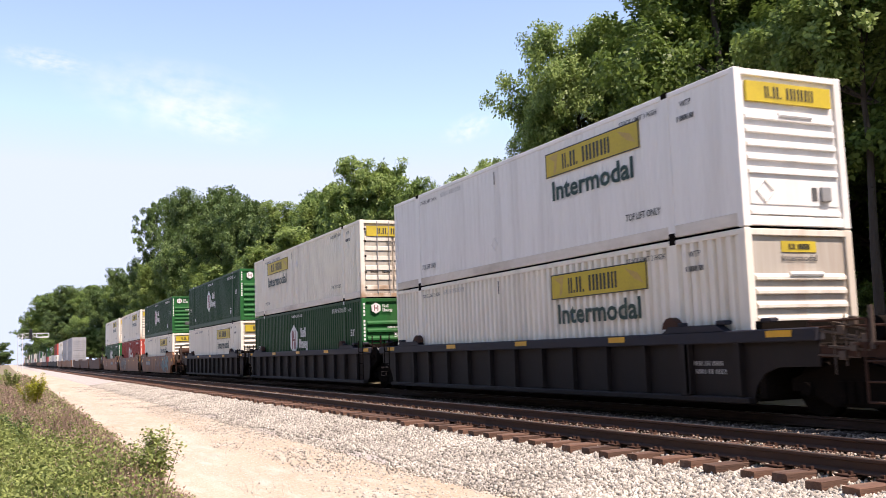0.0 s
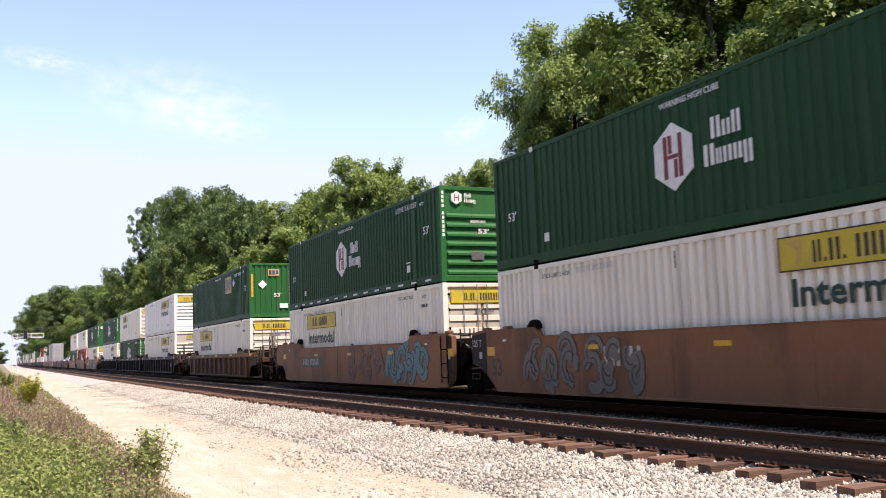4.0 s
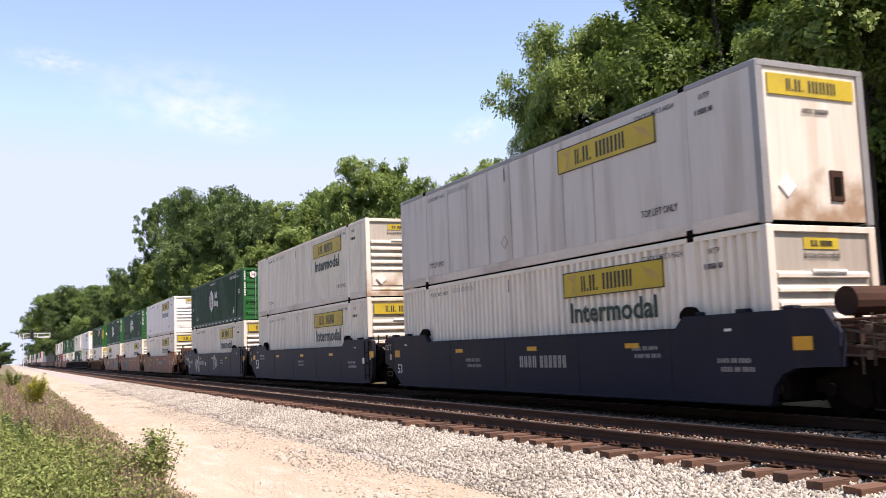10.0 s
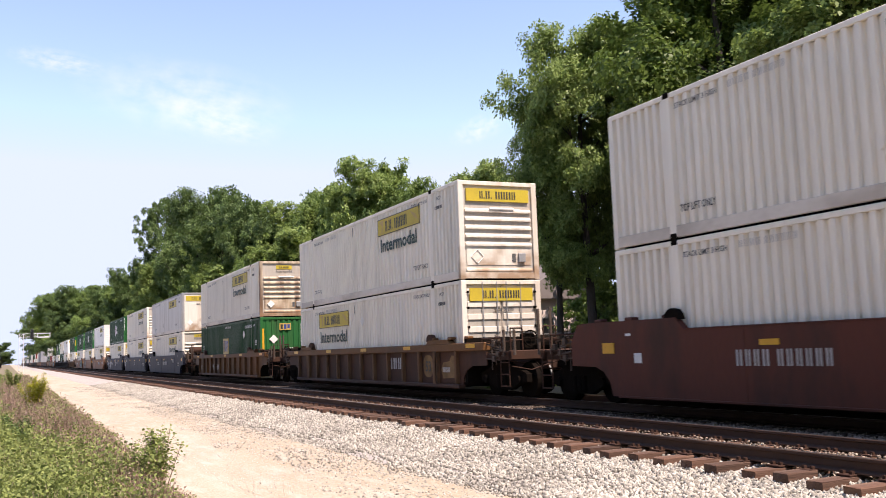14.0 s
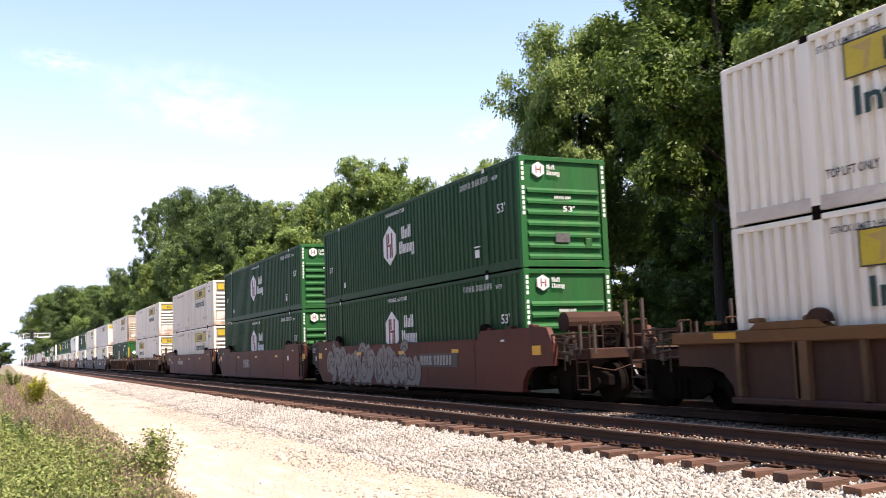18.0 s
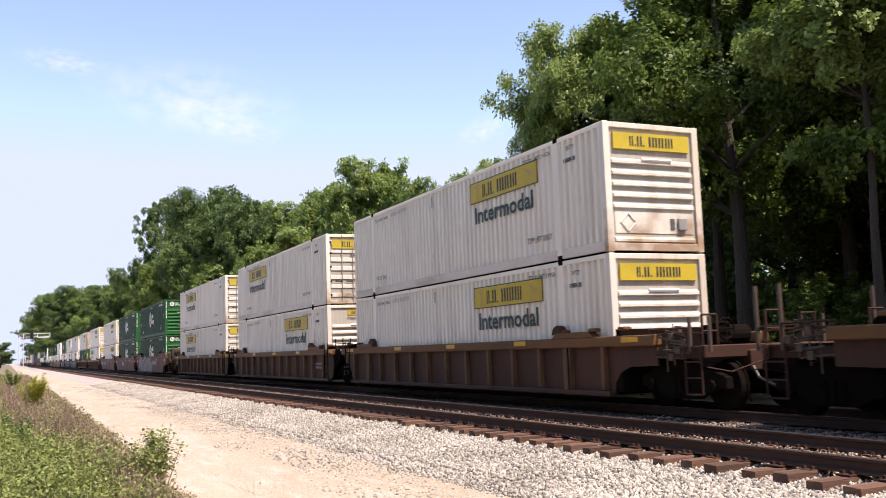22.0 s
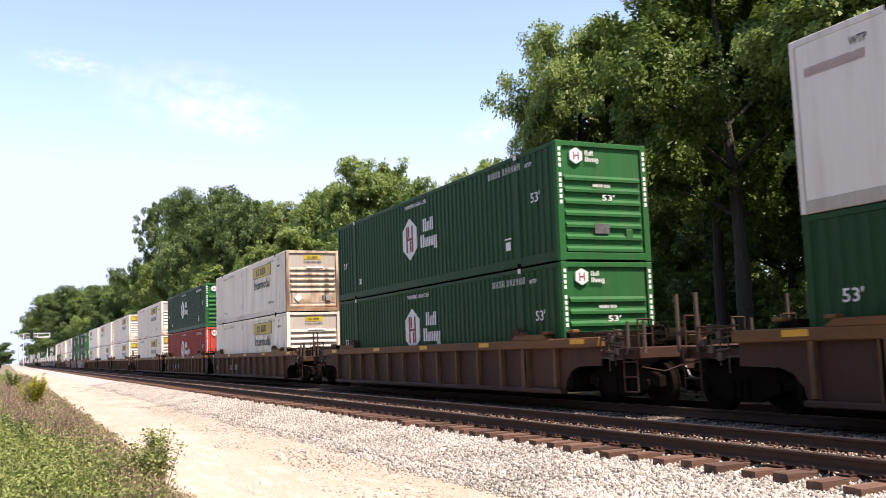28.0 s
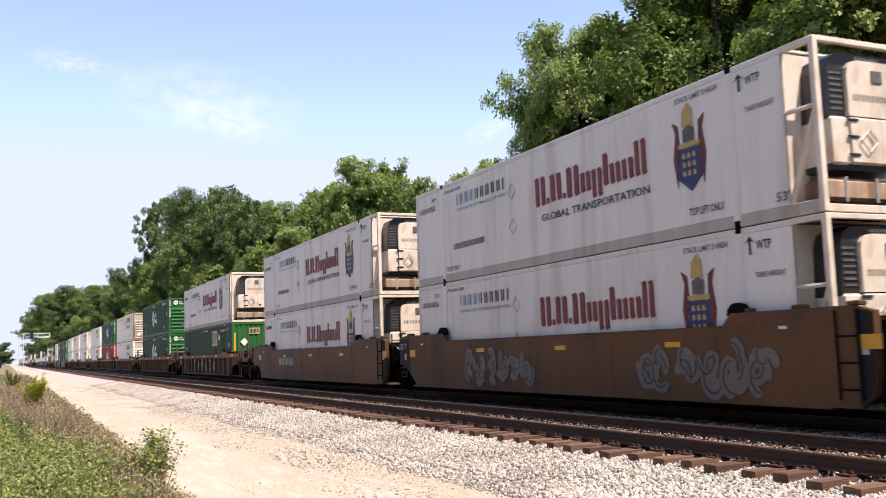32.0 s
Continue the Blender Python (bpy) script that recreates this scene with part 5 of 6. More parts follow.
# --- the consist, from the far units to the ones that come last ---
XT, XN = 12.92, 9.08
PROGRESS = [(0, 0.0), (3, 44.55), (5.5, 81.73), (7, 104.05), (9, 133.72), (12, 178.0), (16.5, 244.46), (20, 296.16), (25, 369.94), (28, 414.16), (32, 473.03)]
EMBLEM_AT = 9.16
BOXES = {
    "JW": lambda: white_box("container", "white corrugated container with yellow panel and green lettering, ribbed end", "rear", "plain", "fold", 0),
    "JS": lambda: white_box("container", "clean white smooth-sided container with yellow panel, ribbed end", "rear", "plain", "smooth", 0, True, SMOOTH),
    "JD": lambda: white_box("container", "white corrugated container with double doors at its end", "front", "doors", "fold", 0),
    "JE": lambda: white_box("container", "white corrugated container with small end panel and diamond placard", "rear", "plain", "fold", 1, False),
    "JR": lambda: white_box("container", "white corrugated container with heavily rust-stained end", "rear", "plain", "fold", 1, False, STAINED),
    "JT": lambda: white_box("container", "clean white smooth-sided container with small end panel", "rear", "plain", "smooth", 1, False, SMOOTH),
    "JP": lambda: white_box("container", "old white flat-panelled container with grey rails and stained end", "rear", "plain", "panel", 1),
    "HG": lambda: green_box("container", "dark green corrugated container with white hexagon emblem"),
    "HL": lambda: green_box("container", "dark green container with emblem and white reflective dashes", dashes=True),
    "HD": lambda: green_box("container", "dark green container with emblem and double doors", end="doors", dashes=True),
    "HR": lambda: green_box("container", "faded red corrugated container with white emblem", red=True),
    "EM": lambda: pool_box("container", "green corrugated container with square yellow emblem"),
    "EF": lambda: pool_box("container", "green corrugated container with square yellow emblem towards its front", EMBLEM_AT, -0.55),
    "RF": lambda: reefer_box("container", "white refrigerated container with cooling unit and red lettering"),
    "GB": lambda: grey_box("container", "plain grey corrugated container")}
RIB_TAG = 3.82
TAN_A = [("dark_plate", 5.4, 0.84, 0.26), ("graffiti_faint", -0.4, 0.45, 1.0), ("graffiti_teal", -4.15, 0.40, 1.1), ("fifty_three_dark", 8.2, 0.6, 0.55)]
TAN_B = [("brand", 3.2, 0.85, 0.4), ("graffiti", 6.4, 0.4, 0.95), ("fifty_three_dark", 8.2, 0.6, 0.58), ("square", -8.4, 1.0, 0)]
TAN_C = [("data", -6.6, 0.9, 0), ("data", 4.6, 0.7, 0), ("dark_plate", -1.1, 0.86, 0.26), ("square", -8.3, 0.9, 0)]
TAN_R = [("dark_plate", 4.6, 0.86, 0.28), ("fifty_three_dark", 7.9, 0.55, 0.4)]
TAN_G = [("graffiti", 4.5, 0.45, 0.75), ("graffiti", -3.2, 0.45, 0.8), ("fifty_three_dark", 8.3, 0.55, 0.42)]
BLUE_A = [("fifty_three", 8.0, 0.64, 0.62), ("scrawl", 7.2, 0.83, 0.34), ("doodle", 5.5, 0.42, 0.95), ("numbers", 4.2, 0.85, 0.24), ("doodle", -0.6, 0.6, 0.75), ("data", -2.6, 0.9, 0), ("square", 1.9, 0.8, 0), ("data", 9.4, 1.2, 0)]
BLUE_B = [("fifty_three", 7.85, 0.66, 0.62), ("data", 0.2, 0.8, 0), ("data", -6.4, 0.75, 0), ("data", 7.0, 1.1, 0), ("square", -8.1, 0.9, 0)]
BLUE_C = [("numbers", 0.2, 0.8, 0.28), ("data", 3.2, 0.8, 0), ("fifty_three", 8.2, 0.6, 0.4), ("data", -6.9, 0.75, 0), ("data", -4.4, 1.0, 0)]
MAR_A = [("numbers", 4.4, 0.85, 0.28), ("square", 7.2, 0.9, 0)]
MAR_B = [("brand", 2.4, 0.7, 0.42), ("square", -6.4, 1.05, 0)]
MAR_C = [("graffiti_long", 7.0, 0.26, 1.22), ("dark_plate", -1.95, 0.86, 0.27)]
RIB_A = [("data", -6.6, 0.7, 0)]
RIB_B = [("brand", -2.75, 0.72, 0.36), ("fifty_three_patch", -5.6, 0.66, 0.44), ("patch", -6.75, 0.5, 0.5)]
RIB_C = [("numbers", 4.3, 0.55, 0.3), ("fifty_three", 7.6, 0.55, 0.3)]
RIB_G = [("graffiti_bays", RIB_TAG, 0.45, 0.72), ("square", -6.4, 0.6, 0)]
# s: container rear end at 0 s; stack; car style, paint, chord; rear and front ends; marks
D, J, H = "free", "joint", "hung"
UNITS = [
    (114.1, "JW", "HG", "flat", TANCAR, CHORD, H, D, TAN_C), (94.6, "JW", "HR", "flat", TANCAR, CHORD, H, J, TAN_B), (75.1, "HG", "JW", "flat", TANCAR, CHORD, D, J, TAN_A),
    (51.45, "HG", "JW", "rib", DARKCAR, DULLBLUE, H, D, ()), (31.93, "JD", "HG", "rib", DARKCAR, DULLBLUE, H, J, ()), (12.39, "JS", "JE", "rib", DARKCAR, DULLBLUE, D, J, RIB_A),
    (-11.2, "EM", "JD", "rib", BROWNCAR, CHORD, D, D, ()),
    (-34.8, "HL", "JD", "flat", TANCAR, CHORD, H, D, TAN_A), (-54.33, "HG", "JE", "flat", TANCAR, CHORD, H, J, TAN_B), (-73.87, "JT", "JW", "flat", TANCAR, CHORD, D, J, TAN_C),
    (-97.55, "HD", "JW", "flat", BLUECAR, CHORD, H, D, BLUE_A), (-117.07, "JE", "JW", "flat", BLUECAR, CHORD, H, J, BLUE_B), (-136.6, "JP", "JE", "flat", BLUECAR, CHORD, D, J, BLUE_C),
    (-160.3, "JR", "EF", "rib", OCHRECAR, OCHRECAR, D, D, RIB_C), (-183.79, "JW", "JD", "rib", BROWNCAR, CHORD, D, D, RIB_B),
    (-207.4, "JW", "JW", "flat", MAROONCAR, CHORD, H, D, MAR_A), (-226.95, "HG", "HG", "flat", MAROONCAR, CHORD, H, J, MAR_B), (-246.45, "HG", "HG", "flat", MAROONCAR, CHORD, D, J, MAR_C),
    (-270.03, "JD", "JD", "rib", BROWNCAR, CHORD, H, D, ()), (-289.6, "JD", "JE", "rib", BROWNCAR, CHORD, H, J, RIB_A), (-309.2, "JW", "JW", "rib", BROWNCAR, CHORD, D, J, ()),
    (-332.8, "JE", "JW", "rib", BROWNCAR, CHORD, H, D, ()), (-352.4, "HG", "HR", "rib", BROWNCAR, CHORD, H, J, RIB_C), (-372.0, "JR", "JE", "rib", BROWNCAR, CHORD, D, J, RIB_C),
    (-395.75, "HG", "HG", "rib", BROWNCAR, CHORD, D, D, ()), (-419.2, "RF", "EM", "rib", BROWNCAR, CHORD, D, D, RIB_G),
    (-442.87, "RF", "RF", "flat", OCHRECAR, CHORD, H, D, TAN_R), (-462.42, "RF", "RF", "flat", OCHRECAR, CHORD, H, J, TAN_G), (-481.95, "RF", "RF", "flat", OCHRECAR, CHORD, D, J, TAN_R)]

MOVERS = []      # thing, place along the line at 0 s, height
MADE = {}


def once(key, make):
    """The thing made for this key, or a copy of it."""
    if key in MADE:
        return copy_thing(MADE[key], Matrix())
    MADE[key] = make()
    return MADE[key]


PAINT_WORD = {"tan_well_car_paint": "tan", "ochre_well_car_paint": "ochre", "brown_well_car_paint": "rusty brown", "maroon_well_car_paint": "maroon", "blue_well_car_paint": "dark blue", "blackened_well_car_paint": "blackened"}


def build_train():
    for s, up, low, style, paint, chord, rear, front, marks in UNITS:
        y = s + CL / 2
        label = PAINT_WORD[paint.name] + (" smooth-sided" if style == "flat" else " ribbed") + " steel well car under two stacked containers"
        car = once((style, paint.name, chord.name, rear, front, tuple(marks)), lambda: well_car("well_car", label, style, paint, chord, rear, front, marks))
        MOVERS.append((car, y, 0.0))
        for key, z in ((low, FLOOR_Z), (up, FLOOR_Z + CH + 0.015)):
            MOVERS.append((once(key, BOXES[key]), y, z))


# --- the far part of the train: small in view all the while ---
def far_box(side, end, mark):
    ob = thing("container", "distant " + side.name.split("_")[0] + " shipping container in the train", "container", "containers of the train")
    part("body", corrugated(-CL / 2, CL / 2, 0.05, CH, -CW / 2, -1, 0.5, 0.03).box(-CW / 2 + 0.05, CW / 2, -CL / 2 + 0.05, CL / 2, 0.02, CH - 0.01), side, ob)
    part("end_wall", Geo().box(-CW / 2, CW / 2, -CL / 2 - 0.01, -CL / 2 + 0.04, 0, CH), end, ob)
    g = Geo()
    for i in range(6):
        g.box(-1.1, 1.1, -CL / 2 - 0.05, -CL / 2 - 0.008, 0.3 + i * 0.36, 0.45 + i * 0.36)
    part("end_ribs", g, end, ob)
    if mark:
        part("side_mark", Geo().box(-CW / 2 - 0.01, -CW / 2 + 0.02, -CL / 2 + 2.8, -CL / 2 + 6.4, 1.9, 2.45), mark, ob)
    return ob


def far_car(paint):
    ob = thing("well_car", "distant " + PAINT_WORD[paint.name] + " steel well car", "well car", "well cars of the train")
    for out in (-1, 1):
        part("side_sill", Geo().slab(side_outline(1.5, 1.7), *sorted((out * 1.5, out * 1.36))), paint, ob)
    part("well_floor", Geo().box(-1.36, 1.36, -9.3, 9.3, 0.3, 0.36), IRON, ob)
    for s in (-1, 1):
        t = part("truck", Geo().box(-1.08, 1.08, s * HALF - 1.2, s * HALF + 1.2, 0.3, 0.8, 0.1), IRON, ob)
        part("wheels", Geo().tube((-0.8, s * HALF - 0.9, 0.46), (0.8, s * HALF - 0.9, 0.46), 0.46, n=14).tube((-0.8, s * HALF + 0.9, 0.46), (0.8, s * HALF + 0.9, 0.46), 0.46, n=14), IRON, t)
    return ob


FAR_BOX = {"w": (WHITE, CREAM, YELLOW), "g": (GREEN, GREEN_LIT, WHITETEXT), "r": (RED, RED_LIT, None), "y": (GREYBOX, GREYBOX, None), "p": (OLDPANEL, CREAM, None)}
FAR = "-- -- -- yy yy wp rw pp gw gr ww wp gw yy gg pw wr ww gy yy wp gg wg rp yy ww gp wg yp gg ww pr yy".split()


def build_far_train():
    s = 137.7
    for i, stack in enumerate(FAR):
        paint = (BROWNCAR, TANCAR, DARKCAR)[(i // 3) % 3]
        y = s + CL / 2
        MOVERS.append((once("far_car" + paint.name, lambda: far_car(paint)), y, 0.0))
        if stack != "--":
            for key, z in ((stack[1], FLOOR_Z), (stack[0], FLOOR_Z + CH + 0.015)):
                MOVERS.append((once("far" + key, lambda: far_box(*FAR_BOX[key])), y, z))
        s += 23.6 if i % 3 == 2 else 19.53


# --- ground, road and tracks ---
def strip(name, profile, ys, mat, label, wobble=0.0):
    """A sheet whose cross-section (x, z) runs along the line, with a little unevenness."""
    v, f, k = [], [], len(profile)
    for y in ys:
        for x, z in profile:
            n = noise.noise(Vector((x * 0.7, y * 0.35, 1.3)))
            v.append((x + wobble * 2 * noise.noise(Vector((x, y * 0.15, 5.0))), y, z + wobble * n))
    for j in range(len(ys) - 1):
        for i in range(k - 1):
            a = j * k + i
            f.append((a, a + 1, a + k + 1, a + k))
    me = bpy.data.meshes.new(name)
    me.from_pydata(v, [], f)
    me.polygons.foreach_set("use_smooth", [True] * len(f))
    me.materials.append(mat)
    return tagged(new(name, me), label, kind="structure", category="ground")


NEAR_YS = [-600, -100, -20] + [i * 1.0 for i in range(-5, 120)] + [120 + i * 12 for i in range(20)] + [400, 600, 900, 1400, 2400]


def build_ground():
    far = [-2600, -600, -120, -30, -8, -2]
    strip("ground", [(x, -0.42) for x in far] + [(0, -0.40), (1.6, -0.46), (2.0, -0.55), (2.6, -0.62), (4.2, -0.62), (6, -0.64), (8, -0.66), (12, -0.7), (16, -0.7), (20, -0.55), (30, -0.4), (120, -0.4), (700, -0.4), (2600, -0.4)], NEAR_YS, SOIL, "rough grassy earth", 0.05)
    strip("road", [(1.7, -0.46), (1.9, -0.465), (2.2, -0.50), (2.8, -0.505), (3.4, -0.515), (4.0, -0.49), (4.7, -0.51), (5.4, -0.52), (6.3, -0.57)], NEAR_YS, ROAD, "pale unpaved dirt and gravel service road", 0.03)
    strip("ballast_bed", [(5.55, -0.56), (5.8, -0.49), (6.4, -0.44), (7.1, -0.36), (7.6, -0.325), (7.95, -0.29), (8.3, -0.245), (9.1, -0.24), (10.5, -0.235), (10.9, -0.26)], NEAR_YS, BALLAST, "light grey crushed stone ballast bed", 0.02)
    # reaches past the track so its colour also darkens the shaded ground behind
    strip("ballast_bed", [(10.86, -0.255), (11.5, -0.232), (12.9, -0.232), (14.4, -0.232), (15.2, -0.35), (16.4, -0.58), (18.6, -0.53)], NEAR_YS, SHADEBED, "crushed stone ballast bed darkened for the train's shade", 0.02)


def rail_mesh():
    g = Geo()
    prof = [(-0.075, -0.17), (0.075, -0.17), (0.075, -0.155), (0.012, -0.13), (0.010, -0.05), (0.036, -0.035), (0.036, -0.006), (0.028, 0.0), (-0.028, 0.0), (-0.036, -0.006), (-0.036, -0.035), (-0.010, -0.05), (-0.012, -0.13), (-0.075, -0.155)]
    g.slab_y(prof, -560, 1600)
    return g.mesh("rail", RAILSIDE)


def build_tracks():
    rail = rail_mesh()
    tops = Geo().box(-0.022, 0.022, -560, 1600, -0.001, 0.0015).mesh("running_surface", TREAD)
    rng = random.Random(3)
    ties = []
    for k in range(4):
        g = Geo().box(-1.36, 1.36, -0.115, 0.115, -0.18, 0.0, 0.012)
        g.v = [(x + rng.uniform(-0.02, 0.02), y + rng.uniform(-0.008, 0.008), z) for x, y, z in g.v]
        ties.append(g.mesh("tie", TIE))
    plate = Geo().box(-0.18, 0.18, -0.1, 0.1, 0.0, 0.02, 0.004)
    for sx in (-0.11, 0.11):
        for sy in (-0.06, 0.06):
            plate.box(sx - 0.02, sx + 0.02, sy - 0.02, sy + 0.02, 0.02, 0.055)
    plate = plate.mesh("tie_plate", RUSTY)
    for name, x, count in (("track_1", XN, 150), ("track_2", XT, 0)):
        tr = thing(name, "railway track of rusty rails on weathered wooden ties", "track", kind="structure")
        for s in (-1, 1):
            r = part("rail", rail, RAILSIDE, tr)
            r.location.x = x + s * 0.755
            part("running_surface", tops, TREAD, r)
        rest, rest_plates = Geo(), Geo()
        for i in range(-40, 900):
            y = 3.2 + i * 0.535 + rng.uniform(-0.04, 0.04)
            if i > 420 and i % 2:
                continue
            if 2 <= i < count + 2:
                o = part("tie", ties[i % 4], TIE, tr)
                o.matrix_basis = pose(x + rng.uniform(-0.07, 0.07), y, -0.19 + rng.uniform(-0.008, 0.006), 0, rng.uniform(-0.6, 0.6), rng.uniform(-1.5, 1.5))
                for s in (-1, 1):
                    p = part("tie_plate", plate, RUSTY, tr)
                    p.location = (x + s * 0.755, y, -0.19)
            else:
                rest.box(x - 1.36, x + 1.36, y - 0.115, y + 0.115, -0.37, -0.19)
        tagged(part("ties", rest, TIE if count else SHADETIE, tr), kind="stuff")


def scatter_mesh(name, pts, sizes, rot, base_v, base_f, mat):
    """Many small rigid copies of one shape joined into a mesh."""
    n, k = len(pts), len(base_v)
    bv = np.array(base_v)
    if rot.ndim == 3:
        V = np.einsum('nij,kj->nki', rot, bv) * sizes[:, None, None]
        V = (V + pts[:, None, :]).reshape(-1, 3)
        return raw_mesh(name, V, (np.array(base_f)[None] + (np.arange(n) * k)[:, None, None]).reshape(-1, len(base_f[0])), mat)
    a, b, c = rot[:, 0], rot[:, 1], rot[:, 2]
    ca, sa, cb, sb, cc, sc = np.cos(a), np.sin(a), np.cos(b), np.sin(b), np.cos(c), np.sin(c)
    R = np.empty((n, 3, 3))
    R[:, 0, 0], R[:, 0, 1], R[:, 0, 2] = ca * cb, ca * sb * sc - sa * cc, ca * sb * cc + sa * sc
    R[:, 1, 0], R[:, 1, 1], R[:, 1, 2] = sa * cb, sa * sb * sc + ca * cc, sa * sb * cc - ca * sc
    R[:, 2, 0], R[:, 2, 1], R[:, 2, 2] = -sb, cb * sc, cb * cc
    V = np.einsum('nij,kj->nki', R, bv) * sizes[:, None, None] if sizes.ndim == 1 else np.einsum('nij,nkj->nki', R, bv[None] * sizes[:, None, :])
    V = (V + pts[:, None, :]).reshape(-1, 3)
    return raw_mesh(name, V, (np.array(base_f)[None] + (np.arange(n) * k)[:, None, None]).reshape(-1, len(base_f[0])), mat)


def raw_mesh(name, V, F, mat, smooth=False):
    me = bpy.data.meshes.new(name)
    me.vertices.add(len(V))
    me.vertices.foreach_set("co", np.ascontiguousarray(V, dtype=np.float32).ravel())
    w = F.shape[1]
    me.loops.add(F.size)
    me.loops.foreach_set("vertex_index", np.ascontiguousarray(F, dtype=np.int32).ravel())
    me.polygons.add(len(F))
    me.polygons.foreach_set("loop_start", np.arange(0, F.size, w, dtype=np.int32))
    me.update(calc_edges=True)
    me.validate()
    me.materials.append(mat)
    return me


def build_ballast_stones():
    """Loose stones on the shoulder and between the ties, nearest stretch."""
    rng = np.random.default_rng(5)
    bx = np.array([5.3, 5.75, 6.4, 7.1, 7.6, 7.95, 8.3, 10.5, 11.0, 11.5, 14.4])
    bz = np.array([-0.6, -0.49, -0.44, -0.36, -0.325, -0.29, -0.245, -0.24, -0.26, -0.235, -0.235])
    base = [(1.1, 0.2, 0.1), (0.1, 1.0, -0.2), (-1.0, 0.15, 0.2), (-0.2, -1.1, 0.0), (0.25, 0.1, 0.95), (-0.1, -0.2, -0.9)]
    faces = [(0, 1, 4), (1, 2, 4), (2, 3, 4), (3, 0, 4), (1, 0, 5), (2, 1, 5), (3, 2, 5), (0, 3, 5)]
    n = 125000
    y = 5.5 + 70 * rng.random(n) ** 1.6
    x = np.where(rng.random(n) < 0.74, 5.45 + 2.45 * rng.random(n) ** 0.85, rng.uniform(7.9, 11.4, n))
    x = np.where(x < 6.0, x + 0.25 * np.sin(y * 0.9) + 0.12, x)
    z = np.interp(x, bx, bz) + rng.uniform(-0.012, 0.022, n)
    size = rng.uniform(0.015, 0.041, n)[:, None] * rng.uniform(0.65, 1.3, (n, 3))
    me = scatter_mesh("ballast_stones", np.stack([x, y, z], 1), size, rng.uniform(0, math.tau, (n, 3)), base, faces, STONE)
    tagged(new("ballast_stones", me), "loose pale limestone ballast stones beside the ties", "ballast", kind="stuff")
    n = 9500
    y = 5.5 + 50 * rng.random(n) ** 1.6
    x = rng.uniform(8.35, 9.82, n)
    z = rng.uniform(-0.225, -0.17, n)
    size = rng.uniform(0.013, 0.03, n)[:, None] * rng.uniform(0.65, 1.3, (n, 3))
    me = scatter_mesh("crib_stones", np.stack([x, y, z], 1), size, rng.uniform(0, math.tau, (n, 3)), base, faces, CRIB)
    tagged(new("crib_stones", me), "pale ballast stones strewn over the ties between the rails", "ballast", kind="stuff")
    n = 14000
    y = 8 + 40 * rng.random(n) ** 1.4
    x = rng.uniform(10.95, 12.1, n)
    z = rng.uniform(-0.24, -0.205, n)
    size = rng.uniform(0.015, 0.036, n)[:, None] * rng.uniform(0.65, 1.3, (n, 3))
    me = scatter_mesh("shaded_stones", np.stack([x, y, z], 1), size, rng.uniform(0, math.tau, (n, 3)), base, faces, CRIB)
    tagged(new("shaded_stones", me), "darker brownish ballast stones between the two tracks", "ballast", kind="stuff")
    n = 26000
    y = 6 + 66 * rng.random(n) ** 1.6
    x = 6.1 - 2.1 * rng.random(n) ** 2.4 + 0.2 * np.sin(y * 0.9)
    z = np.interp(x, [4.0, 5.4, 5.75, 6.4], [-0.495, -0.52, -0.49, -0.44]) + rng.uniform(-0.01, 0.008, n)
    size = rng.uniform(0.007, 0.026, n)[:, None] * rng.uniform(0.7, 1.3, (n, 3))
    me = scatter_mesh("strewn_stones", np.stack([x, y, z], 1), size, rng.uniform(0, math.tau, (n, 3)), base, faces, STONE)
    tagged(new("strewn_stones", me), "loose stones thinning out over the road edge", "ballast", kind="stuff")
    n = 30000
    y = 7 + 52 * rng.random(n) ** 1.5
    x = rng.uniform(2.1, 5.9, n)
    x = np.where(rng.random(n) < 0.4, 2.1 + 0.9 * rng.random(n) ** 1.5, x)
    z = np.interp(x, [2.2, 2.8, 4.0, 5.4, 6.3], [-0.55, -0.515, -0.485, -0.515, -0.55]) + rng.uniform(-0.004, 0.012, n)
    size = (rng.uniform(0.003, 0.009, n) * (1 + 1.2 * (rng.random(n) < 0.05)))[:, None] * rng.uniform(0.7, 1.3, (n, 3))
    me = scatter_mesh("road_gravel", np.stack([x, y, z], 1), size, rng.uniform(0, math.tau, (n, 3)), base, faces, ROADSTONE)
    tagged(new("road_gravel", me), "scattered pale gravel on the dirt road", "gravel", kind="stuff")


# --- trees ---
LEAF_V = [(0, 0, 0), (0.32, 0.45, 0.06), (0, 1.0, -0.05), (-0.32, 0.45, 0.06)]
LEAF_F = [(0, 1, 2, 3)]
REACH = {}       # crown radius and height of each kind as grown


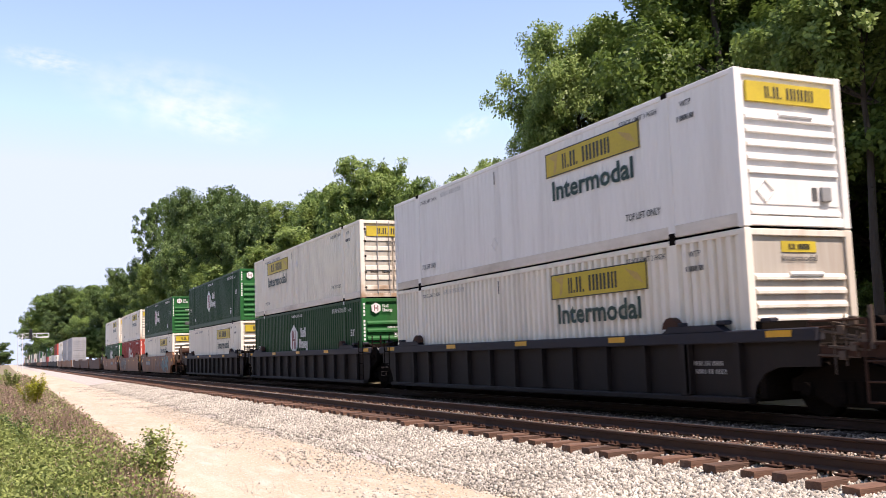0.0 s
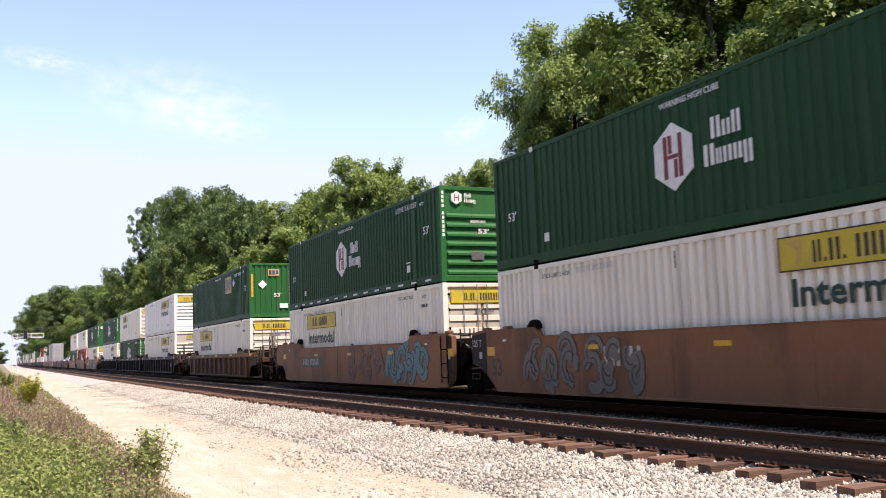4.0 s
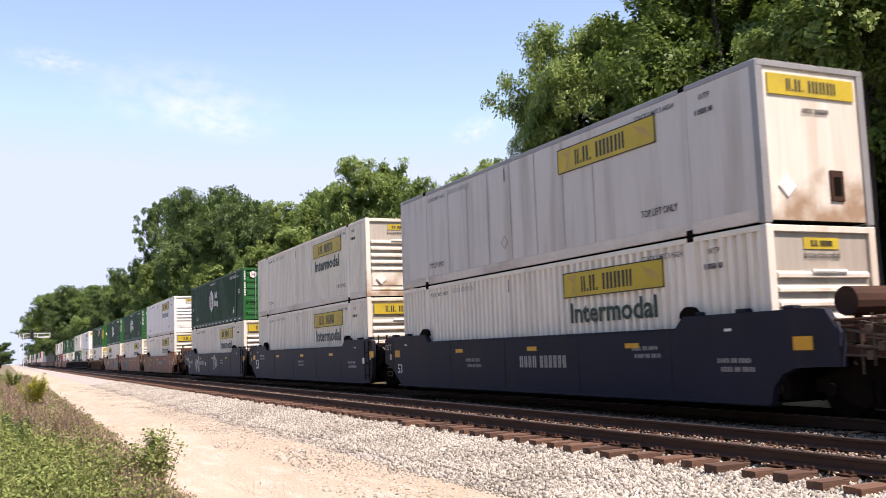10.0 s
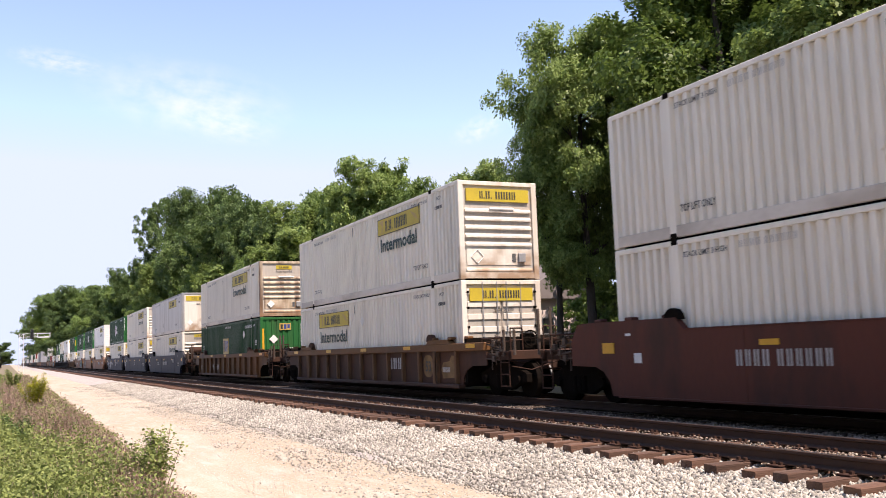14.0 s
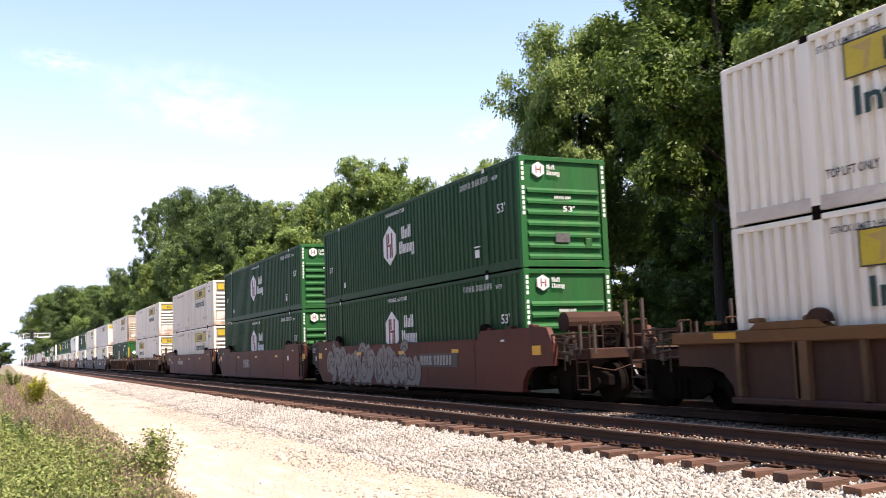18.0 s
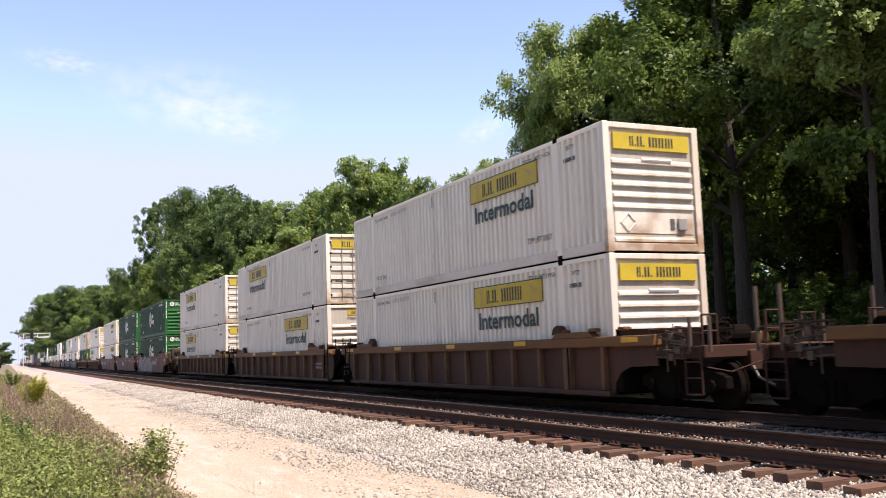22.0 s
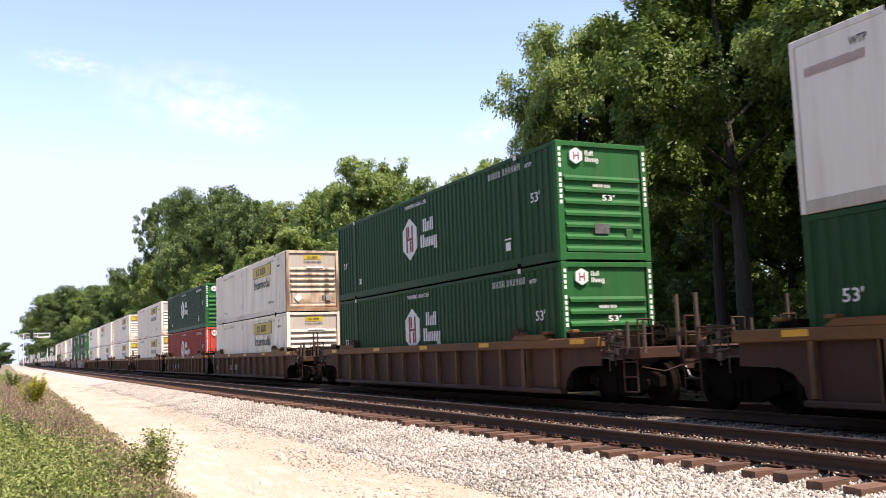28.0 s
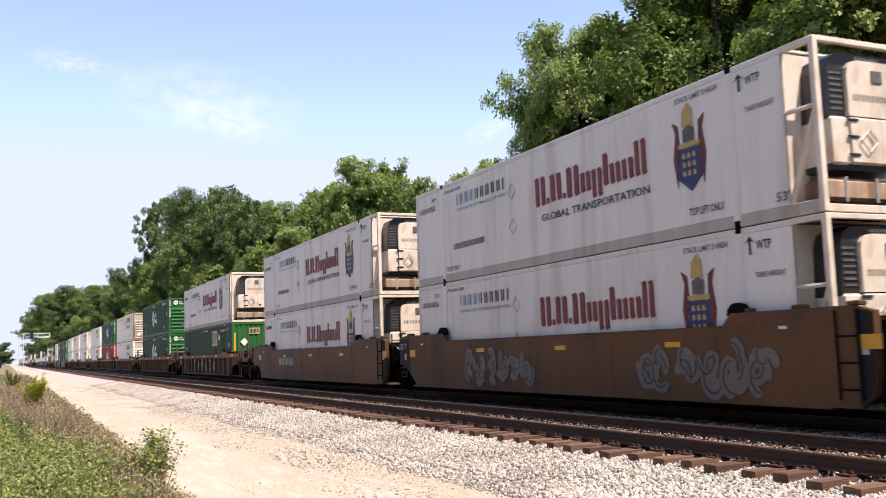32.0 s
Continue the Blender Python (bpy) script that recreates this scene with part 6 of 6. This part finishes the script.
def tree_proto(name, seed, height, spread, leaves, leaf_size, mat, trunk_r, first=0.25, clump=1.5, label=""):
    """A tapered trunk, limbs that fork, and leaves in uneven clumps round the twigs."""
    rng = random.Random(seed)
    ob = thing(name, label, "tree", "trees along the line")
    wood, tips = Geo(), []

    def limb(a, d, length, r, depth):
        p, steps = Vector(a), 4
        for i in range(steps):
            d = (d + Vector((rng.uniform(-0.2, 0.2), rng.uniform(-0.2, 0.2), rng.uniform(-0.05, 0.14)))).normalized()
            q = p + d * length / steps
            if depth < 2:
                wood.tube(p, q, r * (1 - 0.18 * i), r * (1 - 0.18 * (i + 1)), 5 if depth else 7)
            p = q
            if depth < 2 and i >= 1:
                for _ in range(2 if depth == 0 else 1):
                    e = (d + Vector((rng.uniform(-1, 1), rng.uniform(-1, 1), rng.uniform(-0.3, 0.6)))).normalized()
                    limb(p, e, length * rng.uniform(0.4, 0.62), r * 0.5, depth + 1)
            if depth >= 1 and i == 2:
                tips.append((p.copy(), rng.uniform(0.35, 0.9) * clump))
        tips.append((p.copy(), rng.uniform(0.4, 1.2) * clump))

    p, n = Vector((0, 0, -0.6)), 9
    for i in range(n):
        q = Vector((p.x + rng.uniform(-0.12, 0.12), p.y + rng.uniform(-0.12, 0.12), -0.6 + (height * 0.82 + 0.6) * (i + 1) / n))
        r0, r1 = trunk_r * (1 - 0.085 * i), trunk_r * (1 - 0.085 * (i + 1))
        wood.tube(p, q, r0 * (1.35 if i == 0 else 1), r1, 10)
        p = q
        h = q.z / height
        if h > first:
            for _ in range(3):
                a = rng.uniform(0, math.tau)
                d = Vector((math.cos(a), math.sin(a), rng.uniform(0.1, 0.7) + max(0, h - 0.5))).normalized()
                limb(q, d, spread * rng.uniform(0.55, 1.0) * (1.15 - abs(h - 0.5)), r1 * 0.45, 0)
    for _ in range(3):
        limb(p, Vector((rng.uniform(-1, 1), rng.uniform(-1, 1), 0.8)).normalized(), spread * 0.45, trunk_r * 0.2, 1)
    part("trunk", wood, BARK, ob, "grey-brown bark")
    nr = np.random.default_rng(seed)
    c = np.array([tuple(t[0]) for t in tips])
    rad = np.array([t[1] for t in tips])
    # sprays of leaves round each twig end, then leaves in each spray
    sprays = max(60, leaves // 70)
    at = nr.choice(len(c), sprays, p=rad ** 2 / (rad ** 2).sum())
    d = nr.normal(size=(sprays, 3))
    d /= np.linalg.norm(d, axis=1)[:, None]
    lobe = d
    sc = c[at] + d * (rad[at] * nr.uniform(0.3, 0.95, sprays))[:, None] * np.array([1.1, 1.1, 0.85])
    sr = clump * nr.uniform(0.10, 0.36, sprays) * 0.9
    pick = nr.choice(sprays, leaves, p=sr ** 2 / (sr ** 2).sum())
    d = nr.normal(size=(leaves, 3)) * np.array([1.0, 1.0, 0.8])
    d /= np.maximum(1.0, np.linalg.norm(d, axis=1) / 1.6)[:, None]
    pts = sc[pick] + d * sr[pick][:, None] * 0.75
    keep = (pts[:, 2] > 0.6) & (pts[:, 2] < np.percentile(pts[:, 2], 99.5))
    # leaves turn their faces out of their bough and up to the light
    out = sc - np.array([0, 0, height * 0.5])
    out /= np.linalg.norm(out, axis=1)[:, None]
    face = (0.6 * lobe + 0.35 * out)[pick] + np.array([0, 0, 0.6]) + 0.55 * nr.normal(size=(leaves, 3))
    pts, face = pts[keep], face[keep]
    m = len(pts)
    face /= np.linalg.norm(face, axis=1)[:, None]
    side = np.cross(face, nr.normal(size=(m, 3)))
    side /= np.linalg.norm(side, axis=1)[:, None]
    rot = np.stack([side, np.cross(face, side), face], 2)
    me = scatter_mesh("crown", pts, leaf_size * nr.uniform(0.6, 1.35, m), rot, LEAF_V, LEAF_F, mat)
    part("crown", me, mat, ob)
    REACH[ob.name] = (float(np.percentile(np.hypot(pts[:, 0], pts[:, 1]), 96)), float(pts[:, 2].max()))
    return ob


def build_trees():
    rng = random.Random(21)
    kinds = [tree_proto("tree", 11, 19, 4.6, 115000, 0.21, LEAF_A, 0.40, 0.30, 1.5, "tall dark green broadleaf tree with dense crown"),
             tree_proto("tree", 12, 17, 4.0, 75000, 0.25, LEAF_B, 0.33, 0.12, 1.7, "tall mid green broadleaf tree"),
             tree_proto("tree", 13, 14, 3.0, 55000, 0.22, LEAF_C, 0.26, 0.10, 1.3, "light green young broadleaf tree"),
             tree_proto("tree", 14, 18, 4.6, 80000, 0.27, LEAF_D, 0.36, 0.12, 1.8, "broad deep green tree in the wood edge"),
             tree_proto("bush", 15, 5, 3.2, 18000, 0.2, LEAF_B, 0.10, 0.05, 0.8, "leafy green undergrowth bush"),
             tree_proto("tree", 16, 18, 4.2, 125000, 0.195, LEAF_C, 0.40, 0.28, 1.55, "tall light green broadleaf tree with lumpy crown"),
             tree_proto("tree", 17, 18, 4.4, 34000, 0.25, LEAF_D, 0.34, 0.22, 1.1, "thin-crowned deep green tree with open branches"),
             tree_proto("tree", 18, 15, 3.2, 30000, 0.2, LEAF_C, 0.22, 0.55, 1.2, "slender light green tree with a high crown")]
    # kind, x, y, height, crown radius, turn
    near_side = [(5, 26.2, 38.8, 18.2, 3.9, 0), (0, 28.8, 32.4, 20.0, 4.8, 140), (5, 25.4, 40.6, 14.6, 2.3, 220), (0, 25, 27, 18.8, 5.5, 250), (0, 26, 19, 18.0, 5.5, 60), (0, 25, 10, 17, 5.5, 200), (0, 33, 29, 20, 6, 20), (0, 34, 16, 19, 6, 310), (7, 21.8, 18.3, 13.6, 2.7, 40)]
    # light trees, the dark wood edge and the trees far down the line
    light = [(2, 26.4, 91.9, 17.2, 2.4, 30), (1, 27, 88.2, 17.9, 3.2, 10), (2, 27, 82.3, 17.2, 3.2, 100), (1, 27.5, 77.4, 16.4, 3.4, 200), (2, 26.5, 69.9, 17.1, 1.9, 45), (2, 27, 67.6, 15.8, 2.2, 300),
             (1, 28.5, 64.6, 14.7, 3.2, 210), (2, 29, 60.2, 14.3, 3.0, 130), (4, 30.5, 42.5, 6.0, 3.2, 12), (4, 33, 46.5, 6.6, 3.4, 130), (4, 32, 38, 5.6, 3.0, 220), (2, 28, 52.7, 13.5, 2.6, 77),
             (1, 32, 74, 15.0, 4.0, 260), (1, 32, 88, 17.0, 4.5, 15), (1, 31, 64, 13.5, 3.8, 190)]
    dark = [(6, 21.5, 150.7, 27.4, 5.0, 170), (3, 23, 135.3, 24.8, 5.2, 20), (3, 22, 121.8, 23.4, 4.6, 99), (3, 22, 103.8, 21.1, 5.2, 340), (3, 22.3, 95.5, 18.6, 2.6, 0), (3, 20.6, 150.0, 19.4, 4.2, 200), (3, 25, 112, 19.0, 5.0, 120)]
    distant = [(3, 18.5, 170, 17.8, 4.0, 50), (1, 18.5, 182, 17.2, 4.6, 70), (3, 18, 205, 17.4, 5.6, 10), (1, 18, 240, 20.2, 6.6, 33), (3, 17.8, 283, 23.2, 7.6, 88), (3, 17.6, 345, 27.0, 9.0, 190), (1, 17.6, 416, 30.6, 10.0, 290), (3, 17.5, 520, 34.0, 11.0, 150), (3, 17.5, 640, 28.0, 12.0, 250)]
    spots = near_side + light + dark + distant
    for i, (y, h) in enumerate(((54, 8.2), (59, 9.6), (67, 9.2), (73, 11.4), (83, 10.6), (88, 12.6), (98, 12.0), (107, 14.8), (119, 14.2), (131, 16.0), (148, 15.0), (163, 15.6), (182, 13.4))):
        spots.append(((2, 1, 1)[i % 3], 20.4 + (i % 3) * 1.1 + rng.uniform(-0.3, 0.5), y + rng.uniform(-1, 1), h * rng.uniform(0.9, 1.04), 2.4 + h * 0.12, rng.uniform(0, 360)))
    for k, y in ((3, 6), (0, 14), (3, 22), (0, 30), (3, 37), (1, 44)):
        spots.append((k, 37.5 + rng.uniform(-2, 2), y, rng.uniform(15, 18), 6, rng.uniform(0, 360)))
    for i in range(10):
        spots.append((rng.choice((1, 3)), 44 + rng.uniform(-3, 8), 6 + i * 14 + rng.uniform(-4, 4), rng.uniform(12, 15), 5.5, rng.uniform(0, 360)))
    for i in range(17):
        spots.append((4, 19.2 + rng.uniform(0, 5), 51 + i * 5 + rng.uniform(-2, 2), rng.uniform(2.4, 5.2), rng.uniform(2.0, 3.0), rng.uniform(0, 360)))
    for i in range(14):
        spots.append((4, 18.9 + rng.uniform(0, 2), 12 + i * 2.9 + rng.uniform(-1, 1), rng.uniform(1.1, 1.9), rng.uniform(1.5, 2.2), rng.uniform(0, 360)))
    for i in range(20):
        spots.append((4, 29 + rng.uniform(0, 10), 6 + i * 1.9 + rng.uniform(-2, 2), rng.uniform(2.2, 4.6), rng.uniform(1.8, 3.0), rng.uniform(0, 360)))
    for i in range(14):
        spots.append((4, 43 + rng.uniform(0, 8), 8 + i * 4.2 + rng.uniform(-1, 1), rng.uniform(5, 7.5), rng.uniform(3.6, 4.6), rng.uniform(0, 360)))
    for i in range(9):
        spots.append((rng.choice((0, 1, 3)), 42 + rng.uniform(-4, 9), -24 + i * 7, rng.uniform(14, 19), 6, rng.uniform(0, 360)))
    for i in range(4):
        spots.append((3, -3.5 - i * 5, 490 + i * 30, rng.uniform(12, 14), 5.5, rng.uniform(0, 360)))
    # unseen trees added on the camera's own side, behind it, to cut sky light
    for i in range(16):
        spots.append((rng.choice((1, 3, 0)), -17 + rng.uniform(-4, 3), -70 + i * 11, rng.uniform(13, 18), 6.5, rng.uniform(0, 360)))
    used = set()
    for k, x, y, h, w, turn in spots:
        m = pose(x, y, -0.5, 0, 0, turn)
        if k in used:
            o = copy_thing(kinds[k], m)
        else:
            used.add(k)
            o = kinds[k]
            o.matrix_basis = m
        r, z = REACH[kinds[k].name]
        w = max(w, 0.2 * h)
        o.scale = (w / r, w / r, h / z)


def house():
    """A pale house seen for moments through the trees."""
    ob = thing("house", "pale pinkish house behind the trees", "house")
    ob.matrix_basis = pose(41, 70, -0.4, 0, 0, 12)
    part("wall", Geo().box(-5, 5, -4, 4, 0, 5.6), BRICKISH, ob)
    part("roof", Geo().slab_y([(-5.6, 5.5), (5.6, 5.5), (0, 8.6)], -4.5, 4.5), ROOFING, ob)
    for x in (-2.6, 1.2):
        w = part("window", Geo().box(x, x + 1.3, -4.05, -3.95, 2.6, 4.0), GREY_RAIL, ob)
        part("pane", Geo().box(x + 0.1, x + 1.2, -4.07, -4.04, 2.7, 3.9), GLASSBLACK, w)


# --- grass and weeds beside the road ---
def build_weeds():
    rng = np.random.default_rng(9)

    def base(n, x0, x1, y0, y1, power=1.7):
        x, y = rng.uniform(x0, x1, n), y0 + (y1 - y0) * rng.random(n) ** power
        x = x + 0.18 * np.sin(y * 0.8) + 0.12 * np.sin(y * 2.1 + 1)
        return x, y, np.interp(x, [-2, 0, 1.6, 2.6], [-0.42, -0.40, -0.46, -0.56])

    bumps = rng.random((40, 420))

    def lump(x, y):
        """Tufts: heights that change every third of a metre."""
        u, v = (np.clip(x, -4, 3) + 4) / 0.33, (np.clip(y, -10, 124) + 10) / 0.33
        i, j = u.astype(int), v.astype(int)
        p, q = u - i, v - j
        low = bumps[i, j] * (1 - p) + bumps[i + 1, j] * p
        high = bumps[i, j + 1] * (1 - p) + bumps[i + 1, j + 1] * p
        return 0.05 + 1.7 * (low * (1 - q) + high * q) ** 2.0 + 0.2 * np.sin(y * 0.47 + x)

    def split(x, y):
        """How far a place lies on the dry side of the line between green weeds and dry stems."""
        return x - np.interp(y, [12, 16, 19, 23, 32, 60, 120], [1.15, 0.95, 0.6, 0.2, -0.45, -0.7, -0.6]) + 0.35 * (lump(x * 0.6 + 1, y * 0.5) - 0.6)

    def chosen(x, y, z, dry):
        if dry is None:
            return x, y, z
        k = split(x, y) * (1 if dry else -1) + rng.normal(0, 0.22, len(x)) > 0
        return x[k], y[k], z[k]

    def blades(name, n, xs, ys, h, mat, label, width=0.005, dry=None):
        x, y, z = chosen(*base(n, *xs, *ys), dry)
        n = len(x)
        hh = h * rng.uniform(0.5, 1.2, n) * np.clip(lump(x, y) + 0.4, 0.4, 1.4) * np.clip((np.interp(y, [11, 14, 20, 40], [2.08, 2.2, 2.35, 2.4]) - x) / 0.6, 0.2, 1)
        size = np.stack([width * (1 + np.maximum(y, 0) / 22), hh, hh], 1)
        rot = np.stack([rng.uniform(0, math.tau, n), np.zeros(n), rng.uniform(0.75, 2.2, n)], 1)
        V = [(-1, 0, 0), (1, 0, 0), (0.7, 0.55, 0.015), (0.0, 1.0, -0.01), (-0.7, 0.55, 0.015)]
        me = scatter_mesh(name, np.stack([x, y, z], 1), size, rot, V, [(0, 1, 2, 3, 4)], mat)
        tagged(new(name, me), label, "grass", kind="stuff")

    def foliage(name, n, xs, ys, h, mat, label, leaf, dry=None):
        x, y, z = chosen(*base(n, *xs, *ys), dry)
        n = len(x)
        top = h * np.clip(lump(x, y) + 0.2, 0.2, 1.4) * np.clip((np.interp(y, [11, 14, 20, 40], [2.1, 2.25, 2.4, 2.45]) - x) / 0.6, 0.2, 1)
        p = np.stack([x, y, z + top * rng.random(n) ** 0.6], 1)
        rot = np.stack([rng.uniform(0, math.tau, n), rng.uniform(-1.3, 1.3, n), rng.uniform(-1.2, 1.3, n)], 1)
        me = scatter_mesh(name, p, leaf * rng.uniform(0.5, 1.6, n) * (1 + y / 40), rot, LEAF_V, LEAF_F, mat)
        tagged(new(name, me), label, "weeds", kind="stuff")

    blades("grass", 45000, (-0.9, 2.0), (9, 120), 0.28, BLADE, "rough green verge grass", 0.0036, dry=False)
    blades("grass", 20000, (-3.5, 1.9), (-8, 8.3), 0.3, BLADE, "rough green verge grass round the camera")
    foliage("verge_weeds", 210000, (-0.9, 2.0), (9, 120), 0.52, WEED, "low leafy green weeds in the verge", 0.031, False)
    blades("dry_weeds", 100000, (-0.8, 2.25), (9.5, 110), 0.37, DRYBLADE, "dry reddish-brown stems along the road edge", 0.0026, True)
    foliage("dry_seed_heads", 65000, (-0.8, 2.25), (9.5, 110), 0.50, DRYBLADE, "dry reddish seed heads along the road edge", 0.021, True)
    blades("straw", 9000, (-0.6, 2.2), (10, 110), 0.36, STRAW, "pale dry straw among the weeds", 0.003)
    foliage("edge_weeds", 34000, (0.2, 2.25), (9, 110), 0.42, WEED, "small green weeds at the road edge", 0.03)

    def plant(name, x, y, h, r, n, leaf, mat, label):
        ob = thing(name, label, "weed")
        ob.matrix_basis = pose(x, y, -0.5)
        prng = random.Random(int(x * 100 + y))
        g, pts = Geo(), []
        for i in range(14):
            a, b = prng.uniform(0, math.tau), prng.uniform(0.2, 1) * r
            top = Vector((b * math.cos(a), b * math.sin(a), h * prng.uniform(0.65, 1.0)))
            g.tube((b * 0.2 * math.cos(a), b * 0.2 * math.sin(a), 0), top, 0.008, 0.003, 5)
            pts += [top * f + Vector((prng.gauss(0, 0.04), prng.gauss(0, 0.04), prng.gauss(0, 0.03))) for f in [0.35 + 0.65 * k / (n // 14) for k in range(n // 14)]]
        tagged(part("stem", g, DRYBLADE, ob), kind="stuff")
        p = np.array([tuple(q) for q in pts])
        m = len(p)
        rot = np.stack([rng.uniform(0, math.tau, m), rng.uniform(-0.7, 0.7, m), rng.uniform(-0.3, 1.0, m)], 1)
        part("foliage", scatter_mesh("foliage", p, leaf * rng.uniform(0.6, 1.3, m), rot, LEAF_V, LEAF_F, mat), mat, ob)

    plant("roadside_weed", 1.86, 13.2, 0.95, 0.30, 1100, 0.06, WEED, "leafy dark green weed at the road edge")
    plant("roadside_weed", 1.58, 12.9, 0.75, 0.34, 1500, 0.05, WEED, "leafy dark green weed at the road edge")
    plant("roadside_weed", 0.16, 20.5, 0.8, 0.4, 1500, 0.05, LEAF_D, "dark bluish-green weed clump in the verge")
    plant("roadside_shrub", 0.86, 38.0, 1.55, 0.62, 2600, 0.075, YELLEAF, "yellow-green flowering shrub in the verge")
    plant("roadside_shrub", 0.25, 60.0, 1.5, 0.7, 2200, 0.09, WEED, "low green shrub in the verge")


def signal_bridge():
    """Cantilever signal mast far down the line."""
    y = 250.0
    ob = thing("signal_mast", "galvanised cantilever signal mast with two signal heads", "signal mast")
    ob.location.x = 0.8
    for dx, dy in ((0, 0), (1.0, 0), (0, 1.0), (1.0, 1.0)):
        part("mast_leg", Geo().tube((1.4 + dx, y + dy, -0.5), (1.4 + dx, y + dy, 8.6), 0.07, n=6), GALV, ob)
    for i in range(9):
        part("mast_brace", Geo().tube((1.4, y, i * 1.0 - 0.4), (2.4, y, i * 1.0 + 0.6), 0.035, n=5), GALV, ob)
    for z in (7.7, 8.5):
        part("arm_chord", Geo().tube((1.4, y, z), (8.2, y, z), 0.06, n=6), GALV, ob)
    for i in range(5):
        part("arm_brace", Geo().tube((2.4 + i, y, 7.7 if i % 2 else 8.5), (3.4 + i, y, 8.5 if i % 2 else 7.7), 0.035, n=5), GALV, ob)
    part("platform_rail", Geo().box(5.4, 8.4, y - 0.3, y + 0.3, 7.5, 7.72).box(5.4, 8.4, y - 0.3, y - 0.22, 8.5, 8.66).box(5.4, 5.6, y - 0.3, y - 0.22, 7.5, 8.6).box(8.2, 8.4, y - 0.3, y - 0.22, 7.5, 8.6), GALV, ob)
    h = part("signal_head", Geo().box(3.9, 4.6, y - 0.5, y - 0.3, 7.2, 9.6, 0.1), GLASSBLACK, ob, "black signal head")
    for z in (7.7, 8.4, 9.1):
        part("lens_hood", Geo().tube((4.25, y - 0.75, z), (4.25, y - 0.5, z), 0.17, n=10), GLASSBLACK, h)


def build_clouds():
    """Thin wisps of high cloud that drift slowly."""
    m = bpy.data.materials.new("thin_cloud")
    m.use_nodes = True
    n, l = m.node_tree.nodes, m.node_tree.links
    n.remove(n["Principled BSDF"])
    co, nz, gr, mp = n.new("ShaderNodeTexCoord"), n.new("ShaderNodeTexNoise"), n.new("ShaderNodeTexGradient"), n.new("ShaderNodeMapping")
    gr.gradient_type = 'SPHERICAL'
    mp.inputs["Scale"].default_value = (1.3, 1.0, 0.9)
    nz.inputs["Scale"].default_value, nz.inputs["Detail"].default_value = 3.2, 6
    l.new(co.outputs["Object"], gr.inputs[0]), l.new(co.outputs["Object"], mp.inputs[0]), l.new(mp.outputs[0], nz.inputs[0])
    r = n.new("ShaderNodeMapRange")
    r.inputs[1].default_value, r.inputs[2].default_value, r.inputs[4].default_value = 0.34, 0.78, 0.46
    l.new(nz.outputs[0], r.inputs[0])
    mu = n.new("ShaderNodeMath")
    mu.operation = 'MULTIPLY'
    l.new(r.outputs[0], mu.inputs[0]), l.new(gr.outputs[0], mu.inputs[1])
    tr, em, mx = n.new("ShaderNodeBsdfTransparent"), n.new("ShaderNodeEmission"), n.new("ShaderNodeMixShader")
    em.inputs[0].default_value, em.inputs[1].default_value = (1.0, 0.99, 0.98, 1), 0.75
    l.new(mu.outputs[0], mx.inputs[0]), l.new(tr.outputs[0], mx.inputs[1]), l.new(em.outputs[0], mx.inputs[2]), l.new(mx.outputs[0], n["Material Output"].inputs[0])
    for x, y, z, w, h, lean in CLOUDS:
        me = bpy.data.meshes.new("cloud")
        me.from_pydata([(-1, 0, -1), (1, 0, -1), (1, 0, 1), (-1, 0, 1)], [], [(0, 1, 2, 3)])
        me.materials.append(m)
        o = tagged(new("cloud", me), "thin white wisp of cloud in blue sky", "cloud", "clouds", "structure")
        o.scale = (w, 1, h)
        DRIFT.append((o, x, y, z, lean))


CLOUDS = [(470, 2900, 805, 360, 140, 8), (90, 2960, 905, 150, 45, 6), (1330, 2600, 700, 110, 50, -20), (560, 2890, 735, 200, 70, 14)]
DRIFT = []

build_ground()
build_tracks()
build_train()
build_far_train()
signal_bridge()
build_trees()
house()
build_weeds()
build_clouds()
build_ballast_stones()


def motions():
    """The train draws away; every car and container keeps its place in it."""
    for ob, y, z in MOVERS:
        walk(ob, [(t, pose(XT, y + d, z)) for t, d in PROGRESS])
    # wheels roll without slipping; axles alike turn alike
    first = {}
    spin = [(i / FPS, float(np.interp(i / FPS, *zip(*PROGRESS)))) for i in range(int(32 * FPS) + 1)]
    for ob in [o for o in scene.objects if o.name.startswith("wheelset")]:
        key = (round(ob.location.y, 2), round(ob.location.z, 2))
        if key not in first:
            first[key] = ob
            walk(ob, [(t, pose(0, key[0], key[1], -math.degrees(d / key[1]))) for t, d in spin])
        else:
            ob.rotation_mode = "QUATERNION"
            keys = ob.animation_data_create()
            keys.action = first[key].animation_data.action
            keys.action_slot = first[key].animation_data.action_slot
    for ob, x, y, z, lean in DRIFT:
        walk(ob, [(t, pose(x + 2.2 * t, y, z, 0, lean, -math.degrees(math.atan2(x, y)))) for t in (0, 32)])


motions()
